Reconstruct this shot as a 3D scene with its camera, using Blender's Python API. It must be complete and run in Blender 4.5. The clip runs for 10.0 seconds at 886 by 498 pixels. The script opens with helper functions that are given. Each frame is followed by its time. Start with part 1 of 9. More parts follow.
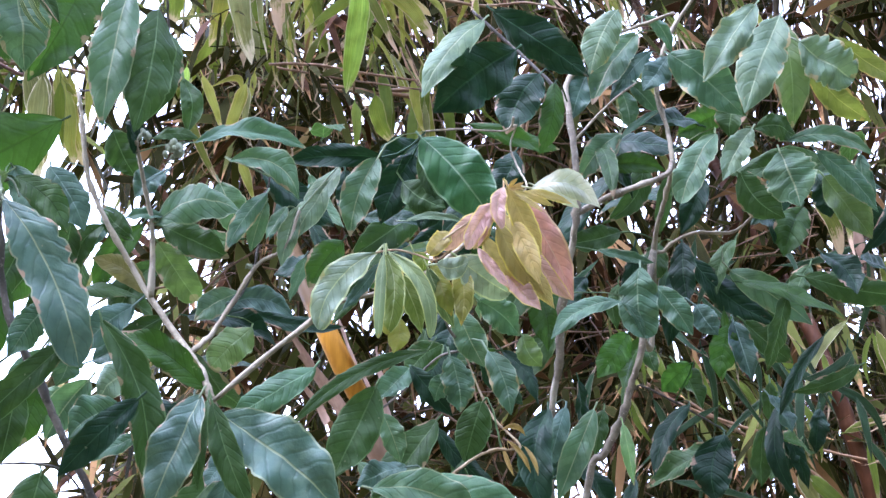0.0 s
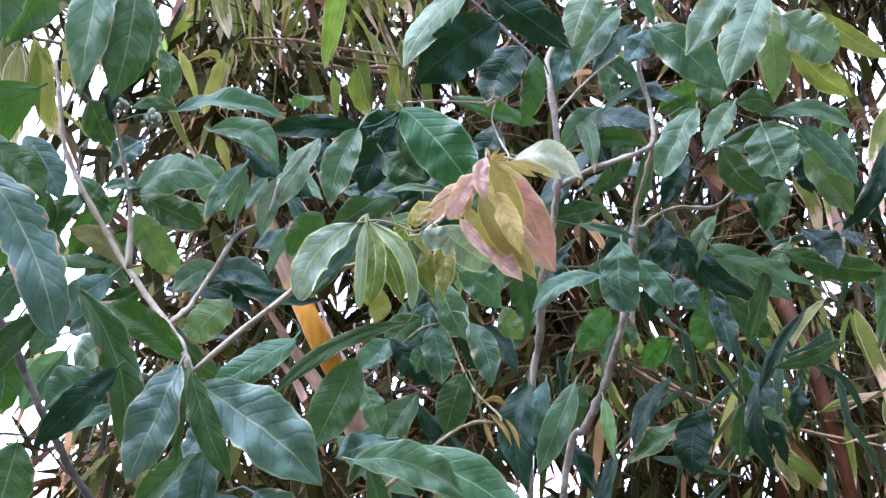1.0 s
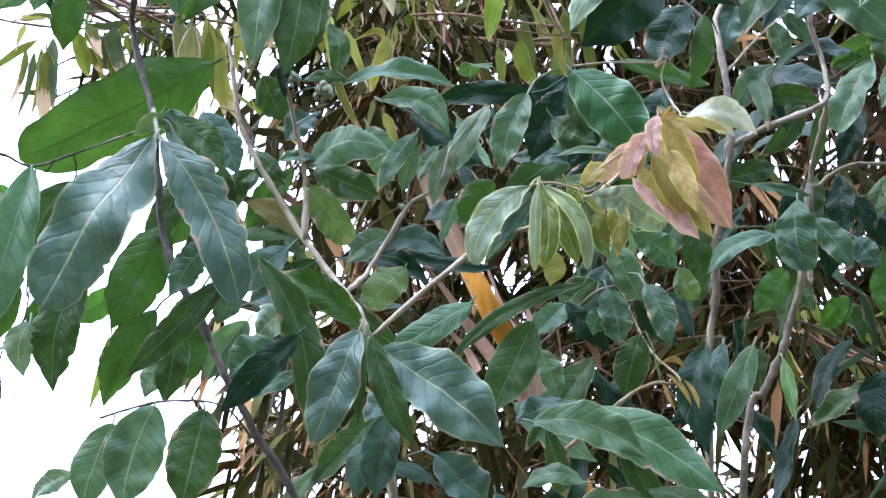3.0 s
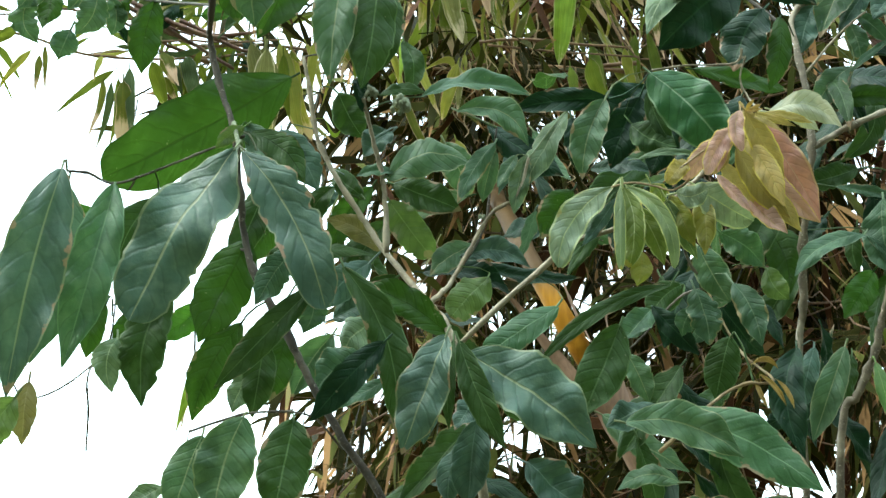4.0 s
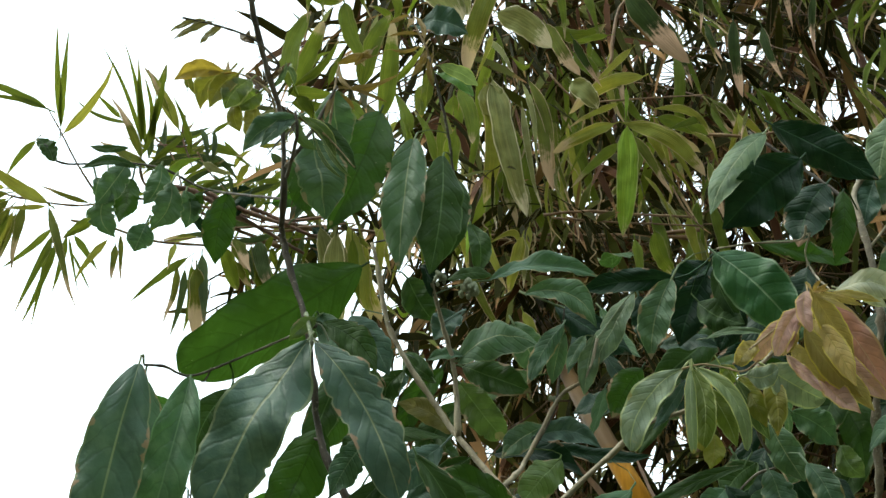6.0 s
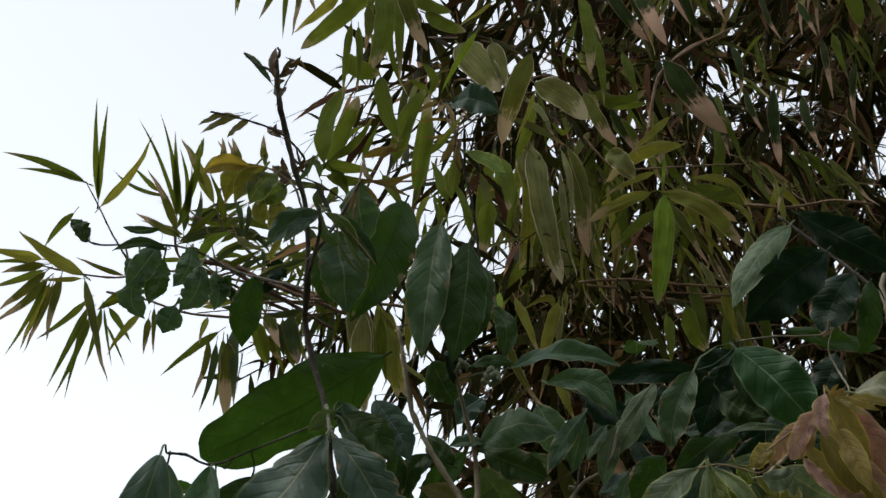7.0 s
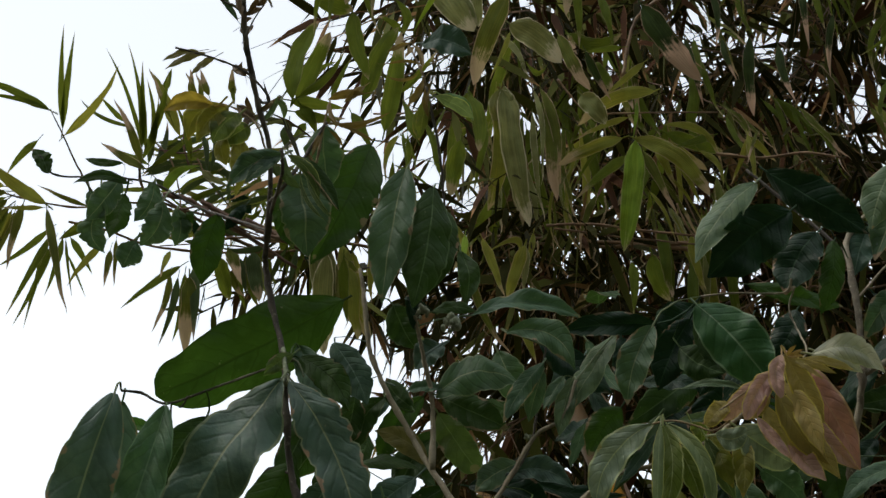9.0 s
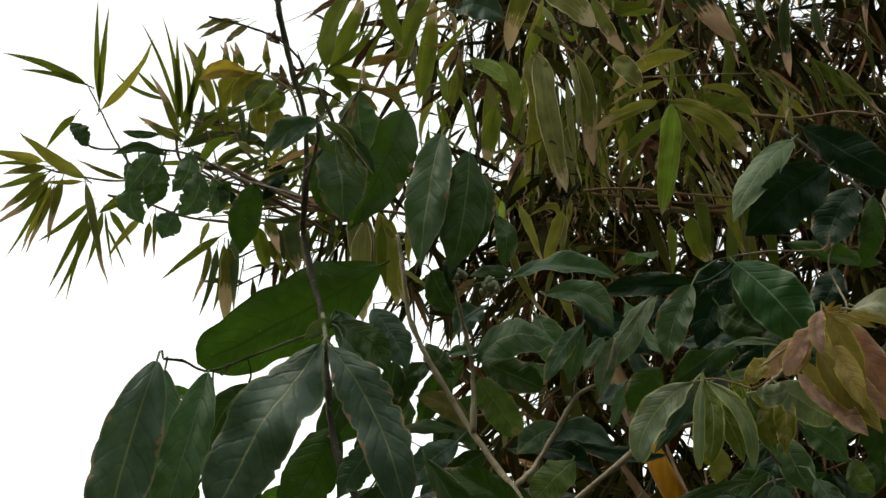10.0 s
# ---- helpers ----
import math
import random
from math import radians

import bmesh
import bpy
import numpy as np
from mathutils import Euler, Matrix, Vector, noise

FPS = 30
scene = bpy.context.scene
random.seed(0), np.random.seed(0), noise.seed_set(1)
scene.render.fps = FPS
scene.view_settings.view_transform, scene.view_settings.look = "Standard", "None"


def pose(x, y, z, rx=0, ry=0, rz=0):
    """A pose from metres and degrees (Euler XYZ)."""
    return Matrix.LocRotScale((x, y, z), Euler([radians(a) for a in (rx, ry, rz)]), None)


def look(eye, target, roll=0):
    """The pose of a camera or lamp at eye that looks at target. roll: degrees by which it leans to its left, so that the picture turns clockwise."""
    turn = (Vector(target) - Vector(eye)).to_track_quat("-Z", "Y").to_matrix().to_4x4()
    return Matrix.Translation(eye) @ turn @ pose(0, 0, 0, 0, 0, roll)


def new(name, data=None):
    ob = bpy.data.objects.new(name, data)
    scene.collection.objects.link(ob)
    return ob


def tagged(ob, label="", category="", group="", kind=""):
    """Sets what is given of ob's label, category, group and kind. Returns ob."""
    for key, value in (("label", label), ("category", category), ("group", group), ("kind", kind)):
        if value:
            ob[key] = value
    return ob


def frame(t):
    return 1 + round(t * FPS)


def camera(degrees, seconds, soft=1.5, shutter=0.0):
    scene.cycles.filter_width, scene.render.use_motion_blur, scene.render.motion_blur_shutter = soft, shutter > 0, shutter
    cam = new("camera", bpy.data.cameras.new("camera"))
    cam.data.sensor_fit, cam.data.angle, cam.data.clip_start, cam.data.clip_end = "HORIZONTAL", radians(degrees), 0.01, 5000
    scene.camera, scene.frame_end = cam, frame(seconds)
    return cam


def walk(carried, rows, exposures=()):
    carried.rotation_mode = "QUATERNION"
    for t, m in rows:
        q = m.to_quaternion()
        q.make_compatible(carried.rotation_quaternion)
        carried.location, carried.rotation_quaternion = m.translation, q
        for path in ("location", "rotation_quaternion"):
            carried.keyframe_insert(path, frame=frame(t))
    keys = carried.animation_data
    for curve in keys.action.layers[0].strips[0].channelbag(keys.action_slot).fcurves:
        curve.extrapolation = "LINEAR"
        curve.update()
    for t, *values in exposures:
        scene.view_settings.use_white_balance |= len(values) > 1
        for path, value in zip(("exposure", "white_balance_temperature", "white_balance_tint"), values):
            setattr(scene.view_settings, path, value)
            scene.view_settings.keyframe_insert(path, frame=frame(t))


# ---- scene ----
# ---- camera ----
cam = camera(32.0, 10.0, soft=1.5)
PATH = [
    (0, (0.0143, -0.0159, 1.6111), (0.2995, 1.8892, 2.1489), -0.00),
    (0.5, (0.0038, 0.0009, 1.6032), (0.3031, 1.9094, 2.1213), -0.21),
    (1, (0.0076, 0.0036, 1.5964), (0.3281, 1.9074, 2.1190), -0.06),
    (1.5, (0.0138, 0.0075, 1.5885), (0.3738, 1.8995, 2.1278), -0.17),
    (2, (0.0061, 0.0095, 1.5871), (0.2983, 1.9126, 2.1281), 0.26),
    (2.5, (0.0014, 0.0070, 1.5858), (0.2036, 1.9299, 2.0975), 0.24),
    (2.7, (0.0007, 0.0064, 1.5852), (0.1557, 1.9370, 2.0841), 0.43),
    (3.8, (-0.0250, 0.0396, 1.5161), (0.0216, 1.9573, 2.0822), -1.37),
    (4, (-0.0255, 0.0413, 1.5165), (0.0043, 1.9543, 2.0992), -1.30),
    (4.5, (-0.0408, 0.0377, 1.5356), (-0.0297, 1.9362, 2.1646), -1.49),
    (5, (-0.0282, 0.0228, 1.5574), (-0.0576, 1.9078, 2.2252), -1.10),
    (5.2, (-0.0360, 0.0178, 1.5602), (-0.0590, 1.9018, 2.2309), -1.00),
    (6.3, (-0.0213, 0.0000, 1.5439), (-0.0759, 1.8377, 2.3315), -1.83),
    (6.5, (-0.0058, -0.0136, 1.5803), (-0.0918, 1.8231, 2.3671), -0.79),
    (7, (0.0173, -0.0388, 1.6190), (-0.1074, 1.7943, 2.4088), 0.17),
    (7.5, (0.0031, -0.0317, 1.6071), (-0.1366, 1.7767, 2.4498), 0.59),
    (8, (-0.0049, -0.0242, 1.6186), (-0.1270, 1.8004, 2.4286), 1.07),
    (8.5, (0.0284, -0.0447, 1.6511), (-0.1187, 1.8051, 2.3971), 1.65),
    (9, (0.0325, -0.0373, 1.6465), (-0.0620, 1.8337, 2.3467), 1.84),
    (9.5, (0.0278, -0.0386, 1.6339), (-0.0778, 1.8226, 2.3581), 1.52),
    (10, (0.0347, -0.0357, 1.6328), (-0.1098, 1.8436, 2.3017), 1.17),
]
EXPOSURES = [(0.0, 2.06, 5220, 27), (0.8, 2.02, 5220, 27), (2.5, 2.01, 5200, 29), (4.0, 1.41, 6250, -9), (4.5, 1.20, 6600, -17), (5.2, 0.95, 6600, -15), (6.3, 0.36, 6700, 0),
             (7.2, -0.66, 6750, 9), (8.5, -0.66, 6850, 10), (9.0, -0.54, 6850, 7), (10.0, -0.32, 7700, 3)]
walk(cam, [(t, look(eye, target, roll)) for t, eye, target, roll in PATH], EXPOSURES)

# ---- light: a bright overcast sky, with a veiled sun over the open side ----
SUN_EL, SUN_AZ = 50.0, -105.0
world = bpy.data.worlds.new("sky")
scene.world = world
world.use_nodes = True
wn = world.node_tree
wn.nodes.clear()
sky = wn.nodes.new("ShaderNodeTexSky")
sky.sky_type, sky.sun_disc = "NISHITA", False
sky.sun_elevation, sky.sun_rotation = radians(SUN_EL), radians(SUN_AZ)
sky.air_density, sky.dust_density, sky.ozone_density = 1.0, 2.0, 1.0
veil = wn.nodes.new("ShaderNodeHueSaturation")
veil.inputs["Saturation"].default_value = 0.33
veil.inputs["Value"].default_value = 3.0
backg = wn.nodes.new("ShaderNodeBackground")
backg.inputs["Strength"].default_value = 0.15
wout = wn.nodes.new("ShaderNodeOutputWorld")
wn.links.new(sky.outputs["Color"], veil.inputs["Color"])
cloud = wn.nodes.new("ShaderNodeMix")
cloud.data_type = "RGBA"
cloud.inputs[0].default_value = 0.5
cloud.inputs[7].default_value = (9.1, 10.0, 11.5, 1.0)
wn.links.new(veil.outputs["Color"], cloud.inputs[6])
wn.links.new(cloud.outputs[2], backg.inputs["Color"])
wn.links.new(backg.outputs["Background"], wout.inputs["Surface"])
sun_data = bpy.data.lights.new("sun", "SUN")
sun_data.energy, sun_data.angle, sun_data.color = 0.95, radians(30), (1.0, 0.98, 0.95)
sun = new("sun", sun_data)
sun_way = Vector((math.sin(radians(SUN_AZ)) * math.cos(radians(SUN_EL)), math.cos(radians(SUN_AZ)) * math.cos(radians(SUN_EL)), math.sin(radians(SUN_EL))))
sun.matrix_world = look(sun_way * 30, (0, 0, 0))


# ---- materials ----
class Nodes:
    """A small helper that strings shader nodes together."""

    def __init__(self, name):
        self.mat = bpy.data.materials.new(name)
        self.mat.use_nodes = True
        self.tree = self.mat.node_tree
        self.tree.nodes.clear()

    def put(self, kind, **sockets):
        node = self.tree.nodes.new(kind)
        for key, value in sockets.items():
            self.feed(node, key.replace("_", " "), value)
        return node

    def feed(self, node, key, value):
        socket = node.inputs[int(key)] if key.isdigit() else node.inputs[key]
        if isinstance(value, bpy.types.NodeSocket):
            self.tree.links.new(value, socket)
        else:
            socket.default_value = value

    def sums(self, op, a, b=0.0, c=0.0):
        node = self.tree.nodes.new("ShaderNodeMath")
        node.operation = op
        for n, v in enumerate((a, b, c)):
            self.feed(node, str(n), v)
        return node.outputs[0]

    def blend(self, fac, a, b):
        node = self.tree.nodes.new("ShaderNodeMix")
        node.data_type = "RGBA"
        self.feed(node, "0", fac)
        self.feed(node, "6", a if isinstance(a, bpy.types.NodeSocket) else (*a, 1))
        self.feed(node, "7", b if isinstance(b, bpy.types.NodeSocket) else (*b, 1))
        return node.outputs[2]

    def ramp(self, value, low, high):
        node = self.tree.nodes.new("ShaderNodeMapRange")
        node.interpolation_type = "SMOOTHSTEP"
        for n, v in enumerate((value, low, high)):
            self.feed(node, str(n), v)
        return node.outputs[0]

    def cloud(self, scale, detail=3.0, vector=None):
        node = self.put("ShaderNodeTexNoise", Scale=scale, Detail=detail)
        if vector:
            self.tree.links.new(vector, node.inputs["Vector"])
        return node.outputs[0]

    def done(self, color, rough, bump=None, bump_depth=0.001, thin=0.0, thin_color=None, gloss=0.5):
        surface = self.put("ShaderNodeBsdfPrincipled", Base_Color=color, Roughness=rough, Specular_IOR_Level=gloss)
        relief = None
        if bump is not None:
            relief = self.put("ShaderNodeBump", Strength=0.4, Distance=bump_depth, Height=bump).outputs[0]
            self.feed(surface, "Normal", relief)
        shader = surface.outputs[0]
        if thin:
            glow = self.put("ShaderNodeBsdfTranslucent", Color=thin_color)
            if relief:
                self.feed(glow, "Normal", relief)
            both = self.put("ShaderNodeMixShader")
            self.feed(both, "0", thin)
            self.feed(both, "1", shader)
            self.feed(both, "2", glow.outputs[0])
            shader = both.outputs[0]
        self.feed(self.put("ShaderNodeOutputMaterial"), "Surface", shader)
        return self.mat


def leaf_material(name, color, vein, dry, thin=0.25, rough=0.40, ribs=9.0, rim_color=None, sheen=1.0, gleam=0.28):
    """A broad leaf: pale midrib, sunken side veins, pale mottling that imitates sky sheen, dry brown patches at the
    rim.
    """
    n = Nodes(name)
    uv = n.put("ShaderNodeSeparateXYZ", Vector=n.put("ShaderNodeUVMap").outputs[0])
    along, across = uv.outputs[0], n.sums("ABSOLUTE", n.sums("MULTIPLY_ADD", uv.outputs[1], 2.0, -1.0))
    place = n.put("ShaderNodeTexCoord").outputs["Object"]
    chance = n.put("ShaderNodeObjectInfo").outputs["Random"]
    mottle, fine, patch = n.cloud(24.0, 3.0, place), n.cloud(240.0, 3.0, place), n.cloud(60.0, 4.0, place)
    rib = n.ramp(across, 0.052, 0.016)
    wander = n.sums("MULTIPLY_ADD", mottle, 1.1, n.sums("MULTIPLY", patch, 0.3))
    phase = n.sums("PINGPONG", n.sums("ADD", wander, n.sums("MULTIPLY_ADD", n.sums("POWER", across, 1.25), -1.6, n.sums("MULTIPLY", along, ribs))), 0.5)
    side = n.sums("MULTIPLY", n.ramp(phase, 0.075, 0.015), n.ramp(across, 1.0, 0.75))
    deep = tuple(c * 0.6 for c in color)
    # the sky's sheen on the leaf is painted in as pale mottling
    pale = (min(1, color[0] * 1.25 + 0.024 * sheen), color[1] * 1.12 + 0.026 * sheen, color[2] * 0.95 + 0.026 * sheen)
    base = n.blend(n.ramp(mottle, 0.34, 0.66), deep, color)
    base = n.blend(n.sums("MULTIPLY", n.ramp(patch, 0.42, 0.66), 0.75), base, pale)
    base = n.blend(n.sums("MULTIPLY", chance, 0.5), base, tuple(c * 0.7 for c in color))
    base = n.blend(n.sums("MULTIPLY", side, 0.5), base, tuple(c * 0.5 for c in color))
    base = n.blend(n.sums("MULTIPLY", rib, 0.85), base, vein)
    if rim_color:
        base = n.blend(n.ramp(across, 0.83, 0.92), base, rim_color)
    else:
        base = n.blend(n.sums("MULTIPLY", n.ramp(n.sums("MULTIPLY_ADD", mottle, 0.06, across), 0.94, 0.985), 0.75), base, vein)
    rim = n.sums("MAXIMUM", n.ramp(across, 0.6, 1.0), n.ramp(along, 0.75, 1.0))
    bad = n.sums("MULTIPLY", n.ramp(n.sums("MULTIPLY_ADD", rim, 0.28, patch), 0.78, 0.84), n.ramp(chance, 0.3, 0.6))
    base = n.blend(n.sums("MULTIPLY", bad, 0.85), base, dry)
    spots = n.ramp(n.cloud(160.0, 1.0, place), 0.77, 0.80)
    base = n.blend(n.sums("MULTIPLY", spots, 0.5), base, (0.28, 0.26, 0.16))
    high = n.sums("MULTIPLY_ADD", n.ramp(phase, 0.0, 0.2), 0.7, n.sums("MULTIPLY_ADD", fine, 0.5, n.sums("MULTIPLY_ADD", patch, 1.3, n.sums("MULTIPLY", rib, -0.8))))
    gloss = n.sums("MULTIPLY_ADD", patch, 0.3, rough - 0.1)
    return n.done(base, gloss, high, 0.0016, thin, n.blend(0.55, base, (color[0] * 2.2, color[1] * 2.2, color[2] * 0.9)), gleam)


def blade_material(name, color, dry, reach, thin=0.3, island=False, rim=0.4):
    """A bamboo leaf: fine lengthwise streaks and a dry tip."""
    n = Nodes(name)
    uv = n.put("ShaderNodeSeparateXYZ", Vector=n.put("ShaderNodeUVMap").outputs[0])
    along, across = uv.outputs[0], uv.outputs[1]
    place = n.put("ShaderNodeTexCoord").outputs["Object"]
    chance = n.put("ShaderNodeNewGeometry").outputs["Random Per Island"] if island else n.put("ShaderNodeObjectInfo").outputs["Random"]
    streak = n.sums("SINE", n.sums("MULTIPLY", across, 60.0))
    mottle = n.cloud(30.0, 3.0, place)
    lines = n.cloud(1.0, 3.0, n.put("ShaderNodeCombineXYZ", X=n.sums("MULTIPLY", along, 3.0), Y=n.sums("MULTIPLY", across, 16.0), Z=n.sums("MULTIPLY", chance, 40.0)).outputs[0])
    base = n.blend(n.ramp(mottle, 0.3, 0.7), tuple(c * 0.6 for c in color), tuple(c * 1.2 for c in color))
    base = n.blend(n.sums("MULTIPLY", n.ramp(lines, 0.45, 0.7), 0.55), base, (color[0] * 1.9, color[1] * 1.55, color[2] * 1.5))
    base = n.blend(n.sums("MULTIPLY_ADD", streak, 0.06, 0.08), base, tuple(c * 0.5 for c in color))
    if island:
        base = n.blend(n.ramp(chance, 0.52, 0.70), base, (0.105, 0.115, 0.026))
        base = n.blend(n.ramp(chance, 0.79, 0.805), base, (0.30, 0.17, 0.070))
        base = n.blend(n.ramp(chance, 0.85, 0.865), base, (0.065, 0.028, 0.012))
    edge = n.ramp(n.sums("ABSOLUTE", n.sums("MULTIPLY_ADD", across, 2.0, -1.0)), 0.88, 0.95)
    tip = n.ramp(n.sums("ADD", n.sums("MULTIPLY_ADD", n.cloud(90.0, 3.0, place), 0.3, along), n.sums("MULTIPLY_ADD", lines, 0.35, n.sums("MULTIPLY_ADD", chance, 0.24, -0.19))), reach, reach + 0.16)
    base = n.blend(n.sums("MAXIMUM", tip, n.sums("MULTIPLY", n.sums("MULTIPLY", edge, rim), n.ramp(lines, 0.3, 0.5))), base, dry)
    return n.done(base, 0.55, streak, 0.0006, thin, n.blend(0.5, base, (color[0] * 2.6, color[1] * 2.0, color[2])), 0.03 if island else 0.07)


def bark_material(name, color, fleck, rough=0.75):
    n = Nodes(name)
    place = n.put("ShaderNodeTexCoord").outputs["Object"]
    grain, speck = n.cloud(60.0, 4.0, place), n.cloud(320.0, 2.0, place)
    base = n.blend(n.ramp(grain, 0.35, 0.65), tuple(c * 0.6 for c in color), color)
    base = n.blend(n.sums("MULTIPLY", n.ramp(n.cloud(22.0, 3.0, place), 0.52, 0.62), 0.5), base, fleck)
    base = n.blend(n.sums("MULTIPLY", n.ramp(speck, 0.62, 0.7), 0.8), base, fleck)
    return n.done(base, rough, n.sums("ADD", grain, speck), 0.003)


def culm_material(name, color, stain, upper_color=None, height=0.0):
    """Streaked bamboo skin; above a height the colour turns darker and duller."""
    n = Nodes(name)
    place = n.put("ShaderNodeTexCoord").outputs["Object"]
    stretch = n.put("ShaderNodeVectorMath", **{"0": place, "1": (1.0, 1.0, 0.12)})
    stretch.operation = "MULTIPLY"
    streak, blot = n.cloud(140.0, 3.0, stretch.outputs[0]), n.cloud(14.0, 4.0, place)
    base = n.blend(n.ramp(streak, 0.35, 0.7), tuple(c * 0.75 for c in color), color)
    base = n.blend(n.ramp(blot, 0.5, 0.68), base, stain)
    if upper_color:
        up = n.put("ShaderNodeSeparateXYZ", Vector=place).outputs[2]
        base = n.blend(n.ramp(n.sums("MULTIPLY_ADD", blot, 0.05, up), height, height + 0.06), base, upper_color)
    return n.done(base, 0.5, streak, 0.0008, 0.0, None, 0.15)


def ground_material():
    n = Nodes("ground")
    place = n.put("ShaderNodeTexCoord").outputs["Object"]
    coarse, fine = n.cloud(0.9, 5.0, place), n.cloud(24.0, 5.0, place)
    base = n.blend(n.ramp(coarse, 0.4, 0.62), (0.09, 0.065, 0.04), (0.05, 0.085, 0.025))
    base = n.blend(n.ramp(fine, 0.4, 0.7), base, (0.16, 0.12, 0.07))
    return n.done(base, 0.95, fine, 0.02)


def wood_material():
    n = Nodes("sky_block")
    place = n.put("ShaderNodeTexCoord").outputs["Object"]
    clumps, leaves = n.cloud(1.6, 4.0, place), n.cloud(14.0, 5.0, place)
    base = n.blend(n.ramp(clumps, 0.35, 0.65), (0.02, 0.04, 0.014), (0.05, 0.085, 0.025))
    base = n.blend(n.ramp(leaves, 0.4, 0.65), base, (0.016, 0.03, 0.012))
    return n.done(base, 0.9, leaves, 0.12)


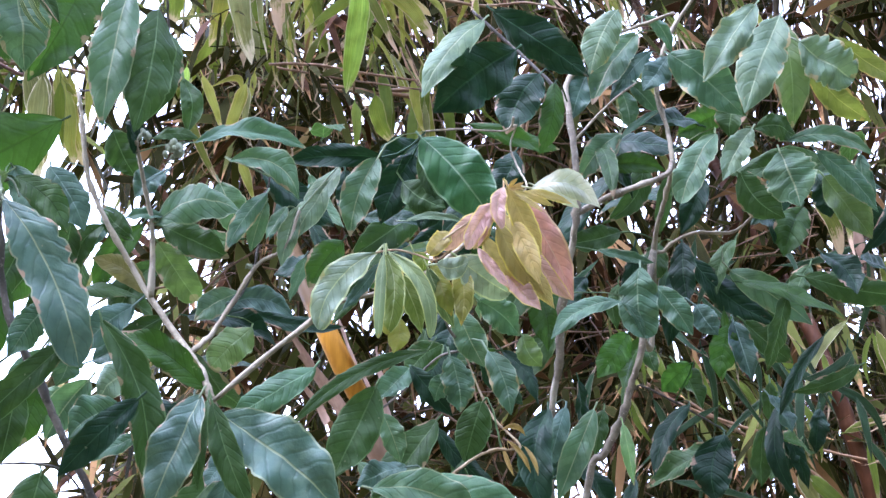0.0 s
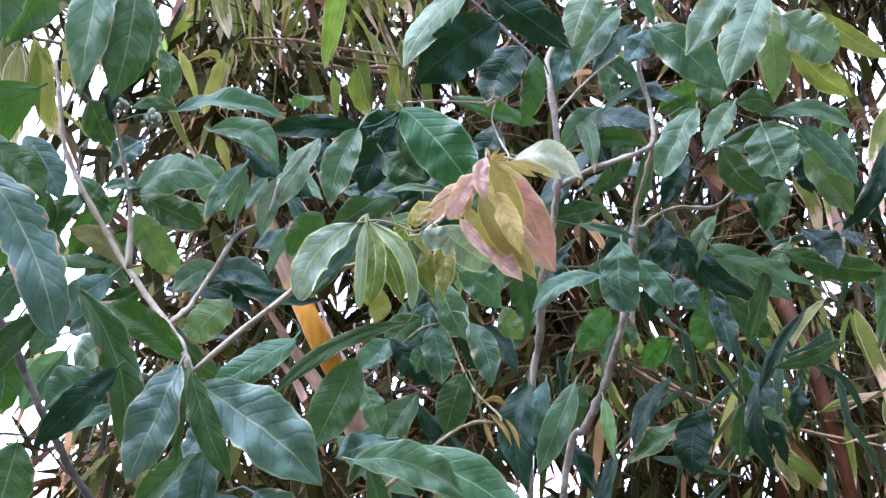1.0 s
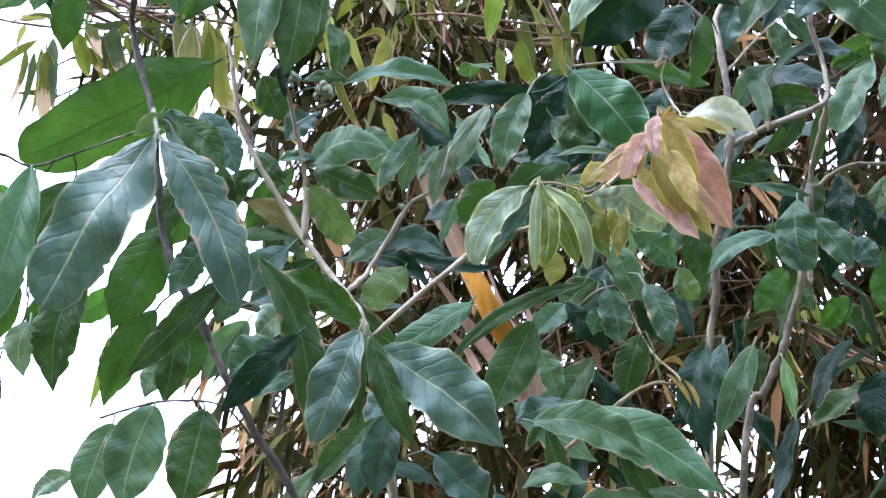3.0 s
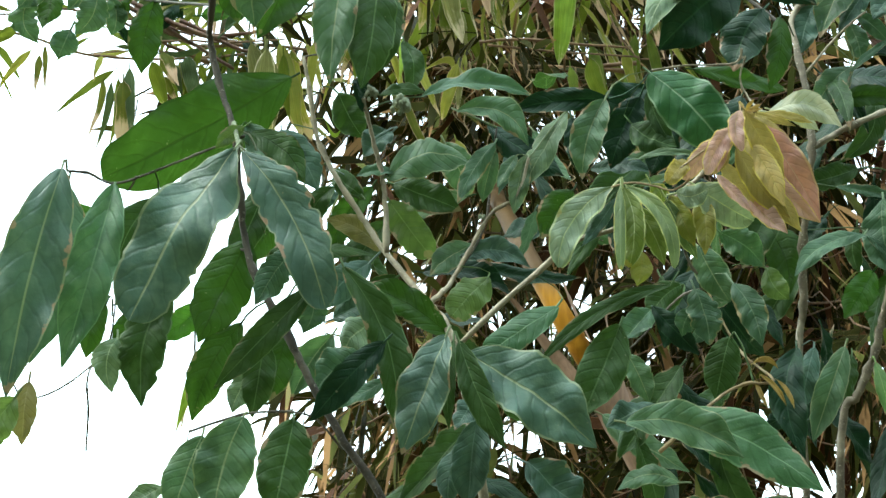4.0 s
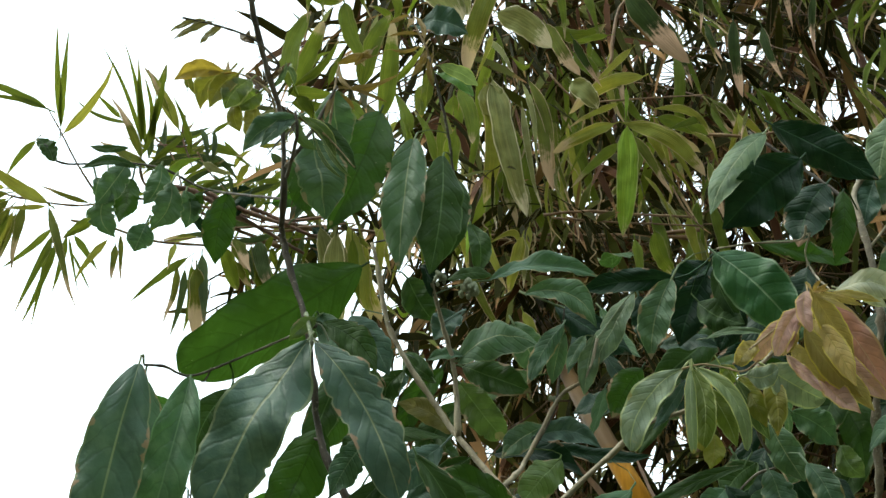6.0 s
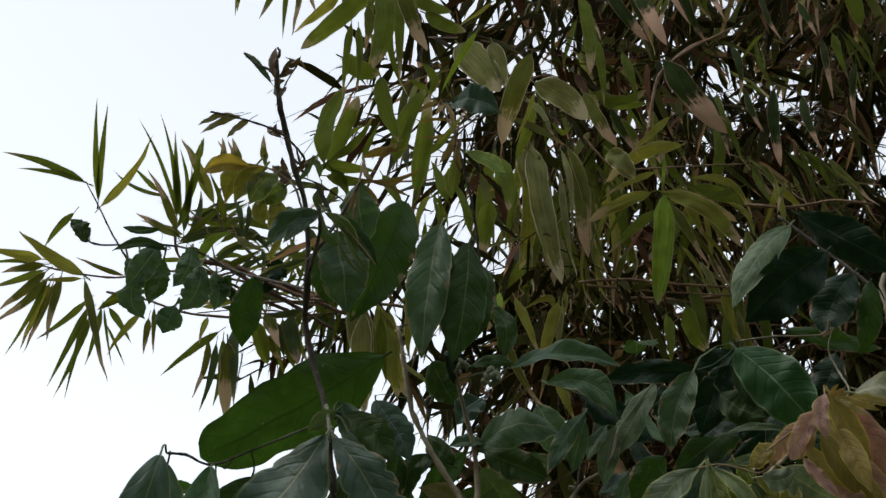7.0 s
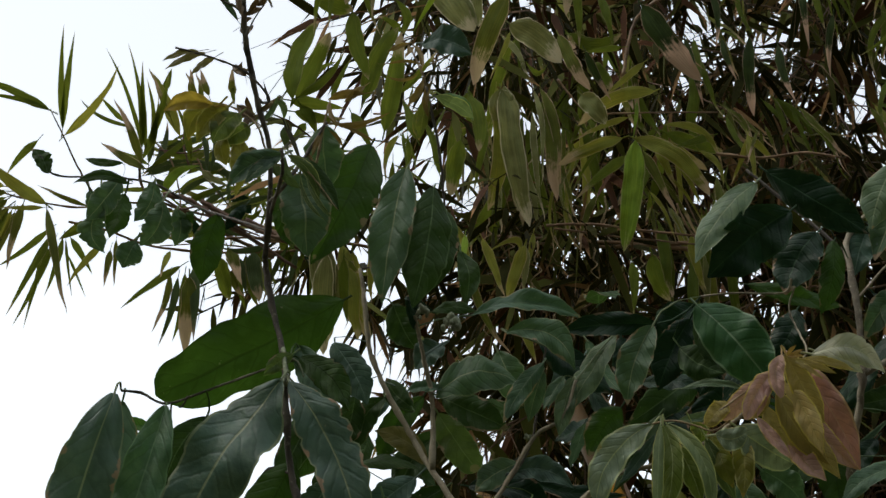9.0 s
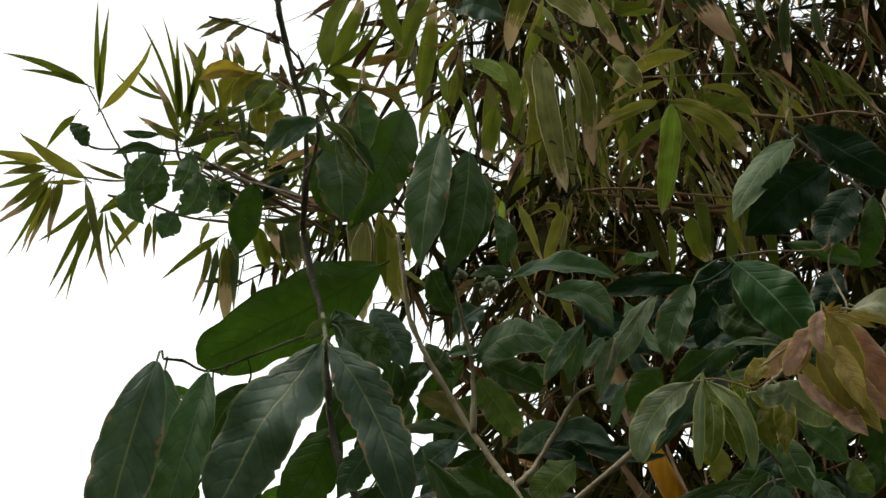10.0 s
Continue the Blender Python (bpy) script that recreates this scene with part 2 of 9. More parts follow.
PALE_VEIN, BROWN = (0.25, 0.28, 0.15), (0.30, 0.19, 0.12)
LEAF = {
    "G": leaf_material("leaf_green", (0.072, 0.136, 0.070), PALE_VEIN, BROWN, 0.3, 0.42, 9.0, None, 0.9, 0.26),
    "GD": leaf_material("leaf_deep_green", (0.037, 0.076, 0.022), (0.12, 0.18, 0.075), BROWN, 0.28, 0.45, 9.0, None, 0.7, 0.17),
    "GB": leaf_material("leaf_fresh_green", (0.040, 0.114, 0.044), (0.20, 0.28, 0.16), BROWN, 0.25, 0.42, 9.0, None, 0.5, 0.25),
    "GV": leaf_material("leaf_vivid_green", (0.050, 0.125, 0.020), (0.02, 0.06, 0.01), BROWN, 0.5),
    "L": leaf_material("leaf_grey_green", (0.122, 0.188, 0.108), (0.28, 0.33, 0.19), (0.30, 0.22, 0.10), 0.25, 0.42, 9.0, None, 0.9, 0.26),
    "LD": leaf_material("leaf_dull_green", (0.064, 0.130, 0.072), (0.18, 0.24, 0.14), (0.30, 0.22, 0.10)),
    "LO": leaf_material("leaf_olive_light", (0.095, 0.150, 0.048), (0.16, 0.22, 0.09), BROWN, 0.4),
    "LG": leaf_material("leaf_light_green", (0.098, 0.196, 0.057), (0.26, 0.36, 0.12), BROWN, 0.35),
    "LG2": leaf_material("leaf_mid_green", (0.066, 0.142, 0.066), (0.16, 0.26, 0.13), BROWN),
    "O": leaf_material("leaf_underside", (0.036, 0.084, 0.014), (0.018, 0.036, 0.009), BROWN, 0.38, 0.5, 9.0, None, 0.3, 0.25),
    # OD: the crown's shade is put into a near-black leaf colour
    "OD": leaf_material("leaf_shade_toned", (0.011, 0.034, 0.015), (0.03, 0.07, 0.03), BROWN, 0.15, 0.4, 9.0, None, 0.25, 0.2),
    "YG": leaf_material("leaf_young_green", (0.170, 0.232, 0.110), (0.32, 0.38, 0.18), (0.35, 0.27, 0.05), 0.35, 0.4, 9.0, (0.42, 0.44, 0.14)),
    "YG2": leaf_material("leaf_young_yellow_green", (0.190, 0.200, 0.040), (0.24, 0.18, 0.06), (0.36, 0.24, 0.05), 0.6),
    "YO": leaf_material("leaf_young_amber", (0.270, 0.195, 0.042), (0.32, 0.25, 0.06), (0.40, 0.22, 0.06), 0.6),
    "YO2": leaf_material("leaf_old_yellow_green", (0.125, 0.148, 0.030), (0.30, 0.30, 0.08), (0.42, 0.24, 0.08), 0.45, 0.42, 9.0, None, 1.0, 0.25),
    "P": leaf_material("leaf_young_pink", (0.480, 0.300, 0.270), (0.40, 0.31, 0.14), (0.42, 0.28, 0.12), 0.3, 0.5, 9.0, (0.56, 0.46, 0.10), 0.6),
    "P2": leaf_material("leaf_young_peach", (0.420, 0.340, 0.140), (0.34, 0.29, 0.09), (0.42, 0.28, 0.12), 0.35, 0.5, 9.0, (0.54, 0.45, 0.10), 0.3),
    "M": leaf_material("leaf_young_mauve", (0.420, 0.215, 0.180), (0.42, 0.28, 0.20), (0.42, 0.28, 0.12), 0.25, 0.45, 9.0, (0.42, 0.30, 0.16), 0.5),
    "YR": leaf_material("leaf_young_olive_gold", (0.320, 0.262, 0.095), (0.40, 0.32, 0.10), (0.40, 0.28, 0.10), 0.4, 0.42, 9.0, (0.60, 0.50, 0.10), 0.4),
    "LR": leaf_material("leaf_soft_green", (0.105, 0.160, 0.060), (0.34, 0.38, 0.16), (0.35, 0.27, 0.05), 0.3, 0.4, 9.0, (0.46, 0.48, 0.18), 0.6),
    "YC": leaf_material("leaf_young_compound", (0.190, 0.185, 0.034), (0.30, 0.26, 0.08), (0.36, 0.22, 0.05), 0.5, 0.42, 9.0, (0.46, 0.44, 0.16), 0.5),
    "YC2": leaf_material("leaf_young_compound_green", (0.120, 0.165, 0.040), (0.26, 0.28, 0.10), (0.36, 0.24, 0.05), 0.45, 0.42, 9.0, (0.42, 0.42, 0.17), 0.5),
    "GC": leaf_material("leaf_cool_green", (0.072, 0.130, 0.096), PALE_VEIN, (0.34, 0.20, 0.12), 0.2, 0.40, 9.0, None, 0.9, 0.34),
    "YL": leaf_material("leaf_young_lime", (0.125, 0.172, 0.034), (0.34, 0.38, 0.16), (0.35, 0.27, 0.05), 0.4, 0.42, 9.0, (0.40, 0.44, 0.18), 0.5),
    "LP": leaf_material("leaf_pale_young", (0.205, 0.270, 0.190), (0.40, 0.44, 0.22), (0.36, 0.28, 0.12), 0.3, 0.45, 9.0, (0.42, 0.47, 0.24), 0.8),
    "YA": leaf_material("leaf_amber_sprig", (0.190, 0.130, 0.034), (0.30, 0.21, 0.07), (0.26, 0.14, 0.05), 0.35),
    "BR": leaf_material("leaf_brown_scale", (0.110, 0.070, 0.034), (0.18, 0.12, 0.06), (0.20, 0.11, 0.05), 0.25),
    # W: light coming through the leaf is put into its pale colour
    "W": leaf_material("leaf_backlit_pale", (0.391, 0.414, 0.333), (0.36, 0.36, 0.22), (0.40, 0.32, 0.18), 0.35),
    "U": leaf_material("leaf_blue_green", (0.054, 0.104, 0.078), (0.14, 0.20, 0.16), BROWN, 0.2, 0.45, 9.0, None, 0.8, 0.25),
    "B": leaf_material("leaf_brown_olive", (0.172, 0.155, 0.063), (0.24, 0.20, 0.10), BROWN, 0.35),
    "D": leaf_material("leaf_dry_amber", (0.300, 0.200, 0.055), (0.45, 0.34, 0.08), (0.22, 0.12, 0.04), 0.3),
}
LEAF_WORDS = {"YL": "lime-green young leaf with a pale rim", "LP": "pale grey-green young leaf", "YC": "yellowing leaflet with a pale rim", "YC2": "green leaflet with a pale rim", "YA": "amber sprig leaf", "BR": "brown bud scale", "M": "mauve-pink drooping young leaf", "YR": "olive-gold young leaf with a yellow rim", "LR": "soft green young leaf with a pale rim", "P": "pinkish drooping young leaf", "P2": "peach-coloured drooping young leaf", 
              "YO": "amber young leaf", "YG": "yellow-green young leaf", "YG2": "yellow-green young leaf", "W": "pale leaf, its backlight put into the colour",
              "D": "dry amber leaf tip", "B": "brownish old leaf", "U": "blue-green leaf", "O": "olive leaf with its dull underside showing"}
TAN = (0.60, 0.42, 0.29)
BLADE = {
    "bg": blade_material("bamboo_leaf_green", (0.104, 0.152, 0.024), TAN, 1.05, 0.48, False, 0.3),
    "by": blade_material("bamboo_leaf_yellowing", (0.215, 0.245, 0.048), TAN, 1.0, 0.42, False, 0.8),
    "bb": blade_material("bamboo_leaf_bright", (0.190, 0.310, 0.036), TAN, 1.2),
    "bp": blade_material("bamboo_leaf_pale", (0.185, 0.208, 0.082), (0.74, 0.63, 0.44), 1.04, 0.34, False, 1.0),
    "bk": blade_material("bamboo_leaf_dark_dry_tip", (0.034, 0.058, 0.016), (0.72, 0.47, 0.33), 0.82, 0.25, False, 0.5),
    "bm": blade_material("bamboo_leaf_mid", (0.058, 0.094, 0.036), TAN, 1.1, 0.35, False, 0.3),
    # bd: a green darkened to stand for shade low in the clump
    "bd": blade_material("bamboo_leaf_shade_toned", (0.026, 0.054, 0.026), TAN, 1.15, 0.3, False, 0.3),
    "bt": blade_material("bamboo_leaf_dry_tip", (0.108, 0.134, 0.028), (0.72, 0.49, 0.34), 0.80, 0.38, False, 0.9),
}
# the clump's inner shade is put into this dark leaf colour
FOLIAGE = blade_material("bamboo_foliage_shade_dark", (0.023, 0.024, 0.005), (0.36, 0.20, 0.09), 1.05, 0.1, True)
BARK = {
    "dark": bark_material("bark_dark", (0.085, 0.070, 0.052), (0.25, 0.22, 0.17)),
    "pale": bark_material("bark_pale", (0.30, 0.250, 0.160), (0.46, 0.40, 0.29)),
    "grey": bark_material("bark_grey", (0.195, 0.158, 0.105), (0.44, 0.39, 0.29)),
    "tan": bark_material("bark_tan", (0.34, 0.24, 0.12), (0.44, 0.36, 0.22)),
    "bud": bark_material("bud_pale", (0.22, 0.25, 0.15), (0.40, 0.42, 0.30), 0.8),
    "brush": bark_material("twig_brush", (0.14, 0.074, 0.034), (0.36, 0.22, 0.11), 0.7),
    "rust": bark_material("twig_rust", (0.17, 0.085, 0.052), (0.34, 0.22, 0.15), 0.7),
    "straw": bark_material("twig_straw", (0.22, 0.12, 0.050), (0.34, 0.22, 0.11), 0.6),
}
CULM = {
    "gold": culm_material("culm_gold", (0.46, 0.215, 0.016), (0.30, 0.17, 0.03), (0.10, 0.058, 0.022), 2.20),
    "brown": culm_material("culm_brown", (0.115, 0.046, 0.020), (0.060, 0.024, 0.012)),
    "dull": culm_material("culm_dull", (0.075, 0.055, 0.022), (0.045, 0.032, 0.014)),
}
HUSK = culm_material("culm_husk", (0.44, 0.28, 0.20), (0.30, 0.18, 0.12))


# ---- builders ----
def mesh_from(name, verts, faces, material, uvs=None, smooth=True):
    me = bpy.data.meshes.new(name)
    me.from_pydata([tuple(v) for v in verts], [], faces)
    if uvs is not None:
        layer = me.uv_layers.new(name="UVMap")
        index = np.empty(len(me.loops), dtype=np.int32)
        me.loops.foreach_get("vertex_index", index)
        layer.data.foreach_set("uv", np.asarray(uvs, dtype=np.float32)[index].ravel())
    if smooth:
        me.polygons.foreach_set("use_smooth", [True] * len(me.polygons))
    me.materials.append(material)
    return me


def part(name, me, parent, label=""):
    ob = new(name, me)
    ob.parent = parent
    return tagged(ob, label)


def unit(v):
    return v / np.linalg.norm(v)


def sheet(base, tip, normal, width, sway, sag, outline, rows, cols, rng, fold=0.28, ripple=0.011, ribs=8, ragged=0.0, crumple=0.22, twig=None, curl=0.0):
    """A leaf's surface from its foot to its tip: a bowed midrib, two halves folded up from it, a rippled and partly eaten rim."""
    base, tip, normal = (np.array(v, float) for v in (base, tip, normal))
    length = np.linalg.norm(tip - base)
    c = (tip - base) / length
    normal = unit(normal - (normal @ c) * c)
    s = np.cross(c, normal)
    twist = rng.uniform(-0.6, 0.6)
    waves, shift = rng.uniform(1.5, 3.0), rng.uniform(0, 6.28, 2)
    crease, depth = rng.uniform(0, 50, 2), rng.uniform(0.5, 1.3)
    bites = [(rng.uniform(0.2, 0.95), rng.uniform(0.008, 0.018), rng.uniform(0.05, 0.2), rng.choice((-1, 1))) for _ in range(int(round(ragged * 5)))]
    verts, uvs, faces = [], [], []
    for i in range(rows + 1):
        u = i / rows
        arc = 4 * u * (1 - u)
        spine = base + c * length * u + (s * sway + normal * sag) * length * arc
        if curl and u > 0.6:
            spine = spine + (s * math.sin((u - 0.6) * 14) + normal * (math.cos((u - 0.6) * 14) - 1)) * length * curl * (u - 0.6) * 2
        turn = twist * (u - 0.4) + curl * 30 * max(0.0, u - 0.65)
        side, face = s * math.cos(turn) + normal * math.sin(turn), normal * math.cos(turn) - s * math.sin(turn)
        for j in range(-cols, cols + 1):
            a = j / cols
            half = 0.5 * width * outline(u) * (1 + 0.018 * math.sin(u * 37 + shift[int(a > 0)]))
            if ragged:
                half *= 1 - 0.5 * ragged * max(0.0, noise.noise((u * 14, 3.0 * (a > 0), shift[0])) - 0.12)
            for at, size, deep, hand in bites:
                if a * hand > 0:
                    half *= 1 - deep * math.exp(-((u - at) / size) ** 2)
            lift = abs(a) * math.sin(fold) - 0.32 * a * a
            lift += 0.16 * math.sin(waves * 6.28 * u + shift[int(a > 0)]) * a * a
            quilt = ripple * width * math.sin(6.28 * (u * ribs - abs(a) * 1.7)) * min(1, abs(a) * 2.5) * (1 - u) ** 0.4
            quilt += crumple * depth * width * noise.noise((u * 2.6 + crease[0], a * 1.1, crease[1])) + 0.35 * crumple * width * noise.noise((u * 8 + crease[1], a * 2.2, crease[0]))
            verts.append(spine + side * half * a * math.cos(fold) + face * (half * lift + quilt * (0.2 + outline(u)) * 0.5))
            uvs.append((u, 0.5 + a / 2))
    n = 2 * cols + 1
    for i in range(rows):
        for j in range(n - 1):
            faces.append((i * n + j, i * n + j + 1, (i + 1) * n + j + 1, (i + 1) * n + j))
    # the stalk, bent to the twig that bears the leaf
    end = np.array(twig, float) if twig is not None else base - c * 0.012 - normal * 0.003
    bend = base - c * 0.45 * np.linalg.norm(end - base)
    thick = min(0.0013, width * 0.045)
    k = len(verts)
    for t in (0.0, 0.33, 0.67, 1.0):
        centre = (base + c * 0.003) * (1 - t) ** 2 + bend * 2 * t * (1 - t) + end * t * t
        for g in (0.0, 1.57, 3.14, 4.71):
            verts.append(centre + (s * math.cos(g) + normal * math.sin(g)) * thick)
            uvs.append((0.02, 0.5))
    for t in range(3):
        for g in range(4):
            faces.append((k + 4 * t + g, k + 4 * t + (g + 1) % 4, k + 4 * t + 4 + (g + 1) % 4, k + 4 * t + 4 + g))
    return verts, faces, uvs


def broad(u):
    """Half-breadth of a broad oblong leaf with a short drawn-out tip."""
    v = min(1.0, 0.01 + 0.985 * u) ** 0.94
    return max(0.012, (1 - (2 * v - 1) ** 2) ** 0.74 * (1 - 0.5 * max(0.0, u - 0.78) / 0.22))


def oblong(u):
    """Half-breadth of a blunt, strap-like young leaf."""
    return max(0.03, min(1, (u / 0.3) ** 0.75 + 0.04) * (1 - u ** 6.5) ** 0.52)


def lance(u):
    """Half-breadth of a bamboo leaf: widest near the foot, long tip."""
    return max(0.015, min(1, (u / 0.25) ** 0.7 + 0.05) * (1 - u ** 1.9) ** 0.95)


def strap(u):
    """Half-breadth of a long, broader bamboo leaf with a pointed tip."""
    return max(0.015, min(1, (u / 0.22) ** 0.65 + 0.05) * (1 - u ** 5.0) ** 0.75)


leaf_rng = np.random.default_rng(7)


def leaf(parent, base, tip, normal, width, sway, sag, look_of, ragged=0.2, twig=None, blunt=False):
    fold = leaf_rng.uniform(0.15, 0.7)
    verts, faces, uvs = sheet(base, tip, normal, width * 0.89 / math.cos(fold), sway, sag, oblong if blunt else broad, 40, 4, leaf_rng, fold, 0.0075, 8, ragged, 0.26, twig)
    return part("leaf", mesh_from("leaf", verts, faces, LEAF[look_of], uvs), parent, LEAF_WORDS.get(look_of, ""))


def blade(parent, base, tip, normal, width, sway, sag, look_of, curl=0.0):
    verts, faces, uvs = sheet(base, tip, normal, width, sway, sag, strap if width > 0.024 else lance, 16, 3, leaf_rng, leaf_rng.uniform(0.25, 0.6), 0.012, 2, 0.25 if width > 0.024 else 0.0, 0.3, None, curl)
    return part("leaf", mesh_from("leaf", verts, faces, BLADE[look_of], uvs), parent, "bamboo leaf with a dry tan tip" if look_of in ("bt", "bk") else "")


def smooth_line(points, steps):
    """A Catmull-Rom line through the points."""
    p = [np.array(q, float) for q in points]
    p = [2 * p[0] - p[1]] + p + [2 * p[-1] - p[-2]]
    out = []
    for k in range(1, len(p) - 2):
        for i in range(steps):
            t = i / steps
            out.append(0.5 * (2 * p[k] + (p[k + 1] - p[k - 1]) * t + (2 * p[k - 1] - 5 * p[k] + 4 * p[k + 1] - p[k + 2]) * t ** 2
                              + (3 * p[k] - p[k - 1] - 3 * p[k + 1] + p[k + 2]) * t ** 3))
    out.append(p[-2])
    return np.array(out)


def tube(line, radii, sides):
    """A closed tube of rings along a line."""
    verts, faces = [], []
    ref = np.array((0.31, 0.87, 0.38))
    for k, q in enumerate(line):
        d = unit(line[min(k + 1, len(line) - 1)] - line[max(k - 1, 0)])
        x = unit(ref - (ref @ d) * d)
        y = np.cross(d, x)
        for j in range(sides):
            g = 2 * math.pi * j / sides
            verts.append(q + (x * math.cos(g) + y * math.sin(g)) * radii[k])
    for k in range(len(line) - 1):
        for j in range(sides):
            faces.append((k * sides + j, k * sides + (j + 1) % sides, (k + 1) * sides + (j + 1) % sides, (k + 1) * sides + j))
    faces += [tuple(range(sides))[::-1], tuple(range((len(line) - 1) * sides, len(line) * sides))]
    return verts, faces


def limb(parent, name, points, thick, thin, bark):
    """A branch or twig: tapered, with swollen knots."""
    line = smooth_line(points, 7)
    knots = leaf_rng.uniform(0.0, 1.0, 2 + len(points))
    at = np.linspace(0, 1, len(line))
    radii = thick + (thin - thick) * at
    radii = radii * (1 + 0.35 * np.exp(-((at[:, None] - knots) / 0.012) ** 2).sum(1).clip(0, 1)) * leaf_rng.uniform(0.93, 1.07, len(line))
    line = line + leaf_rng.normal(0, 0.12, line.shape) * radii[:, None]
    verts, faces = tube(line, radii, 10 if thick > 0.004 else 7)
    return part(name, mesh_from(name, verts, faces, BARK[bark]), parent)


def culm(parent, points, radius, skin):
    """A bamboo culm: straight joints between ringed nodes."""
    line = smooth_line(points, 16)
    run = np.r_[0, np.cumsum(np.linalg.norm(np.diff(line, axis=0), axis=1))]
    at, radii, gap = [], [], 0.24
    for k in range(int(run[-1] / gap)):
        at += [k * gap, k * gap + 0.006, k * gap + 0.012, k * gap + 0.018, k * gap + 0.12]
        radii += [1.0, 1.12, 0.96, 1.10, 0.98]
    line = np.stack([np.interp(at, run, line[:, n]) for n in range(3)], 1)
    radii = np.array(radii) * radius * (1 - 0.45 * np.array(at) / run[-1])
    verts, faces = tube(line, radii, 16)
    return part("culm", mesh_from("culm", verts, faces, CULM[skin]), parent, {"gold": "golden yellow bamboo culm", "brown": "reddish brown bamboo culm", "dull": ""}[skin])


def husk(parent, foot, top, radius, start, sweep, seed):
    """A dry sheath that wraps part of a culm and peels away at its tip."""
    rng = np.random.default_rng(seed)
    foot, top = np.array(foot, float), np.array(top, float)
    d = unit(top - foot)
    x = unit(np.cross(d, (0, 0, 1.0)))
    y = np.cross(x, d)
    verts, faces, uvs, rows, cols = [], [], [], 12, 6
    for i in range(rows + 1):
        u = i / rows
        for j in range(cols + 1):
            a = j / cols - 0.5
            g = radians(start) + radians(sweep) * a * (1 - 0.75 * u ** 1.6)
            r = radius * (1.06 + 0.5 * u ** 3 + 0.05 * math.sin(9 * u + 5 * a + seed)) + 0.002 * rng.random()
            verts.append(foot + (top - foot) * u + (x * math.cos(g) + y * math.sin(g)) * r)
            uvs.append((u, a + 0.5))
    for i in range(rows):
        for j in range(cols):
            k = i * (cols + 1) + j
            faces.append((k, k + 1, k + cols + 2, k + cols + 1))
    return part("husk", mesh_from("husk", verts, faces, HUSK, uvs), parent, "peeling pinkish tan culm sheath")


def thing(name, place, label, category, kind=""):
    ob = new(name)
    ob.location = place
    return tagged(ob, label, category, "", kind)


# ---- ground ----
gv, gf, span = [], [], 48
for i in range(span + 1):
    for j in range(span + 1):
        gx, gy = ((2 * q / span - 1) for q in (i, j))
        gx, gy = (math.copysign(abs(q) ** 3 * 900, q) for q in (gx, gy))
        gv.append((gx, gy, 0.03 * noise.noise((gx * 0.7, gy * 0.7, 0)) if abs(gx) + abs(gy) < 60 else 0))
for i in range(span):
    for j in range(span):
        k = i * (span + 1) + j
        gf.append((k, k + span + 1, k + span + 2, k + 1))
tagged(new("ground", mesh_from("ground", gv, gf, ground_material())), "bare earth with patches of low grass", "ground", "", "structure")

# added unseen backdrop: closes the place behind the camera and blocks sky light
hv, hf, wide, tall = [], [], 72, 14
for i in range(wide + 1):
    turn = radians(150 + 240 * i / wide)
    for j in range(tall + 1):
        h = j / tall
        reach = 7.5 + 1.2 * noise.noise((3 * math.cos(turn), 3 * math.sin(turn), 3 * h)) + 0.5 * noise.noise((11 * math.cos(turn), 11 * math.sin(turn), 9 * h)) - 1.2 * math.sin(3.14 * h)
        hv.append((reach * math.cos(turn), reach * math.sin(turn), -0.1 + h * (8.2 + 1.6 * noise.noise((5 * math.cos(turn), 5 * math.sin(turn), 0)))))
for i in range(wide):
    for j in range(tall):
        k = i * (tall + 1) + j
        hf.append((k, k + 1, k + tall + 2, k + tall + 1))
tagged(new("backdrop", mesh_from("backdrop", hv, hf, wood_material())), "unseen dark green backdrop added behind the viewer to block sky light", "wood", "", "structure")

# ---- the broad-leaved tree ----
tree = thing("tree", (0, 0, 0), "young broad-leaved tree with grey stems and drooping pink new leaves", "tree")
limb(tree, "trunk", [(0.22, 2.02, -0.05), (0.2, 2.0, 0.3), (0.2, 1.95, 0.62), (0.2, 1.94, 0.72)], 0.03, 0.018, "grey")
bough_0 = limb(tree, 'branch', [(0.2, 1.95, 0.6), (0.11, 1.819, 1.146), (0.025, 1.712, 1.504), (-0.063, 1.666, 1.724), (-0.11, 1.655, 1.8), (-0.146, 1.652, 1.866), (-0.172, 1.649, 1.921), (-0.201, 1.644, 1.973), (-0.214, 1.643, 2.014), (-0.22, 1.624, 2.073), (-0.225, 1.615, 2.132), (-0.242, 1.624, 2.189), (-0.255, 1.62, 2.246), (-0.248, 1.583, 2.277), (-0.248, 1.557, 2.357), (-0.261, 1.53, 2.405), (-0.274, 1.494, 2.466), (-0.275, 1.468, 2.508)], 0.0048, 0.0025, 'dark')
bough_1 = limb(tree, 'branch', [(0.2, 1.95, 0.6), (0.138, 1.845, 1.161), (0.072, 1.76, 1.531), (0.023, 1.728, 1.858), (0.007, 1.715, 1.926), (-0.016, 1.766, 1.976), (-0.065, 1.809, 2.05), (-0.095, 1.815, 2.099), (-0.129, 1.817, 2.157), (-0.15, 1.82, 2.207), (-0.158, 1.821, 2.26), (-0.167, 1.821, 2.313)], 0.0054, 0.0024, 'pale')
bough_2 = limb(tree, 'branch', [(-0.065, 1.809, 2.05), (-0.068, 1.804, 2.137), (-0.08, 1.787, 2.189), (-0.091, 1.769, 2.235)], 0.0035, 0.0023, 'pale')
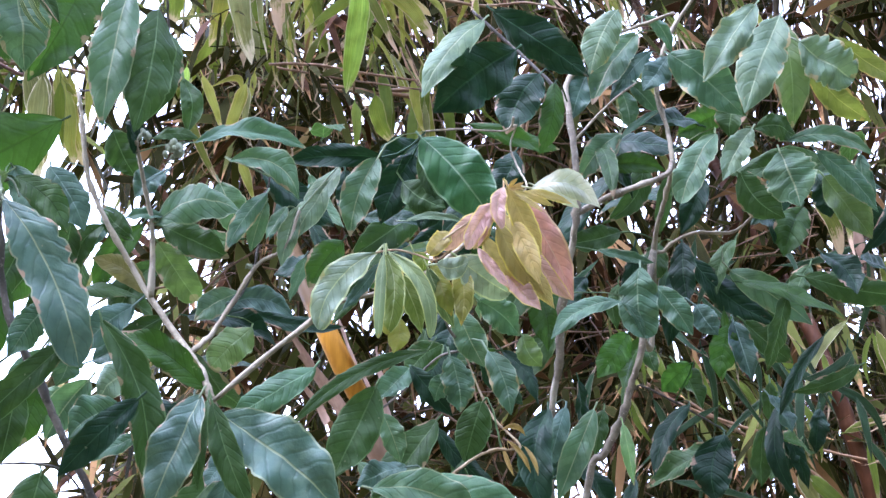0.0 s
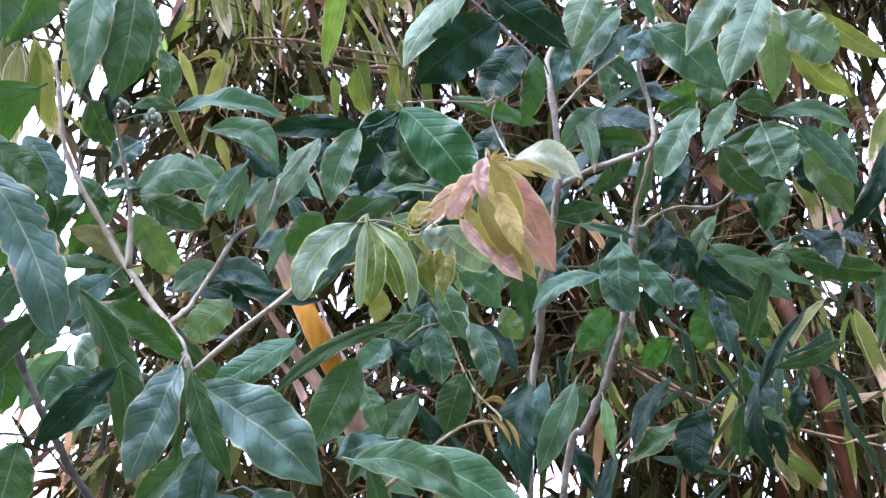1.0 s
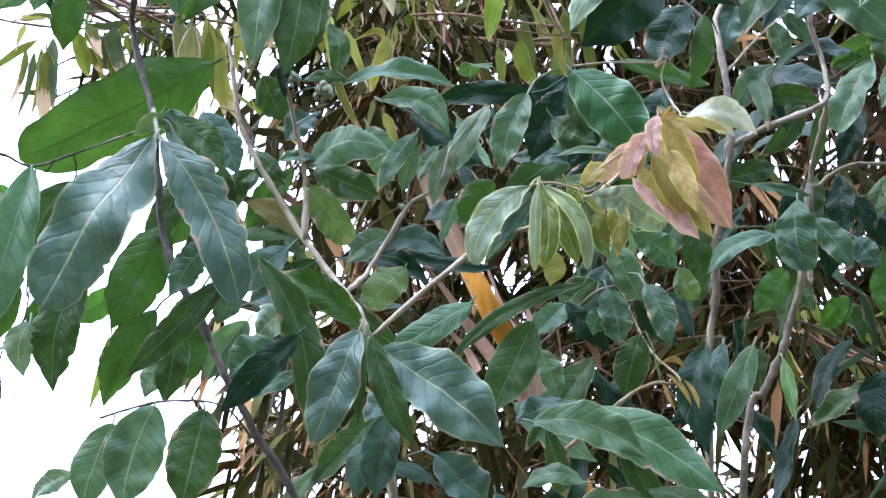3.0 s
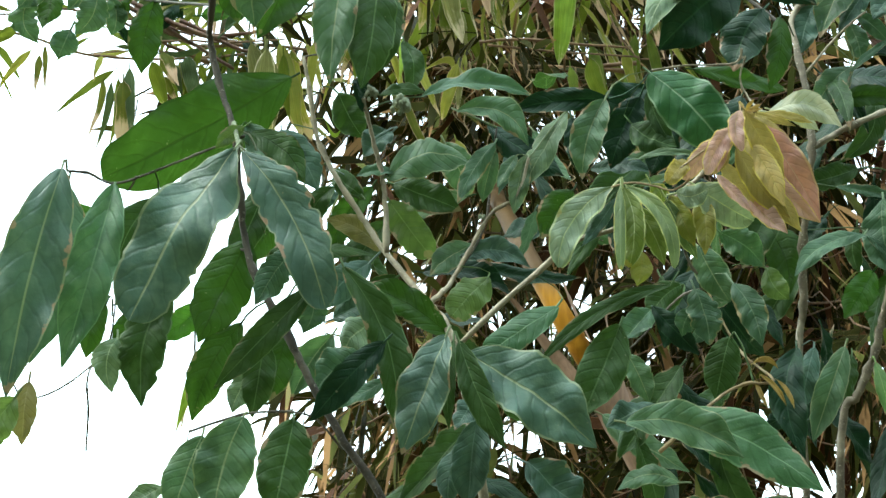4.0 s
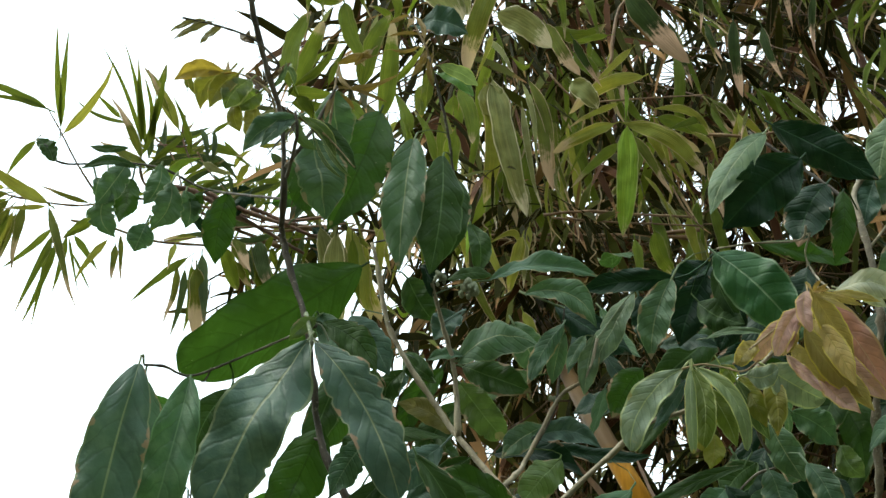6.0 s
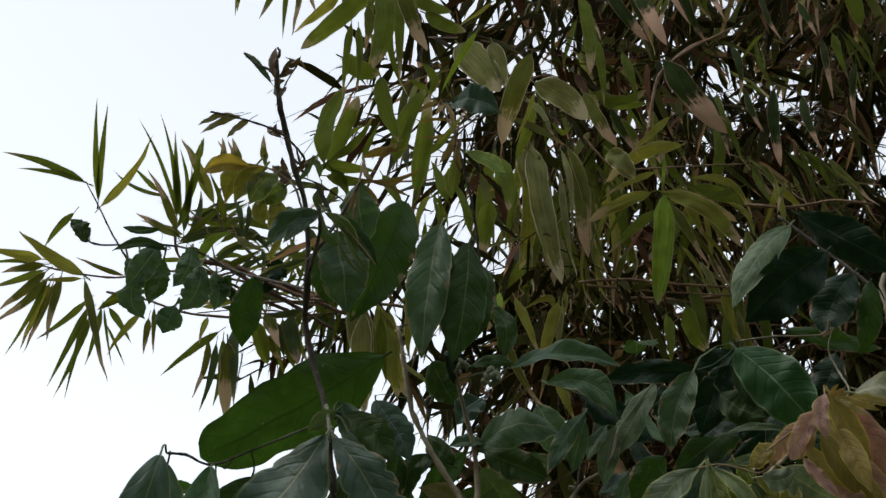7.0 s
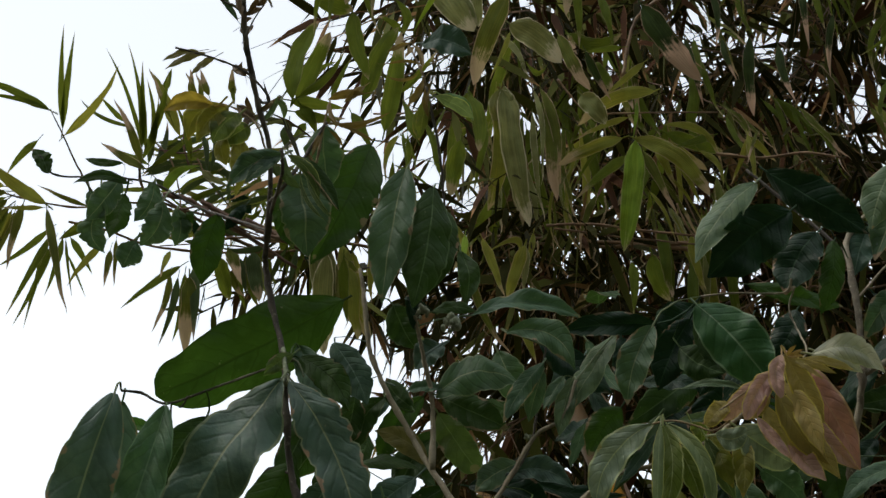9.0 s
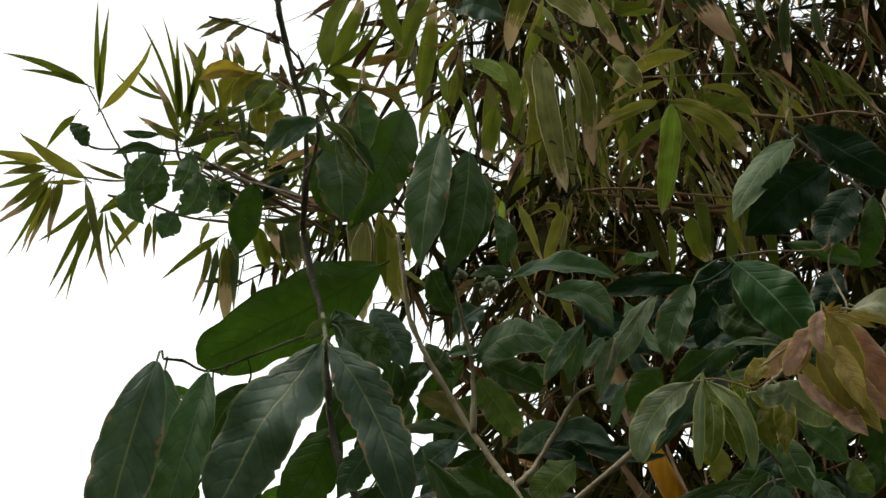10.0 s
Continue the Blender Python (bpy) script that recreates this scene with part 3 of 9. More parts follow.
bough_3 = limb(tree, 'branch', [(-0.016, 1.766, 1.976), (0.008, 1.8, 2.007), (0.032, 1.808, 2.05), (0.061, 1.804, 2.097), (0.092, 1.796, 2.116), (0.108, 1.79, 2.162)], 0.0034, 0.0018, 'pale')
bough_4 = limb(tree, 'twig', [(0.008, 1.8, 2.007), (0.052, 1.839, 2.087), (0.064, 1.837, 2.159), (0.072, 1.818, 2.213)], 0.0017, 0.0012, 'dark')
bough_5 = limb(tree, 'branch', [(0.009, 1.716, 1.918), (0.015, 1.721, 1.916), (0.021, 1.706, 1.918), (0.134, 1.678, 2.012), (0.19, 1.667, 2.031), (0.214, 1.661, 2.038), (0.26, 1.657, 2.065), (0.305, 1.648, 2.104), (0.344, 1.628, 2.14)], 0.0032, 0.0022, 'pale')
bough_6 = limb(tree, 'branch', [(0.2, 1.95, 0.6), (0.326, 1.988, 1.133), (0.444, 2.019, 1.479), (0.456, 1.971, 1.927), (0.465, 1.953, 2.014), (0.464, 1.925, 2.084), (0.47, 1.894, 2.153), (0.475, 1.878, 2.201), (0.476, 1.88, 2.265), (0.474, 1.899, 2.344), (0.474, 1.915, 2.394), (0.495, 1.919, 2.429)], 0.0051, 0.0040, 'grey')
bough_7 = limb(tree, 'branch', [(0.475, 1.878, 2.201), (0.522, 1.87, 2.226), (0.594, 1.875, 2.258), (0.614, 1.895, 2.287)], 0.0044, 0.0032, 'grey')
bough_8 = limb(tree, 'branch', [(0.579, 1.942, 2.063), (0.593, 1.98, 2.054), (0.606, 1.999, 2.06), (0.605, 1.968, 2.179), (0.606, 1.946, 2.214), (0.612, 1.919, 2.254), (0.614, 1.895, 2.287), (0.61, 1.902, 2.337), (0.599, 1.906, 2.395), (0.619, 1.904, 2.472), (0.657, 1.887, 2.535)], 0.0039, 0.0027, 'pale')
bough_9 = limb(tree, 'twig', [(0.476, 1.89, 2.305), (0.525, 1.892, 2.361), (0.566, 1.891, 2.396)], 0.0019, 0.0013, 'pale')
bough_10 = limb(tree, 'twig', [(0.47, 1.915, 2.381), (0.428, 1.937, 2.436), (0.397, 1.952, 2.473), (0.353, 1.963, 2.52)], 0.0026, 0.0020, 'dark')
bough_11 = limb(tree, 'twig', [(0.495, 1.919, 2.429), (0.504, 1.92, 2.439), (0.513, 1.902, 2.459), (0.555, 1.875, 2.467), (0.608, 1.841, 2.48)], 0.0026, 0.0020, 'pale')
bough_12 = limb(tree, 'branch', [(0.2, 1.95, 0.6), (0.344, 1.996, 1.132), (0.478, 2.034, 1.479), (0.507, 1.994, 1.846), (0.53, 1.981, 1.901), (0.55, 1.968, 1.944), (0.565, 1.955, 1.996), (0.577, 1.941, 2.047), (0.586, 1.944, 2.117), (0.604, 1.968, 2.18)], 0.0058, 0.0046, 'grey')
bough_13 = limb(tree, 'twig', [(0.604, 1.968, 2.18), (0.621, 1.982, 2.184), (0.638, 1.976, 2.198), (0.664, 1.954, 2.206), (0.708, 1.94, 2.204), (0.733, 1.913, 2.223)], 0.0027, 0.0020, 'pale')
bough_14 = limb(tree, 'twig', [(0.23, 1.701, 1.788), (0.268, 1.69, 1.822), (0.302, 1.7, 1.849), (0.331, 1.713, 1.864), (0.365, 1.725, 1.87), (0.336, 1.76, 1.915), (0.306, 1.774, 1.994)], 0.0021, 0.0011, 'tan')
bough_15 = limb(tree, 'twig', [(-0.27, 1.643, 1.81), (-0.236, 1.638, 1.82), (-0.196, 1.632, 1.827), (-0.144, 1.648, 1.825), (-0.114, 1.665, 1.795), (-0.112, 1.67, 1.796), (-0.11, 1.655, 1.8)], 0.0015, 0.0010, 'dark')
bough_16 = limb(tree, 'twig', [(-0.403, 1.607, 2.089), (-0.382, 1.613, 2.088), (-0.353, 1.622, 2.079), (-0.309, 1.644, 2.103), (-0.222, 1.635, 2.135), (-0.224, 1.636, 2.134), (-0.227, 1.616, 2.138)], 0.0016, 0.0011, 'dark')
bough_17 = limb(tree, 'twig', [(-0.262, 1.526, 2.412), (-0.255, 1.53, 2.406), (-0.247, 1.514, 2.406), (-0.273, 1.507, 2.433), (-0.31, 1.494, 2.444), (-0.35, 1.482, 2.45)], 0.0017, 0.0011, 'dark')
bough_18 = limb(tree, 'twig', [(-0.241, 1.545, 2.292), (-0.224, 1.531, 2.307), (-0.205, 1.539, 2.345), (-0.184, 1.543, 2.389)], 0.0022, 0.0017, 'dark')
bough_19 = limb(tree, 'twig', [(-0.241, 1.55, 2.281), (-0.224, 1.507, 2.311), (-0.225, 1.496, 2.335)], 0.0022, 0.0016, 'dark')
bough_20 = limb(tree, 'twig', [(-0.085, 1.729, 2.528), (-0.069, 1.761, 2.463), (-0.062, 1.785, 2.41), (-0.064, 1.802, 2.37), (-0.116, 1.822, 2.327), (-0.167, 1.821, 2.313)], 0.0019, 0.0012, 'dark')
bough_21 = limb(tree, 'twig', [(0.255, 1.657, 2.062), (0.28, 1.726, 2.011), (0.306, 1.774, 1.994), (0.278, 1.791, 1.985), (0.233, 1.818, 1.942), (0.202, 1.847, 1.92)], 0.0017, 0.0012, 'dark')
bough_22 = limb(tree, 'twig', [(0.372, 1.756, 2.275), (0.368, 1.777, 2.253), (0.375, 1.756, 2.215), (0.365, 1.667, 2.168), (0.354, 1.657, 2.148), (0.344, 1.628, 2.14)], 0.0012, 0.0011, 'pale')
bough_23 = limb(tree, 'twig', [(0.261, 1.779, 2.269), (0.302, 1.771, 2.271), (0.359, 1.761, 2.269), (0.367, 1.753, 2.284), (0.369, 1.764, 2.278), (0.372, 1.756, 2.275)], 0.0012, 0.0012, 'pale')
bough_24 = limb(tree, 'twig', [(0.563, 1.956, 1.99), (0.571, 1.965, 1.987), (0.579, 1.953, 1.988), (0.65, 1.993, 1.967), (0.718, 2.033, 1.944)], 0.0019, 0.0013, 'dark')
bough_25 = limb(tree, 'twig', [(-0.333, 1.632, 2.09), (-0.348, 1.666, 2.086), (-0.362, 1.68, 2.095), (-0.371, 1.741, 2.027), (-0.379, 1.751, 1.937), (-0.4, 1.744, 1.897), (-0.4, 1.752, 1.854), (-0.402, 1.758, 1.811)], 0.0011, 0.0011, 'dark')
bough_26 = limb(tree, 'twig', [(-0.379, 1.751, 1.937), (-0.398, 1.753, 1.909), (-0.437, 1.75, 1.879), (-0.468, 1.734, 1.868), (-0.482, 1.726, 1.889)], 0.0011, 0.0011, 'dark')
bough_27 = limb(tree, 'twig', [(-0.213, 1.644, 2.008), (-0.25, 1.699, 2.022), (-0.287, 1.788, 1.984), (-0.327, 2.053, 1.978)], 0.0016, 0.0013, 'dark')
bough_28 = limb(tree, 'twig', [(-0.247, 1.595, 2.276), (-0.313, 1.703, 2.333), (-0.38, 1.779, 2.381), (-0.429, 1.76, 2.402), (-0.484, 1.746, 2.405), (-0.547, 1.731, 2.4), (-0.567, 1.716, 2.421)], 0.0017, 0.0012, 'dark')
bough_29 = limb(tree, 'bud', [(-0.273, 1.469, 2.509), (-0.271, 1.465, 2.515), (-0.273, 1.462, 2.519)], 0.0022, 0.0011, 'dark')
bough_30 = limb(tree, 'bud', [(-0.272, 1.482, 2.487), (-0.285, 1.474, 2.498), (-0.298, 1.469, 2.502), (-0.311, 1.46, 2.512)], 0.0017, 0.0011, 'dark')
bough_31 = limb(tree, 'bud', [(-0.26, 1.474, 2.503), (-0.249, 1.473, 2.507), (-0.244, 1.479, 2.5)], 0.0022, 0.0011, 'tan')
bough_32 = limb(tree, 'bud', [(-0.244, 1.532, 2.408), (-0.254, 1.535, 2.399), (-0.263, 1.537, 2.393)], 0.0022, 0.0011, 'tan')
bough_33 = limb(tree, 'bud', [(-0.272, 1.511, 2.437), (-0.281, 1.509, 2.438), (-0.286, 1.51, 2.436)], 0.0022, 0.0011, 'tan')
leaf(bough_0, (-0.262, 1.542, 2.384), (-0.286, 1.528, 2.403), (0.37, -0.91, -0.2), 0.009, 0.1, 0.05, 'B', 0.2, (-0.253, 1.541, 2.387))
leaf(bough_0, (-0.258, 1.54, 2.388), (-0.239, 1.528, 2.415), (0.4, -0.7, -0.59), 0.008, 0.1, 0.05, 'L', 0.2, (-0.254, 1.54, 2.389))
leaf(tree, (-0.325, 1.488, 2.449), (-0.364, 1.486, 2.435), (0.04, -1, 0.01), 0.009, 0.05, 0.04, 'B')
leaf(tree, (-0.317, 1.49, 2.448), (-0.362, 1.491, 2.427), (0, -1, 0), 0.010, 0.05, 0.04, 'B')
leaf(tree, (-0.308, 1.494, 2.444), (-0.333, 1.499, 2.425), (-0.14, -0.99, -0.08), 0.011, 0.05, 0.04, 'B')
leaf(bough_18, (-0.188, 1.563, 2.394), (-0.181, 1.593, 2.33), (-0.22, -0.87, -0.43), 0.052, 0.05, 0.05, 'G', 0.2, (-0.184, 1.543, 2.389))
leaf(tree, (-0.083, 1.735, 2.516), (-0.092, 1.758, 2.468), (-0.28, -0.89, -0.37), 0.019, 0, 0.05, 'YO2')
leaf(bough_20, (-0.072, 1.735, 2.518), (-0.024, 1.749, 2.494), (-0.22, -0.59, -0.78), 0.024, -0.1, 0.05, 'YG', 0.2, (-0.082, 1.735, 2.515))
limb(tree, 'twig', [(-0.225, 1.615, 2.132), (-0.225, 1.617, 2.133), (-0.224, 1.6, 2.138), (-0.22, 1.585, 2.121), (-0.215, 1.57, 2.101), (-0.216, 1.555, 2.087)], 0.0028, 0.0022, 'bud')
limb(tree, 'twig', [(-0.221, 1.595, 2.125), (-0.232, 1.598, 2.122), (-0.243, 1.6, 2.11)], 0.0014, 0.0009, 'bud')
limb(tree, 'twig', [(-0.22, 1.595, 2.126), (-0.207, 1.598, 2.123), (-0.199, 1.6, 2.106)], 0.0014, 0.0009, 'bud')
limb(tree, 'twig', [(-0.215, 1.565, 2.098), (-0.207, 1.562, 2.092), (-0.2, 1.56, 2.084)], 0.0016, 0.001, 'bud')
limb(tree, 'twig', [(0.237, 1.605, 2.063), (0.259, 1.605, 2.081), (0.29, 1.605, 2.104), (0.314, 1.605, 2.126), (0.328, 1.605, 2.143), (0.336, 1.626, 2.138), (0.344, 1.628, 2.14)], 0.0011, 0.0008, 'tan')
limb(tree, 'twig', [(0.186, 1.64, 2.071), (0.207, 1.635, 2.074), (0.231, 1.63, 2.068), (0.25, 1.625, 2.061), (0.268, 1.62, 2.071), (0.264, 1.623, 2.074), (0.259, 1.605, 2.081)], 0.0011, 0.001, 'tan')
limb(tree, 'twig', [(-0.244, 1.527, 2.343), (-0.25, 1.53, 2.352), (-0.255, 1.514, 2.367), (-0.266, 1.514, 2.38), (-0.287, 1.514, 2.393), (-0.307, 1.514, 2.398), (-0.335, 1.514, 2.4)], 0.0014, 0.0007, 'tan')
limb(tree, 'twig', [(-0.203, 1.539, 2.35), (-0.198, 1.554, 2.345), (-0.193, 1.548, 2.344), (-0.189, 1.548, 2.374), (-0.186, 1.548, 2.395), (-0.182, 1.548, 2.418)], 0.002, 0.0012, 'tan')
limb(tree, 'twig', [(-0.186, 1.55, 2.391), (-0.159, 1.55, 2.39), (-0.133, 1.55, 2.396)], 0.0012, 0.0008, 'tan')
limb(tree, 'twig', [(-0.218, 1.503, 2.33), (-0.19, 1.503, 2.305), (-0.161, 1.503, 2.267)], 0.001, 0.0006, 'tan')
limb(tree, 'twig', [(-0.248, 1.56, 2.348), (-0.251, 1.56, 2.345), (-0.253, 1.54, 2.346), (-0.24, 1.52, 2.342), (-0.223, 1.5, 2.329)], 0.0022, 0.0016, 'dark')
limb(tree, 'twig', [(-0.274, 1.491, 2.471), (-0.274, 1.497, 2.465), (-0.274, 1.482, 2.463), (-0.268, 1.482, 2.477), (-0.261, 1.482, 2.493), (-0.252, 1.482, 2.509)], 0.0012, 0.0008, 'dark')
limb(tree, 'twig', [(-0.085, 1.729, 2.528), (-0.086, 1.737, 2.531), (-0.087, 1.725, 2.536), (-0.097, 1.725, 2.561), (-0.109, 1.725, 2.584), (-0.118, 1.725, 2.591)], 0.0014, 0.001, 'tan')
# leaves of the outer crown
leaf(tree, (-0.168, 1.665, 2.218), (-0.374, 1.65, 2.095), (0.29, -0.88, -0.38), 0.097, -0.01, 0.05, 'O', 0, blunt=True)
leaf(bough_16, (-0.395, 1.55, 2.07), (-0.441, 1.561, 1.834), (0.26, -0.96, -0.1), 0.076, 0.02, 0.05, 'GC', 0.3, (-0.403, 1.607, 2.089))
leaf(bough_16, (-0.352, 1.61, 2.073), (-0.395, 1.595, 1.87), (0.21, -0.98, 0.03), 0.058, -0.01, 0.05, 'LG2', 0.2, (-0.353, 1.622, 2.079))
leaf(bough_16, (-0.414, 1.66, 2.09), (-0.445, 1.659, 1.89), (0.04, -1, -0), 0.056, -0.09, 0.05, 'LD', 0.2, (-0.4, 1.608, 2.089))
leaf(bough_0, (-0.216, 1.55, 2.09), (-0.321, 1.558, 1.909), (-0.13, -0.99, 0.03), 0.092, 0.01, 0.05, 'GC', 0.5, (-0.222, 1.62, 2.098), blunt=True)
leaf(bough_0, (-0.209, 1.56, 2.09), (-0.122, 1.556, 1.916), (0.09, -0.99, 0.07), 0.063, -0.06, 0.05, 'GC', 0.8, (-0.222, 1.62, 2.098), blunt=True)
leaf(bough_0, (-0.156, 1.58, 1.988), (-0.196, 1.578, 1.928), (0.15, -0.99, -0.06), 0.039, 0.03, 0.05, 'LD', 0.9, (-0.201, 1.644, 1.973))
leaf(bough_0, (-0.143, 1.6, 1.957), (-0.149, 1.609, 1.905), (0.32, -0.93, -0.19), 0.039, -0.15, 0.05, 'LD', 0.9, (-0.18, 1.648, 1.936))
leaf(bough_16, (-0.315, 1.66, 2.074), (-0.354, 1.652, 1.989), (0.31, -0.95, -0.06), 0.042, 0.10, 0.05, 'GD', 0.2, (-0.315, 1.641, 2.1))
leaf(tree, (-0.297, 1.64, 1.965), (-0.321, 1.647, 1.838), (0.05, -1, -0.06), 0.058, 0.09, 0.05, 'GD', 0.7)
leaf(tree, (-0.352, 1.66, 1.916), (-0.352, 1.642, 1.853), (0.47, -0.85, 0.24), 0.037, 0.16, 0.05, 'L', 0.2)
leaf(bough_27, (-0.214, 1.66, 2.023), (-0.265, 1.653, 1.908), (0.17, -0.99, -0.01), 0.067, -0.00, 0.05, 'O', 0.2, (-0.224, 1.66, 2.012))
leaf(bough_27, (-0.261, 1.72, 1.966), (-0.321, 1.734, 1.931), (-0.07, -0.96, -0.26), 0.036, 0.02, 0.05, 'GV', 0.2, (-0.266, 1.737, 2.006))
leaf(bough_0, (-0.138, 1.6, 1.952), (-0.24, 1.599, 1.845), (0.1, -0.99, -0.09), 0.036, -0.00, 0.05, 'GD', 0.2, (-0.18, 1.648, 1.936))
leaf(bough_16, (-0.2, 1.7, 2.101), (-0.24, 1.683, 1.999), (0.31, -0.95, 0.04), 0.041, -0.03, 0.05, 'GD', 0.2, (-0.222, 1.635, 2.135))
leaf(tree, (-0.15, 1.73, 2.048), (-0.198, 1.725, 1.992), (-0, -1, 0.08), 0.044, 0.05, 0.05, 'GD', 0.2)
leaf(bough_25, (-0.386, 1.7, 2.069), (-0.429, 1.706, 2.077), (-0.13, -0.99, 0.03), 0.019, 0.01, 0.05, 'GV', 0.2, (-0.366, 1.706, 2.066))
leaf(bough_0, (-0.208, 1.62, 2.134), (-0.148, 1.609, 2.071), (-0.04, -0.99, 0.13), 0.041, -0.11, 0.05, 'O', 0.2, (-0.225, 1.615, 2.132))
leaf(tree, (-0.212, 1.59, 2.129), (-0.241, 1.583, 2.102), (0.33, -0.94, -0.11), 0.020, 0.05, 0.05, 'LO', 0.2)
leaf(tree, (-0.062, 1.9, 2.121), (-0.112, 1.908, 2.027), (-0.08, -1, -0.04), 0.048, 0.11, 0.05, 'GD', 0.2)
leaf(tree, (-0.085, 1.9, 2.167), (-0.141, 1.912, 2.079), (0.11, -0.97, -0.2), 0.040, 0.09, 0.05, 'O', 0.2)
leaf(bough_1, (-0.168, 1.85, 2.153), (-0.181, 1.857, 2.087), (0.29, -0.95, -0.15), 0.039, -0.02, 0.05, 'GD', 0.2, (-0.135, 1.818, 2.171))
leaf(bough_1, (-0.129, 1.9, 2.159), (-0.172, 1.897, 2.128), (0.18, -0.97, -0.16), 0.032, 0.09, 0.05, 'U', 0.2, (-0.132, 1.817, 2.164))
leaf(tree, (-0.054, 1.9, 2.048), (-0.119, 1.914, 1.998), (-0.17, -0.98, -0.05), 0.040, 0.03, 0.05, 'GD', 0.2)
leaf(bough_0, (-0.22, 1.66, 1.93), (-0.272, 1.673, 1.827), (0.12, -0.98, -0.18), 0.049, 0.07, 0.05, 'O', 0.6, (-0.189, 1.646, 1.951))
leaf(tree, (-0.212, 1.72, 1.889), (-0.235, 1.719, 1.844), (-0.08, -1, 0.06), 0.032, 0.08, 0.05, 'L', 0.2)
leaf(bough_0, (-0.198, 1.7, 1.921), (-0.212, 1.707, 1.836), (-0.03, -1, -0.08), 0.042, -0.01, 0.05, 'GD', 0.2, (-0.176, 1.648, 1.928))
leaf(bough_0, (-0.176, 1.72, 1.931), (-0.196, 1.733, 1.858), (-0.08, -0.98, -0.16), 0.041, -0.00, 0.05, 'O', 0.2, (-0.176, 1.648, 1.928))
leaf(tree, (-0.442, 1.6, 1.841), (-0.476, 1.602, 1.786), (0.14, -0.98, -0.12), 0.043, 0.02, 0.05, 'LO', 0.3)
leaf(tree, (-0.434, 1.62, 1.861), (-0.439, 1.624, 1.796), (0.06, -1, -0.07), 0.031, 0.01, 0.05, 'B', 0.2)
leaf(tree, (-0.466, 1.62, 1.869), (-0.484, 1.608, 1.85), (0.5, -0.86, 0.05), 0.022, -0.07, 0.05, 'YO2', 0.8)
leaf(bough_25, (-0.323, 1.69, 1.96), (-0.358, 1.699, 1.9), (0.14, -0.96, -0.23), 0.034, 0.12, 0.05, 'O', 0.2, (-0.376, 1.747, 1.976))
leaf(bough_25, (-0.371, 1.68, 1.959), (-0.393, 1.695, 1.903), (-0.04, -0.97, -0.25), 0.032, 0.06, 0.05, 'O', 0.2, (-0.377, 1.748, 1.963))
leaf(bough_28, (-0.467, 1.74, 2.422), (-0.52, 1.753, 2.433), (-0.28, -0.92, -0.26), 0.012, -0.05, 0.05, 'GD', 0.2, (-0.468, 1.75, 2.404))
leaf(bough_28, (-0.339, 1.74, 2.353), (-0.356, 1.757, 2.266), (0.26, -0.94, -0.23), 0.046, 0.05, 0.05, 'O', 0.2, (-0.342, 1.736, 2.354))
leaf(bough_18, (-0.212, 1.56, 2.333), (-0.199, 1.564, 2.234), (0.37, -0.93, 0.01), 0.066, 0.01, 0.05, 'G', 0.2, (-0.21, 1.537, 2.334))
leaf(bough_0, (-0.244, 1.6, 2.326), (-0.222, 1.61, 2.26), (0.23, -0.97, -0.07), 0.032, 0.00, 0.05, 'O', 0.2, (-0.248, 1.572, 2.311))
leaf(tree, (-0.142, 1.64, 2.405), (-0.203, 1.624, 2.247), (0.29, -0.96, -0.02), 0.073, -0.02, 0.05, 'O', 0.2)
leaf(bough_20, (-0.108, 1.75, 2.423), (-0.129, 1.735, 2.239), (-0.09, -0.99, 0.09), 0.062, 0.01, 0.05, 'G', 0.2, (-0.066, 1.771, 2.44))
leaf(bough_20, (-0.072, 1.75, 2.397), (-0.092, 1.74, 2.235), (0.3, -0.95, 0.02), 0.066, -0.02, 0.05, 'GD', 0.2, (-0.062, 1.785, 2.41))
leaf(bough_20, (-0.056, 1.78, 2.377), (-0.068, 1.767, 2.27), (-0.08, -0.99, 0.13), 0.044, -0.03, 0.05, 'GD', 0.2, (-0.063, 1.797, 2.381))
leaf(tree, (-0.042, 1.9, 2.369), (-0.034, 1.9, 2.294), (0.19, -0.98, 0.02), 0.034, -0.10, 0.05, 'GD', 0.2)
leaf(bough_2, (-0.092, 1.77, 2.218), (-0.067, 1.787, 2.246), (0.49, -0.87, 0.09), 0.030, -0.58, 0.05, 'OD', 0.6, (-0.088, 1.774, 2.222))
leaf(bough_2, (-0.071, 1.78, 2.243), (-0.016, 1.77, 2.241), (-0.18, -0.97, 0.14), 0.020, -0.10, 0.05, 'GD', 0.2, (-0.091, 1.769, 2.235))
leaf(bough_2, (-0.02, 1.78, 2.24), (0.116, 1.787, 2.24), (0.05, -0.92, 0.38), 0.036, -0.13, 0.05, 'LD', 0.2, (-0.088, 1.774, 2.222))
leaf(bough_4, (0.022, 1.76, 2.212), (0.106, 1.766, 2.168), (0.13, -0.99, 0.11), 0.044, -0.26, 0.05, 'G', 0.2, (0.072, 1.818, 2.213))
leaf(bough_23, (0.207, 1.78, 2.232), (0.087, 1.783, 2.221), (-0, -0.96, -0.28), 0.034, 0.04, 0.05, 'OD', 0.2, (0.261, 1.779, 2.269))
leaf(bough_23, (0.199, 1.76, 2.224), (0.168, 1.766, 2.125), (-0.15, -0.99, -0.01), 0.047, 0.06, 0.05, 'G', 0.2, (0.261, 1.779, 2.269))
leaf(bough_3, (0.157, 1.8, 2.223), (0.098, 1.802, 2.123), (-0.36, -0.91, 0.2), 0.039, -0.01, 0.05, 'L', 0.2, (0.108, 1.79, 2.162))
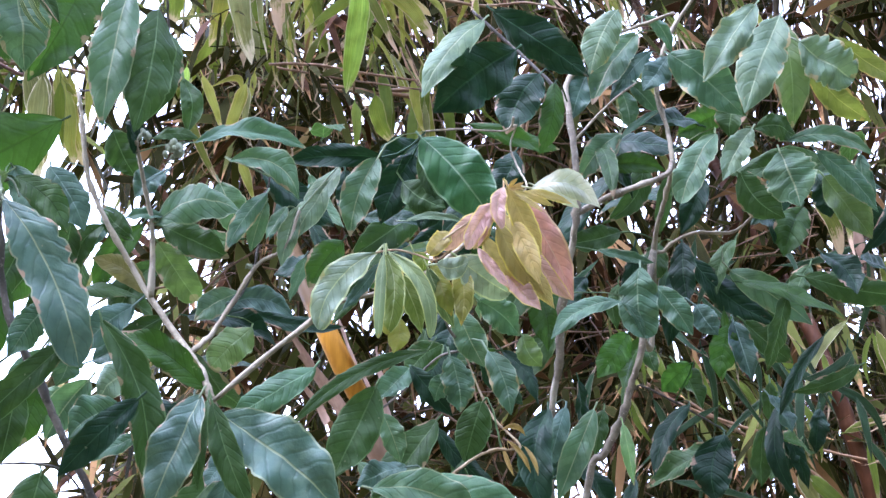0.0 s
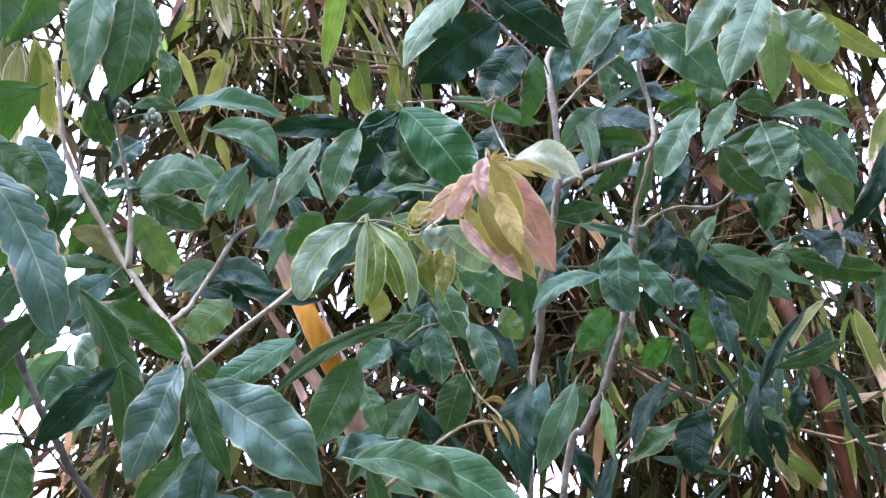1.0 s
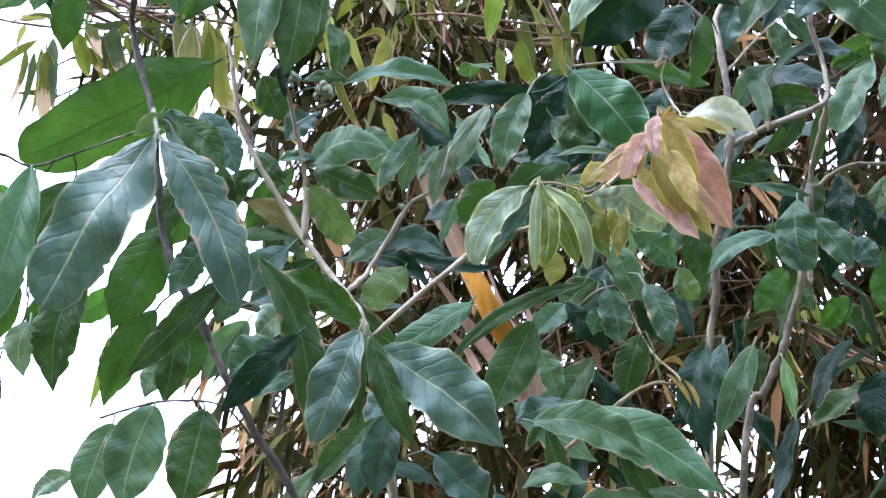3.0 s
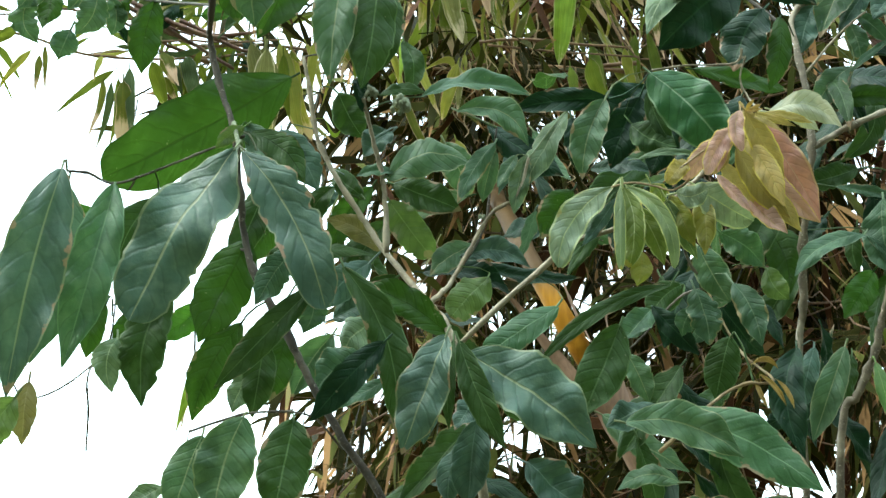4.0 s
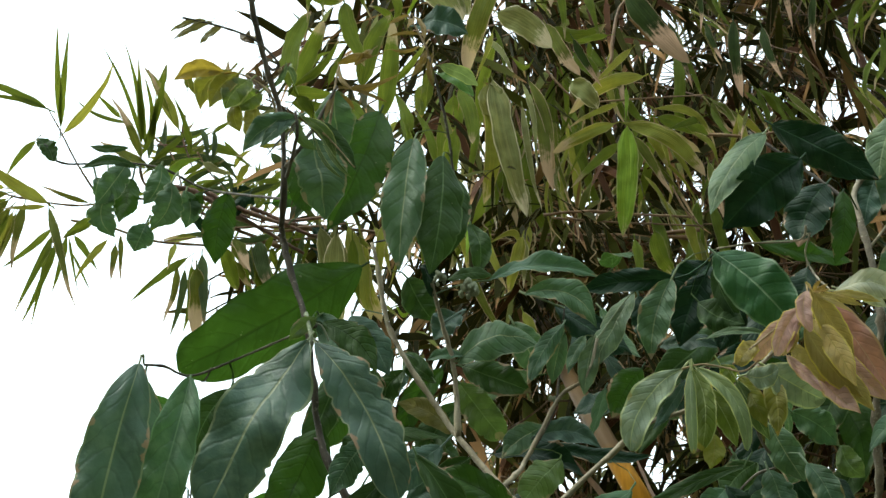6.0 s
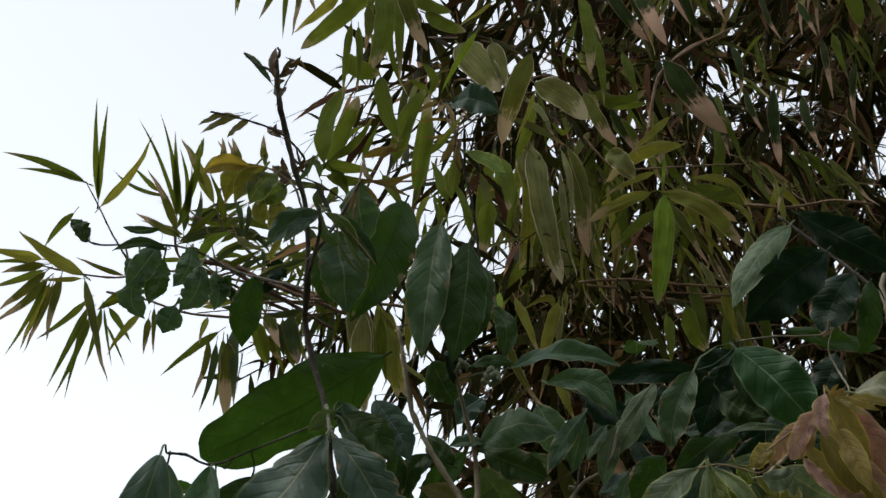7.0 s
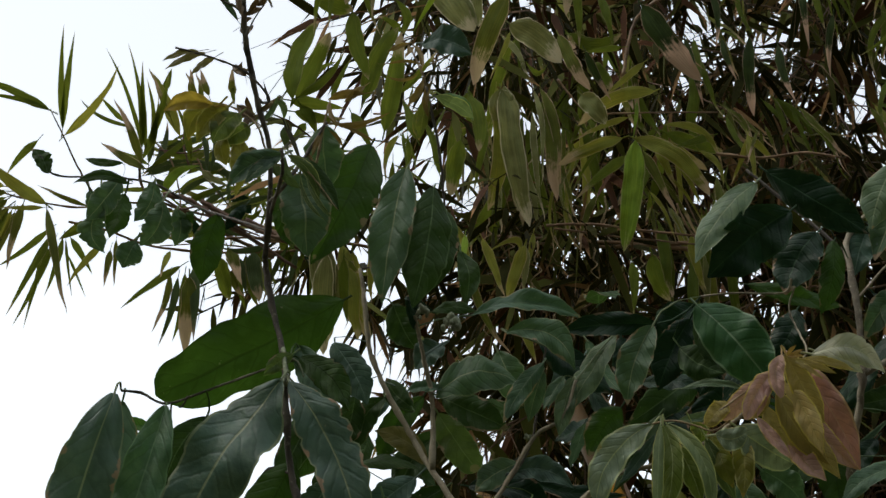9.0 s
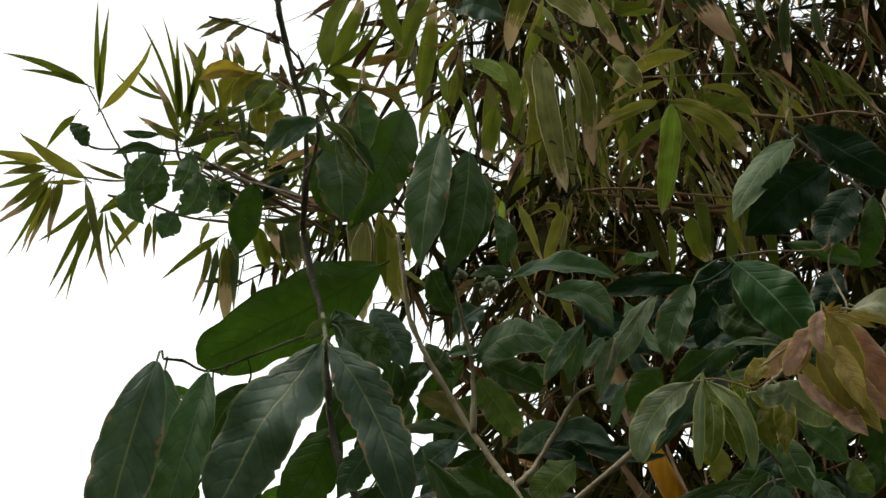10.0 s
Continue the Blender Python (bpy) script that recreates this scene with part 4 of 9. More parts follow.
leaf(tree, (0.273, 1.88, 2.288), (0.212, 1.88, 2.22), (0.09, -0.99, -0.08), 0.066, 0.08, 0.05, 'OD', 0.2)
leaf(tree, (0.246, 1.7, 2.231), (0.333, 1.699, 2.126), (-0.14, -0.98, -0.11), 0.076, -0.04, 0.05, 'GB', 0)
leaf(bough_23, (0.258, 1.8, 2.25), (0.287, 1.81, 2.182), (-0.23, -0.95, -0.23), 0.026, 0.05, 0.05, 'GD', 0.2, (0.261, 1.779, 2.269))
leaf(bough_23, (0.238, 1.82, 2.214), (0.29, 1.803, 2.178), (-0.24, -0.96, 0.12), 0.050, 0.09, 0.05, 'GD', 0.2, (0.261, 1.779, 2.269))
leaf(tree, (0.232, 1.74, 2.14), (0.31, 1.729, 2.134), (-0.11, -0.95, 0.28), 0.012, -0.09, 0.05, 'L', 0.2)
leaf(tree, (0.326, 1.73, 2.401), (0.249, 1.726, 2.293), (-0.29, -0.93, 0.24), 0.048, 0.05, 0.05, 'L', 0.2)
# OD leaves from here on have their shade in the colour
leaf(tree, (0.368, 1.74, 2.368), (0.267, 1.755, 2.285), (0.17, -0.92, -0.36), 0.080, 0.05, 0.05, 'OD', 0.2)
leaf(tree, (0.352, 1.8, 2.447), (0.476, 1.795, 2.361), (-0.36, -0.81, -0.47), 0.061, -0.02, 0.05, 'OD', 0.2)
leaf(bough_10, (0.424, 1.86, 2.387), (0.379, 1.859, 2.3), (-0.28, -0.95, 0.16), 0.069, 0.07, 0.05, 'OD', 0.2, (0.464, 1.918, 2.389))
leaf(bough_6, (0.447, 1.87, 2.38), (0.426, 1.872, 2.279), (0.06, -1, -0.03), 0.038, -0.05, 0.05, 'O', 0.2, (0.474, 1.906, 2.365))
leaf(bough_11, (0.539, 1.88, 2.496), (0.5, 1.882, 2.401), (-0.22, -0.97, 0.07), 0.054, 0.05, 0.05, 'L', 0.2, (0.543, 1.883, 2.465))
leaf(tree, (-0.107, 1.62, 1.979), (-0.054, 1.636, 1.795), (0.22, -0.98, -0.02), 0.046, -0.10, 0.05, 'GD', 0.2)
leaf(bough_1, (0.005, 1.72, 1.927), (-0.095, 1.729, 1.992), (-0.07, -1, 0.02), 0.042, 0.05, 0.05, 'O', 0.2, (0.007, 1.715, 1.926))
leaf(tree, (-0.064, 1.6, 1.892), (-0.142, 1.612, 1.812), (-0.03, -0.99, -0.12), 0.038, 0.01, 0.05, 'OD', 0.2)
leaf(bough_1, (-0.074, 1.76, 1.961), (-0.116, 1.759, 1.918), (-0.29, -0.91, 0.29), 0.051, 0.04, 0.05, 'L', 0.2, (-0.023, 1.772, 1.987))
leaf(tree, (-0.088, 1.74, 1.908), (-0.144, 1.731, 1.868), (-0.01, -0.98, 0.22), 0.053, 0.09, 0.05, 'LD', 0.2)
leaf(bough_0, (-0.064, 1.66, 1.864), (-0.124, 1.653, 1.831), (-0.14, -0.9, 0.42), 0.024, -0.02, 0.05, 'LD', 0.2, (-0.125, 1.654, 1.828))
leaf(tree, (0, 1.6, 1.898), (-0.048, 1.603, 1.775), (-0.3, -0.95, 0.1), 0.059, -0.02, 0.05, 'GC', 0.2)
leaf(tree, (0.023, 1.6, 1.878), (0.15, 1.598, 1.777), (0.09, -0.99, 0.13), 0.084, -0.02, 0.05, 'GC', 0.3)
leaf(tree, (0.013, 1.58, 1.886), (0.057, 1.587, 1.776), (-0.23, -0.96, -0.16), 0.034, 0.02, 0.05, 'GD', 0.2)
leaf(tree, (0.008, 1.62, 1.897), (0.001, 1.608, 1.8), (-0.01, -0.99, 0.12), 0.019, 0.04, 0.05, 'GD', 0.2)
leaf(bough_5, (0.123, 1.66, 1.942), (0.03, 1.657, 1.882), (-0.13, -0.96, 0.26), 0.041, -0.02, 0.05, 'LG2', 0.2, (0.102, 1.686, 1.985))
leaf(bough_3, (0.056, 1.8, 2.016), (0.009, 1.794, 1.966), (0.02, -0.99, 0.11), 0.048, 0.02, 0.05, 'LO', 0.2, (0.022, 1.805, 2.032), blunt=True)
leaf(bough_2, (-0.063, 1.86, 2.135), (-0.011, 1.876, 2.065), (-0.07, -0.96, -0.27), 0.047, 0.01, 0.05, 'LO', 0.2, (-0.068, 1.804, 2.137), blunt=True)
leaf(bough_1, (-0.075, 1.86, 2.07), (-0.141, 1.847, 2.108), (0.16, -0.99, -0.05), 0.034, 0.12, 0.05, 'B', 0.2, (-0.078, 1.812, 2.071))
leaf(bough_2, (-0.058, 1.85, 2.221), (-0.093, 1.844, 2.187), (-0.02, -0.98, 0.19), 0.041, 0.08, 0.05, 'U', 0.2, (-0.08, 1.787, 2.189))
leaf(bough_2, (-0.063, 1.8, 2.143), (0.04, 1.801, 2.158), (-0.02, -0.97, 0.23), 0.061, -0.21, 0.05, 'G', 0.2, (-0.07, 1.802, 2.144))
leaf(bough_2, (-0.057, 1.84, 2.149), (0.026, 1.827, 2.109), (-0.15, -0.99, 0.02), 0.048, -0.00, 0.05, 'GD', 0.2, (-0.068, 1.804, 2.137))
leaf(bough_2, (-0.056, 1.8, 2.15), (-0.101, 1.806, 2.148), (-0.13, -0.95, 0.28), 0.020, 0.08, 0.05, 'LD', 0.2, (-0.07, 1.802, 2.144))
leaf(bough_1, (-0.124, 1.85, 2.275), (-0.094, 1.868, 2.221), (-0.08, -0.93, -0.36), 0.048, 0.04, 0.05, 'GD', 0.2, (-0.159, 1.821, 2.268))
leaf(bough_1, (-0.193, 1.8, 2.207), (-0.147, 1.801, 2.129), (0.18, -0.98, 0.09), 0.051, -0.04, 0.05, 'U', 0.2, (-0.151, 1.82, 2.215))
leaf(bough_16, (-0.216, 1.66, 2.16), (-0.172, 1.644, 2.077), (-0.04, -0.98, 0.17), 0.041, 0.00, 0.05, 'LD', 0.2, (-0.222, 1.635, 2.135))
leaf(bough_4, (0.068, 1.8, 2.186), (0.02, 1.788, 2.106), (0.03, -0.99, 0.13), 0.028, 0.04, 0.05, 'LD', 0.2, (0.07, 1.823, 2.198))
leaf(bough_4, (0.068, 1.8, 2.175), (0.051, 1.816, 2.115), (-0.12, -0.97, -0.22), 0.027, 0.02, 0.05, 'G', 0.2, (0.067, 1.829, 2.182))
leaf(bough_3, (0.093, 1.8, 2.169), (0.068, 1.782, 2.122), (-0.08, -0.92, 0.39), 0.020, -0.01, 0.05, 'G', 0.2, (0.108, 1.79, 2.162))
leaf(bough_3, (0.106, 1.8, 2.169), (0.088, 1.797, 2.093), (0.05, -1, 0.03), 0.029, 0.03, 0.05, 'L', 0.2, (0.108, 1.79, 2.162))
leaf(tree, (0.17, 1.9, 2.157), (0.127, 1.891, 2.091), (0.26, -0.96, -0.03), 0.051, 0.05, 0.05, 'O', 0.2)
leaf(bough_4, (0.025, 1.84, 2.054), (0.107, 1.837, 2.038), (-0, -0.98, 0.19), 0.038, -0.18, 0.05, 'U', 0.2, (0.033, 1.822, 2.053))
leaf(bough_4, (0.04, 1.84, 2.068), (-0.014, 1.847, 2.033), (-0.2, -0.98, 0.09), 0.040, 0.08, 0.05, 'G', 0.2, (0.046, 1.833, 2.076))
leaf(tree, (0.194, 1.7, 1.93), (0.145, 1.695, 1.823), (0.01, -1, 0.04), 0.058, -0.01, 0.05, 'GD', 0)
leaf(bough_21, (0.209, 1.76, 1.91), (0.231, 1.76, 1.854), (0.02, -1, 0.01), 0.033, -0.02, 0.05, 'G', 0.2, (0.233, 1.818, 1.942))
leaf(bough_5, (0.252, 1.68, 1.97), (0.096, 1.681, 1.877), (-0.12, -0.97, 0.2), 0.022, 0.08, 0.05, 'GD', 0.2, (0.214, 1.661, 2.038))
leaf(tree, (0.276, 1.68, 1.964), (0.288, 1.678, 1.9), (0.02, -1, 0.03), 0.043, -0.05, 0.05, 'LD', 0.9)
leaf(tree, (0.275, 1.69, 1.945), (0.261, 1.692, 1.914), (0.08, -0.99, -0.11), 0.028, 0.10, 0.05, 'LD', 0.9)
leaf(bough_21, (0.324, 1.7, 1.975), (0.346, 1.682, 1.899), (-0.37, -0.92, 0.12), 0.037, -0.08, 0.05, 'LD', 0.2, (0.306, 1.774, 1.994))
leaf(bough_14, (0.323, 1.74, 1.924), (0.304, 1.75, 1.854), (-0.15, -0.98, -0.1), 0.046, 0.01, 0.05, 'GD', 0.2, (0.341, 1.716, 1.866))
leaf(bough_21, (0.244, 1.78, 1.971), (0.295, 1.782, 1.913), (-0.06, -0.99, -0.09), 0.030, 0.01, 0.05, 'OD', 0.2, (0.259, 1.803, 1.967))
leaf(tree, (0.492, 1.88, 1.942), (0.446, 1.894, 1.828), (-0.22, -0.98, -0.03), 0.041, 0.00, 0.05, 'G', 0.2)
leaf(bough_14, (0.235, 1.74, 1.847), (0.178, 1.742, 1.824), (-0.18, -0.91, 0.37), 0.041, 0.03, 0.05, 'U', 0.2, (0.257, 1.693, 1.812))
leaf(bough_21, (0.295, 1.74, 2.032), (0.328, 1.746, 1.966), (-0.24, -0.95, -0.2), 0.043, 0.02, 0.05, 'G', 0.2, (0.306, 1.774, 1.994))
leaf(bough_21, (0.377, 1.76, 2.01), (0.401, 1.766, 1.973), (-0.09, -0.97, -0.22), 0.033, 0.13, 0.05, 'LO', 0.2, (0.306, 1.774, 1.994))
leaf(bough_5, (0.313, 1.7, 2.035), (0.363, 1.71, 1.997), (-0.05, -0.94, -0.32), 0.042, -0.08, 0.05, 'LG2', 0.9, (0.273, 1.654, 2.076))
leaf(bough_21, (0.245, 1.8, 1.973), (0.204, 1.783, 1.93), (0.08, -0.95, 0.3), 0.036, -0.02, 0.05, 'LD', 0.2, (0.259, 1.803, 1.967))
leaf(bough_21, (0.284, 1.8, 2.003), (0.243, 1.813, 1.963), (-0.15, -0.98, -0.16), 0.044, 0.10, 0.05, 'GD', 0.2, (0.282, 1.789, 1.986))
leaf(bough_15, (-0.253, 1.62, 1.801), (-0.281, 1.625, 1.714), (-0.01, -1, -0.06), 0.051, 0.03, 0.05, 'G', 0.2, (-0.255, 1.641, 1.814))
leaf(bough_15, (-0.21, 1.61, 1.818), (-0.238, 1.605, 1.713), (0.19, -0.98, -0), 0.069, 0.05, 0.05, 'G', 0.2, (-0.207, 1.634, 1.825))
leaf(bough_15, (-0.159, 1.62, 1.816), (-0.179, 1.605, 1.714), (0.28, -0.96, 0.09), 0.064, 0.00, 0.05, 'GD', 0.2, (-0.166, 1.641, 1.826))
leaf(bough_15, (-0.296, 1.64, 1.752), (-0.338, 1.654, 1.725), (-0.4, -0.9, 0.16), 0.030, 0.05, 0.05, 'L', 0.2, (-0.27, 1.643, 1.81))
leaf(bough_1, (0.035, 1.68, 1.85), (0.008, 1.667, 1.81), (-0.18, -0.9, 0.41), 0.033, -0.00, 0.05, 'U', 0.2, (0.023, 1.728, 1.858))
leaf(bough_1, (0.032, 1.67, 1.821), (0.02, 1.684, 1.731), (-0.16, -0.98, -0.13), 0.048, 0.01, 0.05, 'U', 0.2, (0.03, 1.733, 1.811))
leaf(bough_1, (0.019, 1.7, 1.802), (0, 1.692, 1.732), (-0.11, -0.98, 0.15), 0.034, 0.09, 0.05, 'U', 0.2, (0.03, 1.733, 1.811))
leaf(tree, (0.184, 1.62, 1.806), (0.305, 1.626, 1.768), (0.11, -0.98, 0.18), 0.052, -0.12, 0.05, 'G', 0.2)
leaf(bough_14, (0.238, 1.65, 1.822), (0.39, 1.65, 1.735), (0.09, -0.98, 0.17), 0.069, -0.04, 0.05, 'LG2', 0.2, (0.257, 1.693, 1.812))
leaf(tree, (0.236, 1.62, 1.743), (0.172, 1.628, 1.737), (-0.15, -0.91, 0.39), 0.029, 0.21, 0.05, 'G', 0.2)
leaf(bough_1, (0.086, 1.7, 1.78), (0.143, 1.711, 1.726), (0.21, -0.98, 0.02), 0.056, -0.00, 0.05, 'U', 0.2, (0.037, 1.737, 1.765))
leaf(bough_14, (0.343, 1.72, 1.889), (0.37, 1.718, 1.881), (-0.1, -0.99, -0.04), 0.008, -0.26, 0.05, 'D', 0.2, (0.346, 1.718, 1.867))
leaf(bough_14, (0.349, 1.72, 1.876), (0.374, 1.712, 1.838), (-0.08, -0.98, 0.15), 0.007, -0.07, 0.05, 'D', 0.2, (0.35, 1.72, 1.867))
leaf(bough_14, (0.343, 1.72, 1.869), (0.354, 1.71, 1.834), (-0.24, -0.95, 0.2), 0.006, 0.02, 0.05, 'D', 0.2, (0.346, 1.718, 1.867))
leaf(bough_14, (0.371, 1.73, 1.871), (0.384, 1.718, 1.836), (-0.24, -0.94, 0.23), 0.006, -0.07, 0.05, 'D', 0.2, (0.365, 1.725, 1.87))
leaf(bough_6, (0.45, 1.9, 1.872), (0.391, 1.914, 1.848), (-0.21, -0.97, -0.08), 0.031, 0.06, 0.05, 'OD', 0.2, (0.454, 1.978, 1.863))
leaf(tree, (-0.176, 1.76, 2.093), (-0.225, 1.747, 2.022), (0.34, -0.94, -0.06), 0.044, 0.04, 0.05, 'O', 0.2)
leaf(bough_1, (-0.131, 1.86, 2.154), (-0.169, 1.874, 2.086), (-0.11, -0.98, -0.14), 0.040, 0.12, 0.05, 'GD', 0.2, (-0.129, 1.817, 2.157))
leaf(bough_1, (-0.086, 1.82, 2.043), (-0.145, 1.817, 1.984), (0.09, -0.99, -0.04), 0.045, 0.06, 0.05, 'U', 0.2, (-0.069, 1.81, 2.057))
leaf(tree, (-0.179, 1.76, 1.974), (-0.212, 1.769, 1.911), (0.01, -0.99, -0.14), 0.042, 0.04, 0.05, 'LD', 0.2)
leaf(tree, (-0.129, 1.78, 1.944), (-0.175, 1.785, 1.874), (0.09, -0.99, -0.13), 0.045, 0.05, 0.05, 'G', 0.2)
leaf(tree, (-0.202, 1.72, 2.112), (-0.233, 1.715, 2.043), (0.25, -0.97, -0.04), 0.032, -0.04, 0.05, 'GD', 0.2)
leaf(bough_1, (-0.096, 1.86, 2.142), (-0.131, 1.863, 2.181), (-0.03, -1, 0.04), 0.034, -0.10, 0.05, 'GD', 0.2, (-0.114, 1.816, 2.132))
leaf(tree, (-0.131, 1.84, 1.979), (-0.077, 1.84, 1.992), (-0.05, -0.97, 0.26), 0.042, -0.12, 0.05, 'U', 0.2)
leaf(bough_28, (-0.555, 1.72, 2.398), (-0.578, 1.718, 2.43), (0.29, -0.95, 0.14), 0.026, 0.10, 0.05, 'GD', 0.9, (-0.553, 1.727, 2.406))
leaf(bough_28, (-0.453, 1.73, 2.389), (-0.521, 1.719, 2.384), (0.16, -0.99, 0.02), 0.017, 0.14, 0.05, 'GD', 0.2, (-0.46, 1.752, 2.404))
leaf(bough_28, (-0.465, 1.73, 2.395), (-0.497, 1.712, 2.331), (0.56, -0.82, -0.05), 0.039, -0.01, 0.05, 'G', 1, (-0.468, 1.75, 2.404))
leaf(bough_28, (-0.481, 1.72, 2.352), (-0.476, 1.738, 2.299), (0.11, -0.95, -0.3), 0.040, 0.26, 0.05, 'G', 0.9, (-0.493, 1.744, 2.404))
leaf(bough_28, (-0.462, 1.75, 2.383), (-0.474, 1.742, 2.32), (0.13, -0.99, 0.1), 0.036, -0.02, 0.05, 'O', 0.8, (-0.46, 1.752, 2.404))
leaf(bough_28, (-0.422, 1.73, 2.392), (-0.443, 1.734, 2.34), (0.25, -0.95, -0.17), 0.035, -0.14, 0.05, 'G', 0.8, (-0.429, 1.76, 2.402))
leaf(bough_28, (-0.406, 1.72, 2.361), (-0.432, 1.732, 2.307), (0.09, -0.96, -0.25), 0.043, -0.16, 0.05, 'G', 0.8, (-0.408, 1.768, 2.393))
leaf(tree, (-0.437, 1.73, 2.312), (-0.454, 1.744, 2.282), (0.09, -0.89, -0.45), 0.038, 0.00, 0.05, 'LD', 0.9)
leaf(bough_28, (-0.395, 1.75, 2.364), (-0.395, 1.761, 2.318), (0.38, -0.9, -0.22), 0.031, -0.14, 0.05, 'G', 0.2, (-0.37, 1.768, 2.374))
leaf(bough_28, (-0.373, 1.75, 2.36), (-0.403, 1.765, 2.344), (-0.17, -0.86, -0.48), 0.023, -0.13, 0.05, 'O', 0.2, (-0.361, 1.757, 2.367))
leaf(bough_28, (-0.508, 1.75, 2.387), (-0.498, 1.754, 2.342), (0.25, -0.97, -0.03), 0.031, -0.13, 0.05, 'G', 0.8, (-0.511, 1.74, 2.403))
# young leaves
leaf(tree, (0.266, 1.612, 2.09), (0.24, 1.601, 2.061), (0.17, -0.96, 0.22), 0.023, 0.02, 0.05, 'YR', 0, blunt=True)
leaf(tree, (0.302, 1.606, 2.114), (0.26, 1.621, 2.072), (-0.06, -0.95, -0.29), 0.024, 0.01, 0.05, 'P', 0, blunt=True)
leaf(tree, (0.317, 1.602, 2.124), (0.279, 1.585, 2.064), (0.15, -0.97, 0.18), 0.024, 0.06, 0.05, 'P', 0, blunt=True)
leaf(tree, (0.312, 1.6, 2.122), (0.291, 1.594, 2.068), (-0.27, -0.94, 0.22), 0.019, -0.02, 0.05, 'P', 0, blunt=True)
leaf(tree, (0.322, 1.586, 2.137), (0.316, 1.573, 2.085), (0.05, -0.97, 0.23), 0.021, 0.11, 0.05, 'P', 0, blunt=True)
leaf(tree, (0.328, 1.59, 2.138), (0.368, 1.607, 2.067), (-0.12, -0.95, -0.29), 0.031, 0.01, 0.05, 'YR', 0)
leaf(tree, (0.308, 1.597, 2.098), (0.289, 1.593, 2.066), (-0.01, -0.99, 0.14), 0.017, -0.00, 0.05, 'YR', 0)
leaf(tree, (0.318, 1.6, 2.1), (0.372, 1.612, 2.023), (0, -0.99, -0.15), 0.032, 0.07, 0.05, 'YR', 0)
leaf(tree, (0.328, 1.604, 2.11), (0.361, 1.588, 2.028), (-0.43, -0.9, -0), 0.029, -0.05, 0.05, 'P2', 0)
leaf(tree, (0.303, 1.609, 2.086), (0.354, 1.622, 2.029), (-0.07, -0.96, -0.28), 0.027, 0.06, 0.05, 'P2', 0)
leaf(tree, (0.336, 1.612, 2.08), (0.384, 1.618, 2.009), (-0.05, -0.99, -0.11), 0.026, 0.00, 0.05, 'YR', 0)
leaf(tree, (0.34, 1.626, 2.144), (0.409, 1.631, 2.023), (-0.1, -0.99, -0.1), 0.040, -0.04, 0.05, 'M', 0)
leaf(tree, (0.36, 1.617, 2.079), (0.406, 1.619, 2.019), (-0.29, -0.93, -0.24), 0.023, 0.08, 0.05, 'P', 0)
leaf(tree, (0.331, 1.62, 2.049), (0.367, 1.609, 2.004), (-0.12, -0.98, 0.15), 0.028, 0.05, 0.05, 'P', 0)
leaf(tree, (0.298, 1.616, 2.074), (0.33, 1.598, 2.024), (-0.26, -0.95, 0.17), 0.016, 0.02, 0.05, 'P', 0)
leaf(tree, (0.277, 1.632, 2.068), (0.34, 1.646, 2.031), (-0, -0.94, -0.35), 0.045, 0.03, 0.05, 'LP', 0, blunt=True)
leaf(tree, (0.252, 1.615, 2.054), (0.284, 1.599, 2.054), (-0.45, -0.89, -0.13), 0.029, 0.18, 0.05, 'LP', 0, blunt=True)
leaf(tree, (0.336, 1.588, 2.134), (0.379, 1.582, 2.116), (-0.21, -0.96, -0.18), 0.009, -0.01, 0.05, 'YR', 0.2)
leaf(tree, (0.35, 1.592, 2.136), (0.4, 1.589, 2.122), (-0.09, -0.99, -0.13), 0.011, -0.03, 0.05, 'YR', 0.2)
leaf(tree, (0.334, 1.59, 2.132), (0.364, 1.576, 2.107), (-0.32, -0.94, 0.14), 0.007, -0.03, 0.05, 'YR', 0.2)
leaf(tree, (0.328, 1.585, 2.136), (0.335, 1.569, 2.143), (-0.38, -0.48, -0.79), 0.005, -0.07, 0.05, 'D', 0.2)
leaf(tree, (0.33, 1.586, 2.137), (0.344, 1.58, 2.142), (-0.29, -0.92, -0.27), 0.005, 0.04, 0.05, 'D', 0.2)
leaf(tree, (0.329, 1.587, 2.136), (0.343, 1.569, 2.132), (-0.79, -0.6, -0.09), 0.005, 0.02, 0.05, 'D', 0.2)
leaf(tree, (0.327, 1.587, 2.139), (0.326, 1.593, 2.149), (-0.24, -0.83, 0.5), 0.004, -0.10, 0.05, 'D', 0.2)
leaf(tree, (0.187, 1.64, 2.071), (0.124, 1.651, 1.984), (-0.29, -0.95, 0.09), 0.042, 0.14, 0.05, 'LP', 0, blunt=True)
leaf(tree, (0.191, 1.65, 2.061), (0.15, 1.646, 2.005), (0.07, -1, 0.01), 0.017, -0.02, 0.05, 'U', 0.2)
leaf(tree, (0.194, 1.628, 2.068), (0.187, 1.611, 1.967), (0.12, -0.98, 0.16), 0.015, 0.02, 0.05, 'YG', 0, blunt=True)
leaf(tree, (0.197, 1.635, 2.07), (0.199, 1.632, 1.976), (-0.28, -0.96, 0.02), 0.028, -0.11, 0.05, 'YL', 0.2, blunt=True)
leaf(tree, (0.213, 1.642, 1.998), (0.206, 1.632, 1.956), (0.02, -0.97, 0.23), 0.028, -0.07, 0.05, 'YG2', 0.2)
leaf(tree, (0.201, 1.636, 2.071), (0.246, 1.62, 1.971), (-0.34, -0.94, -0), 0.020, -0.16, 0.05, 'YG', 0, blunt=True)
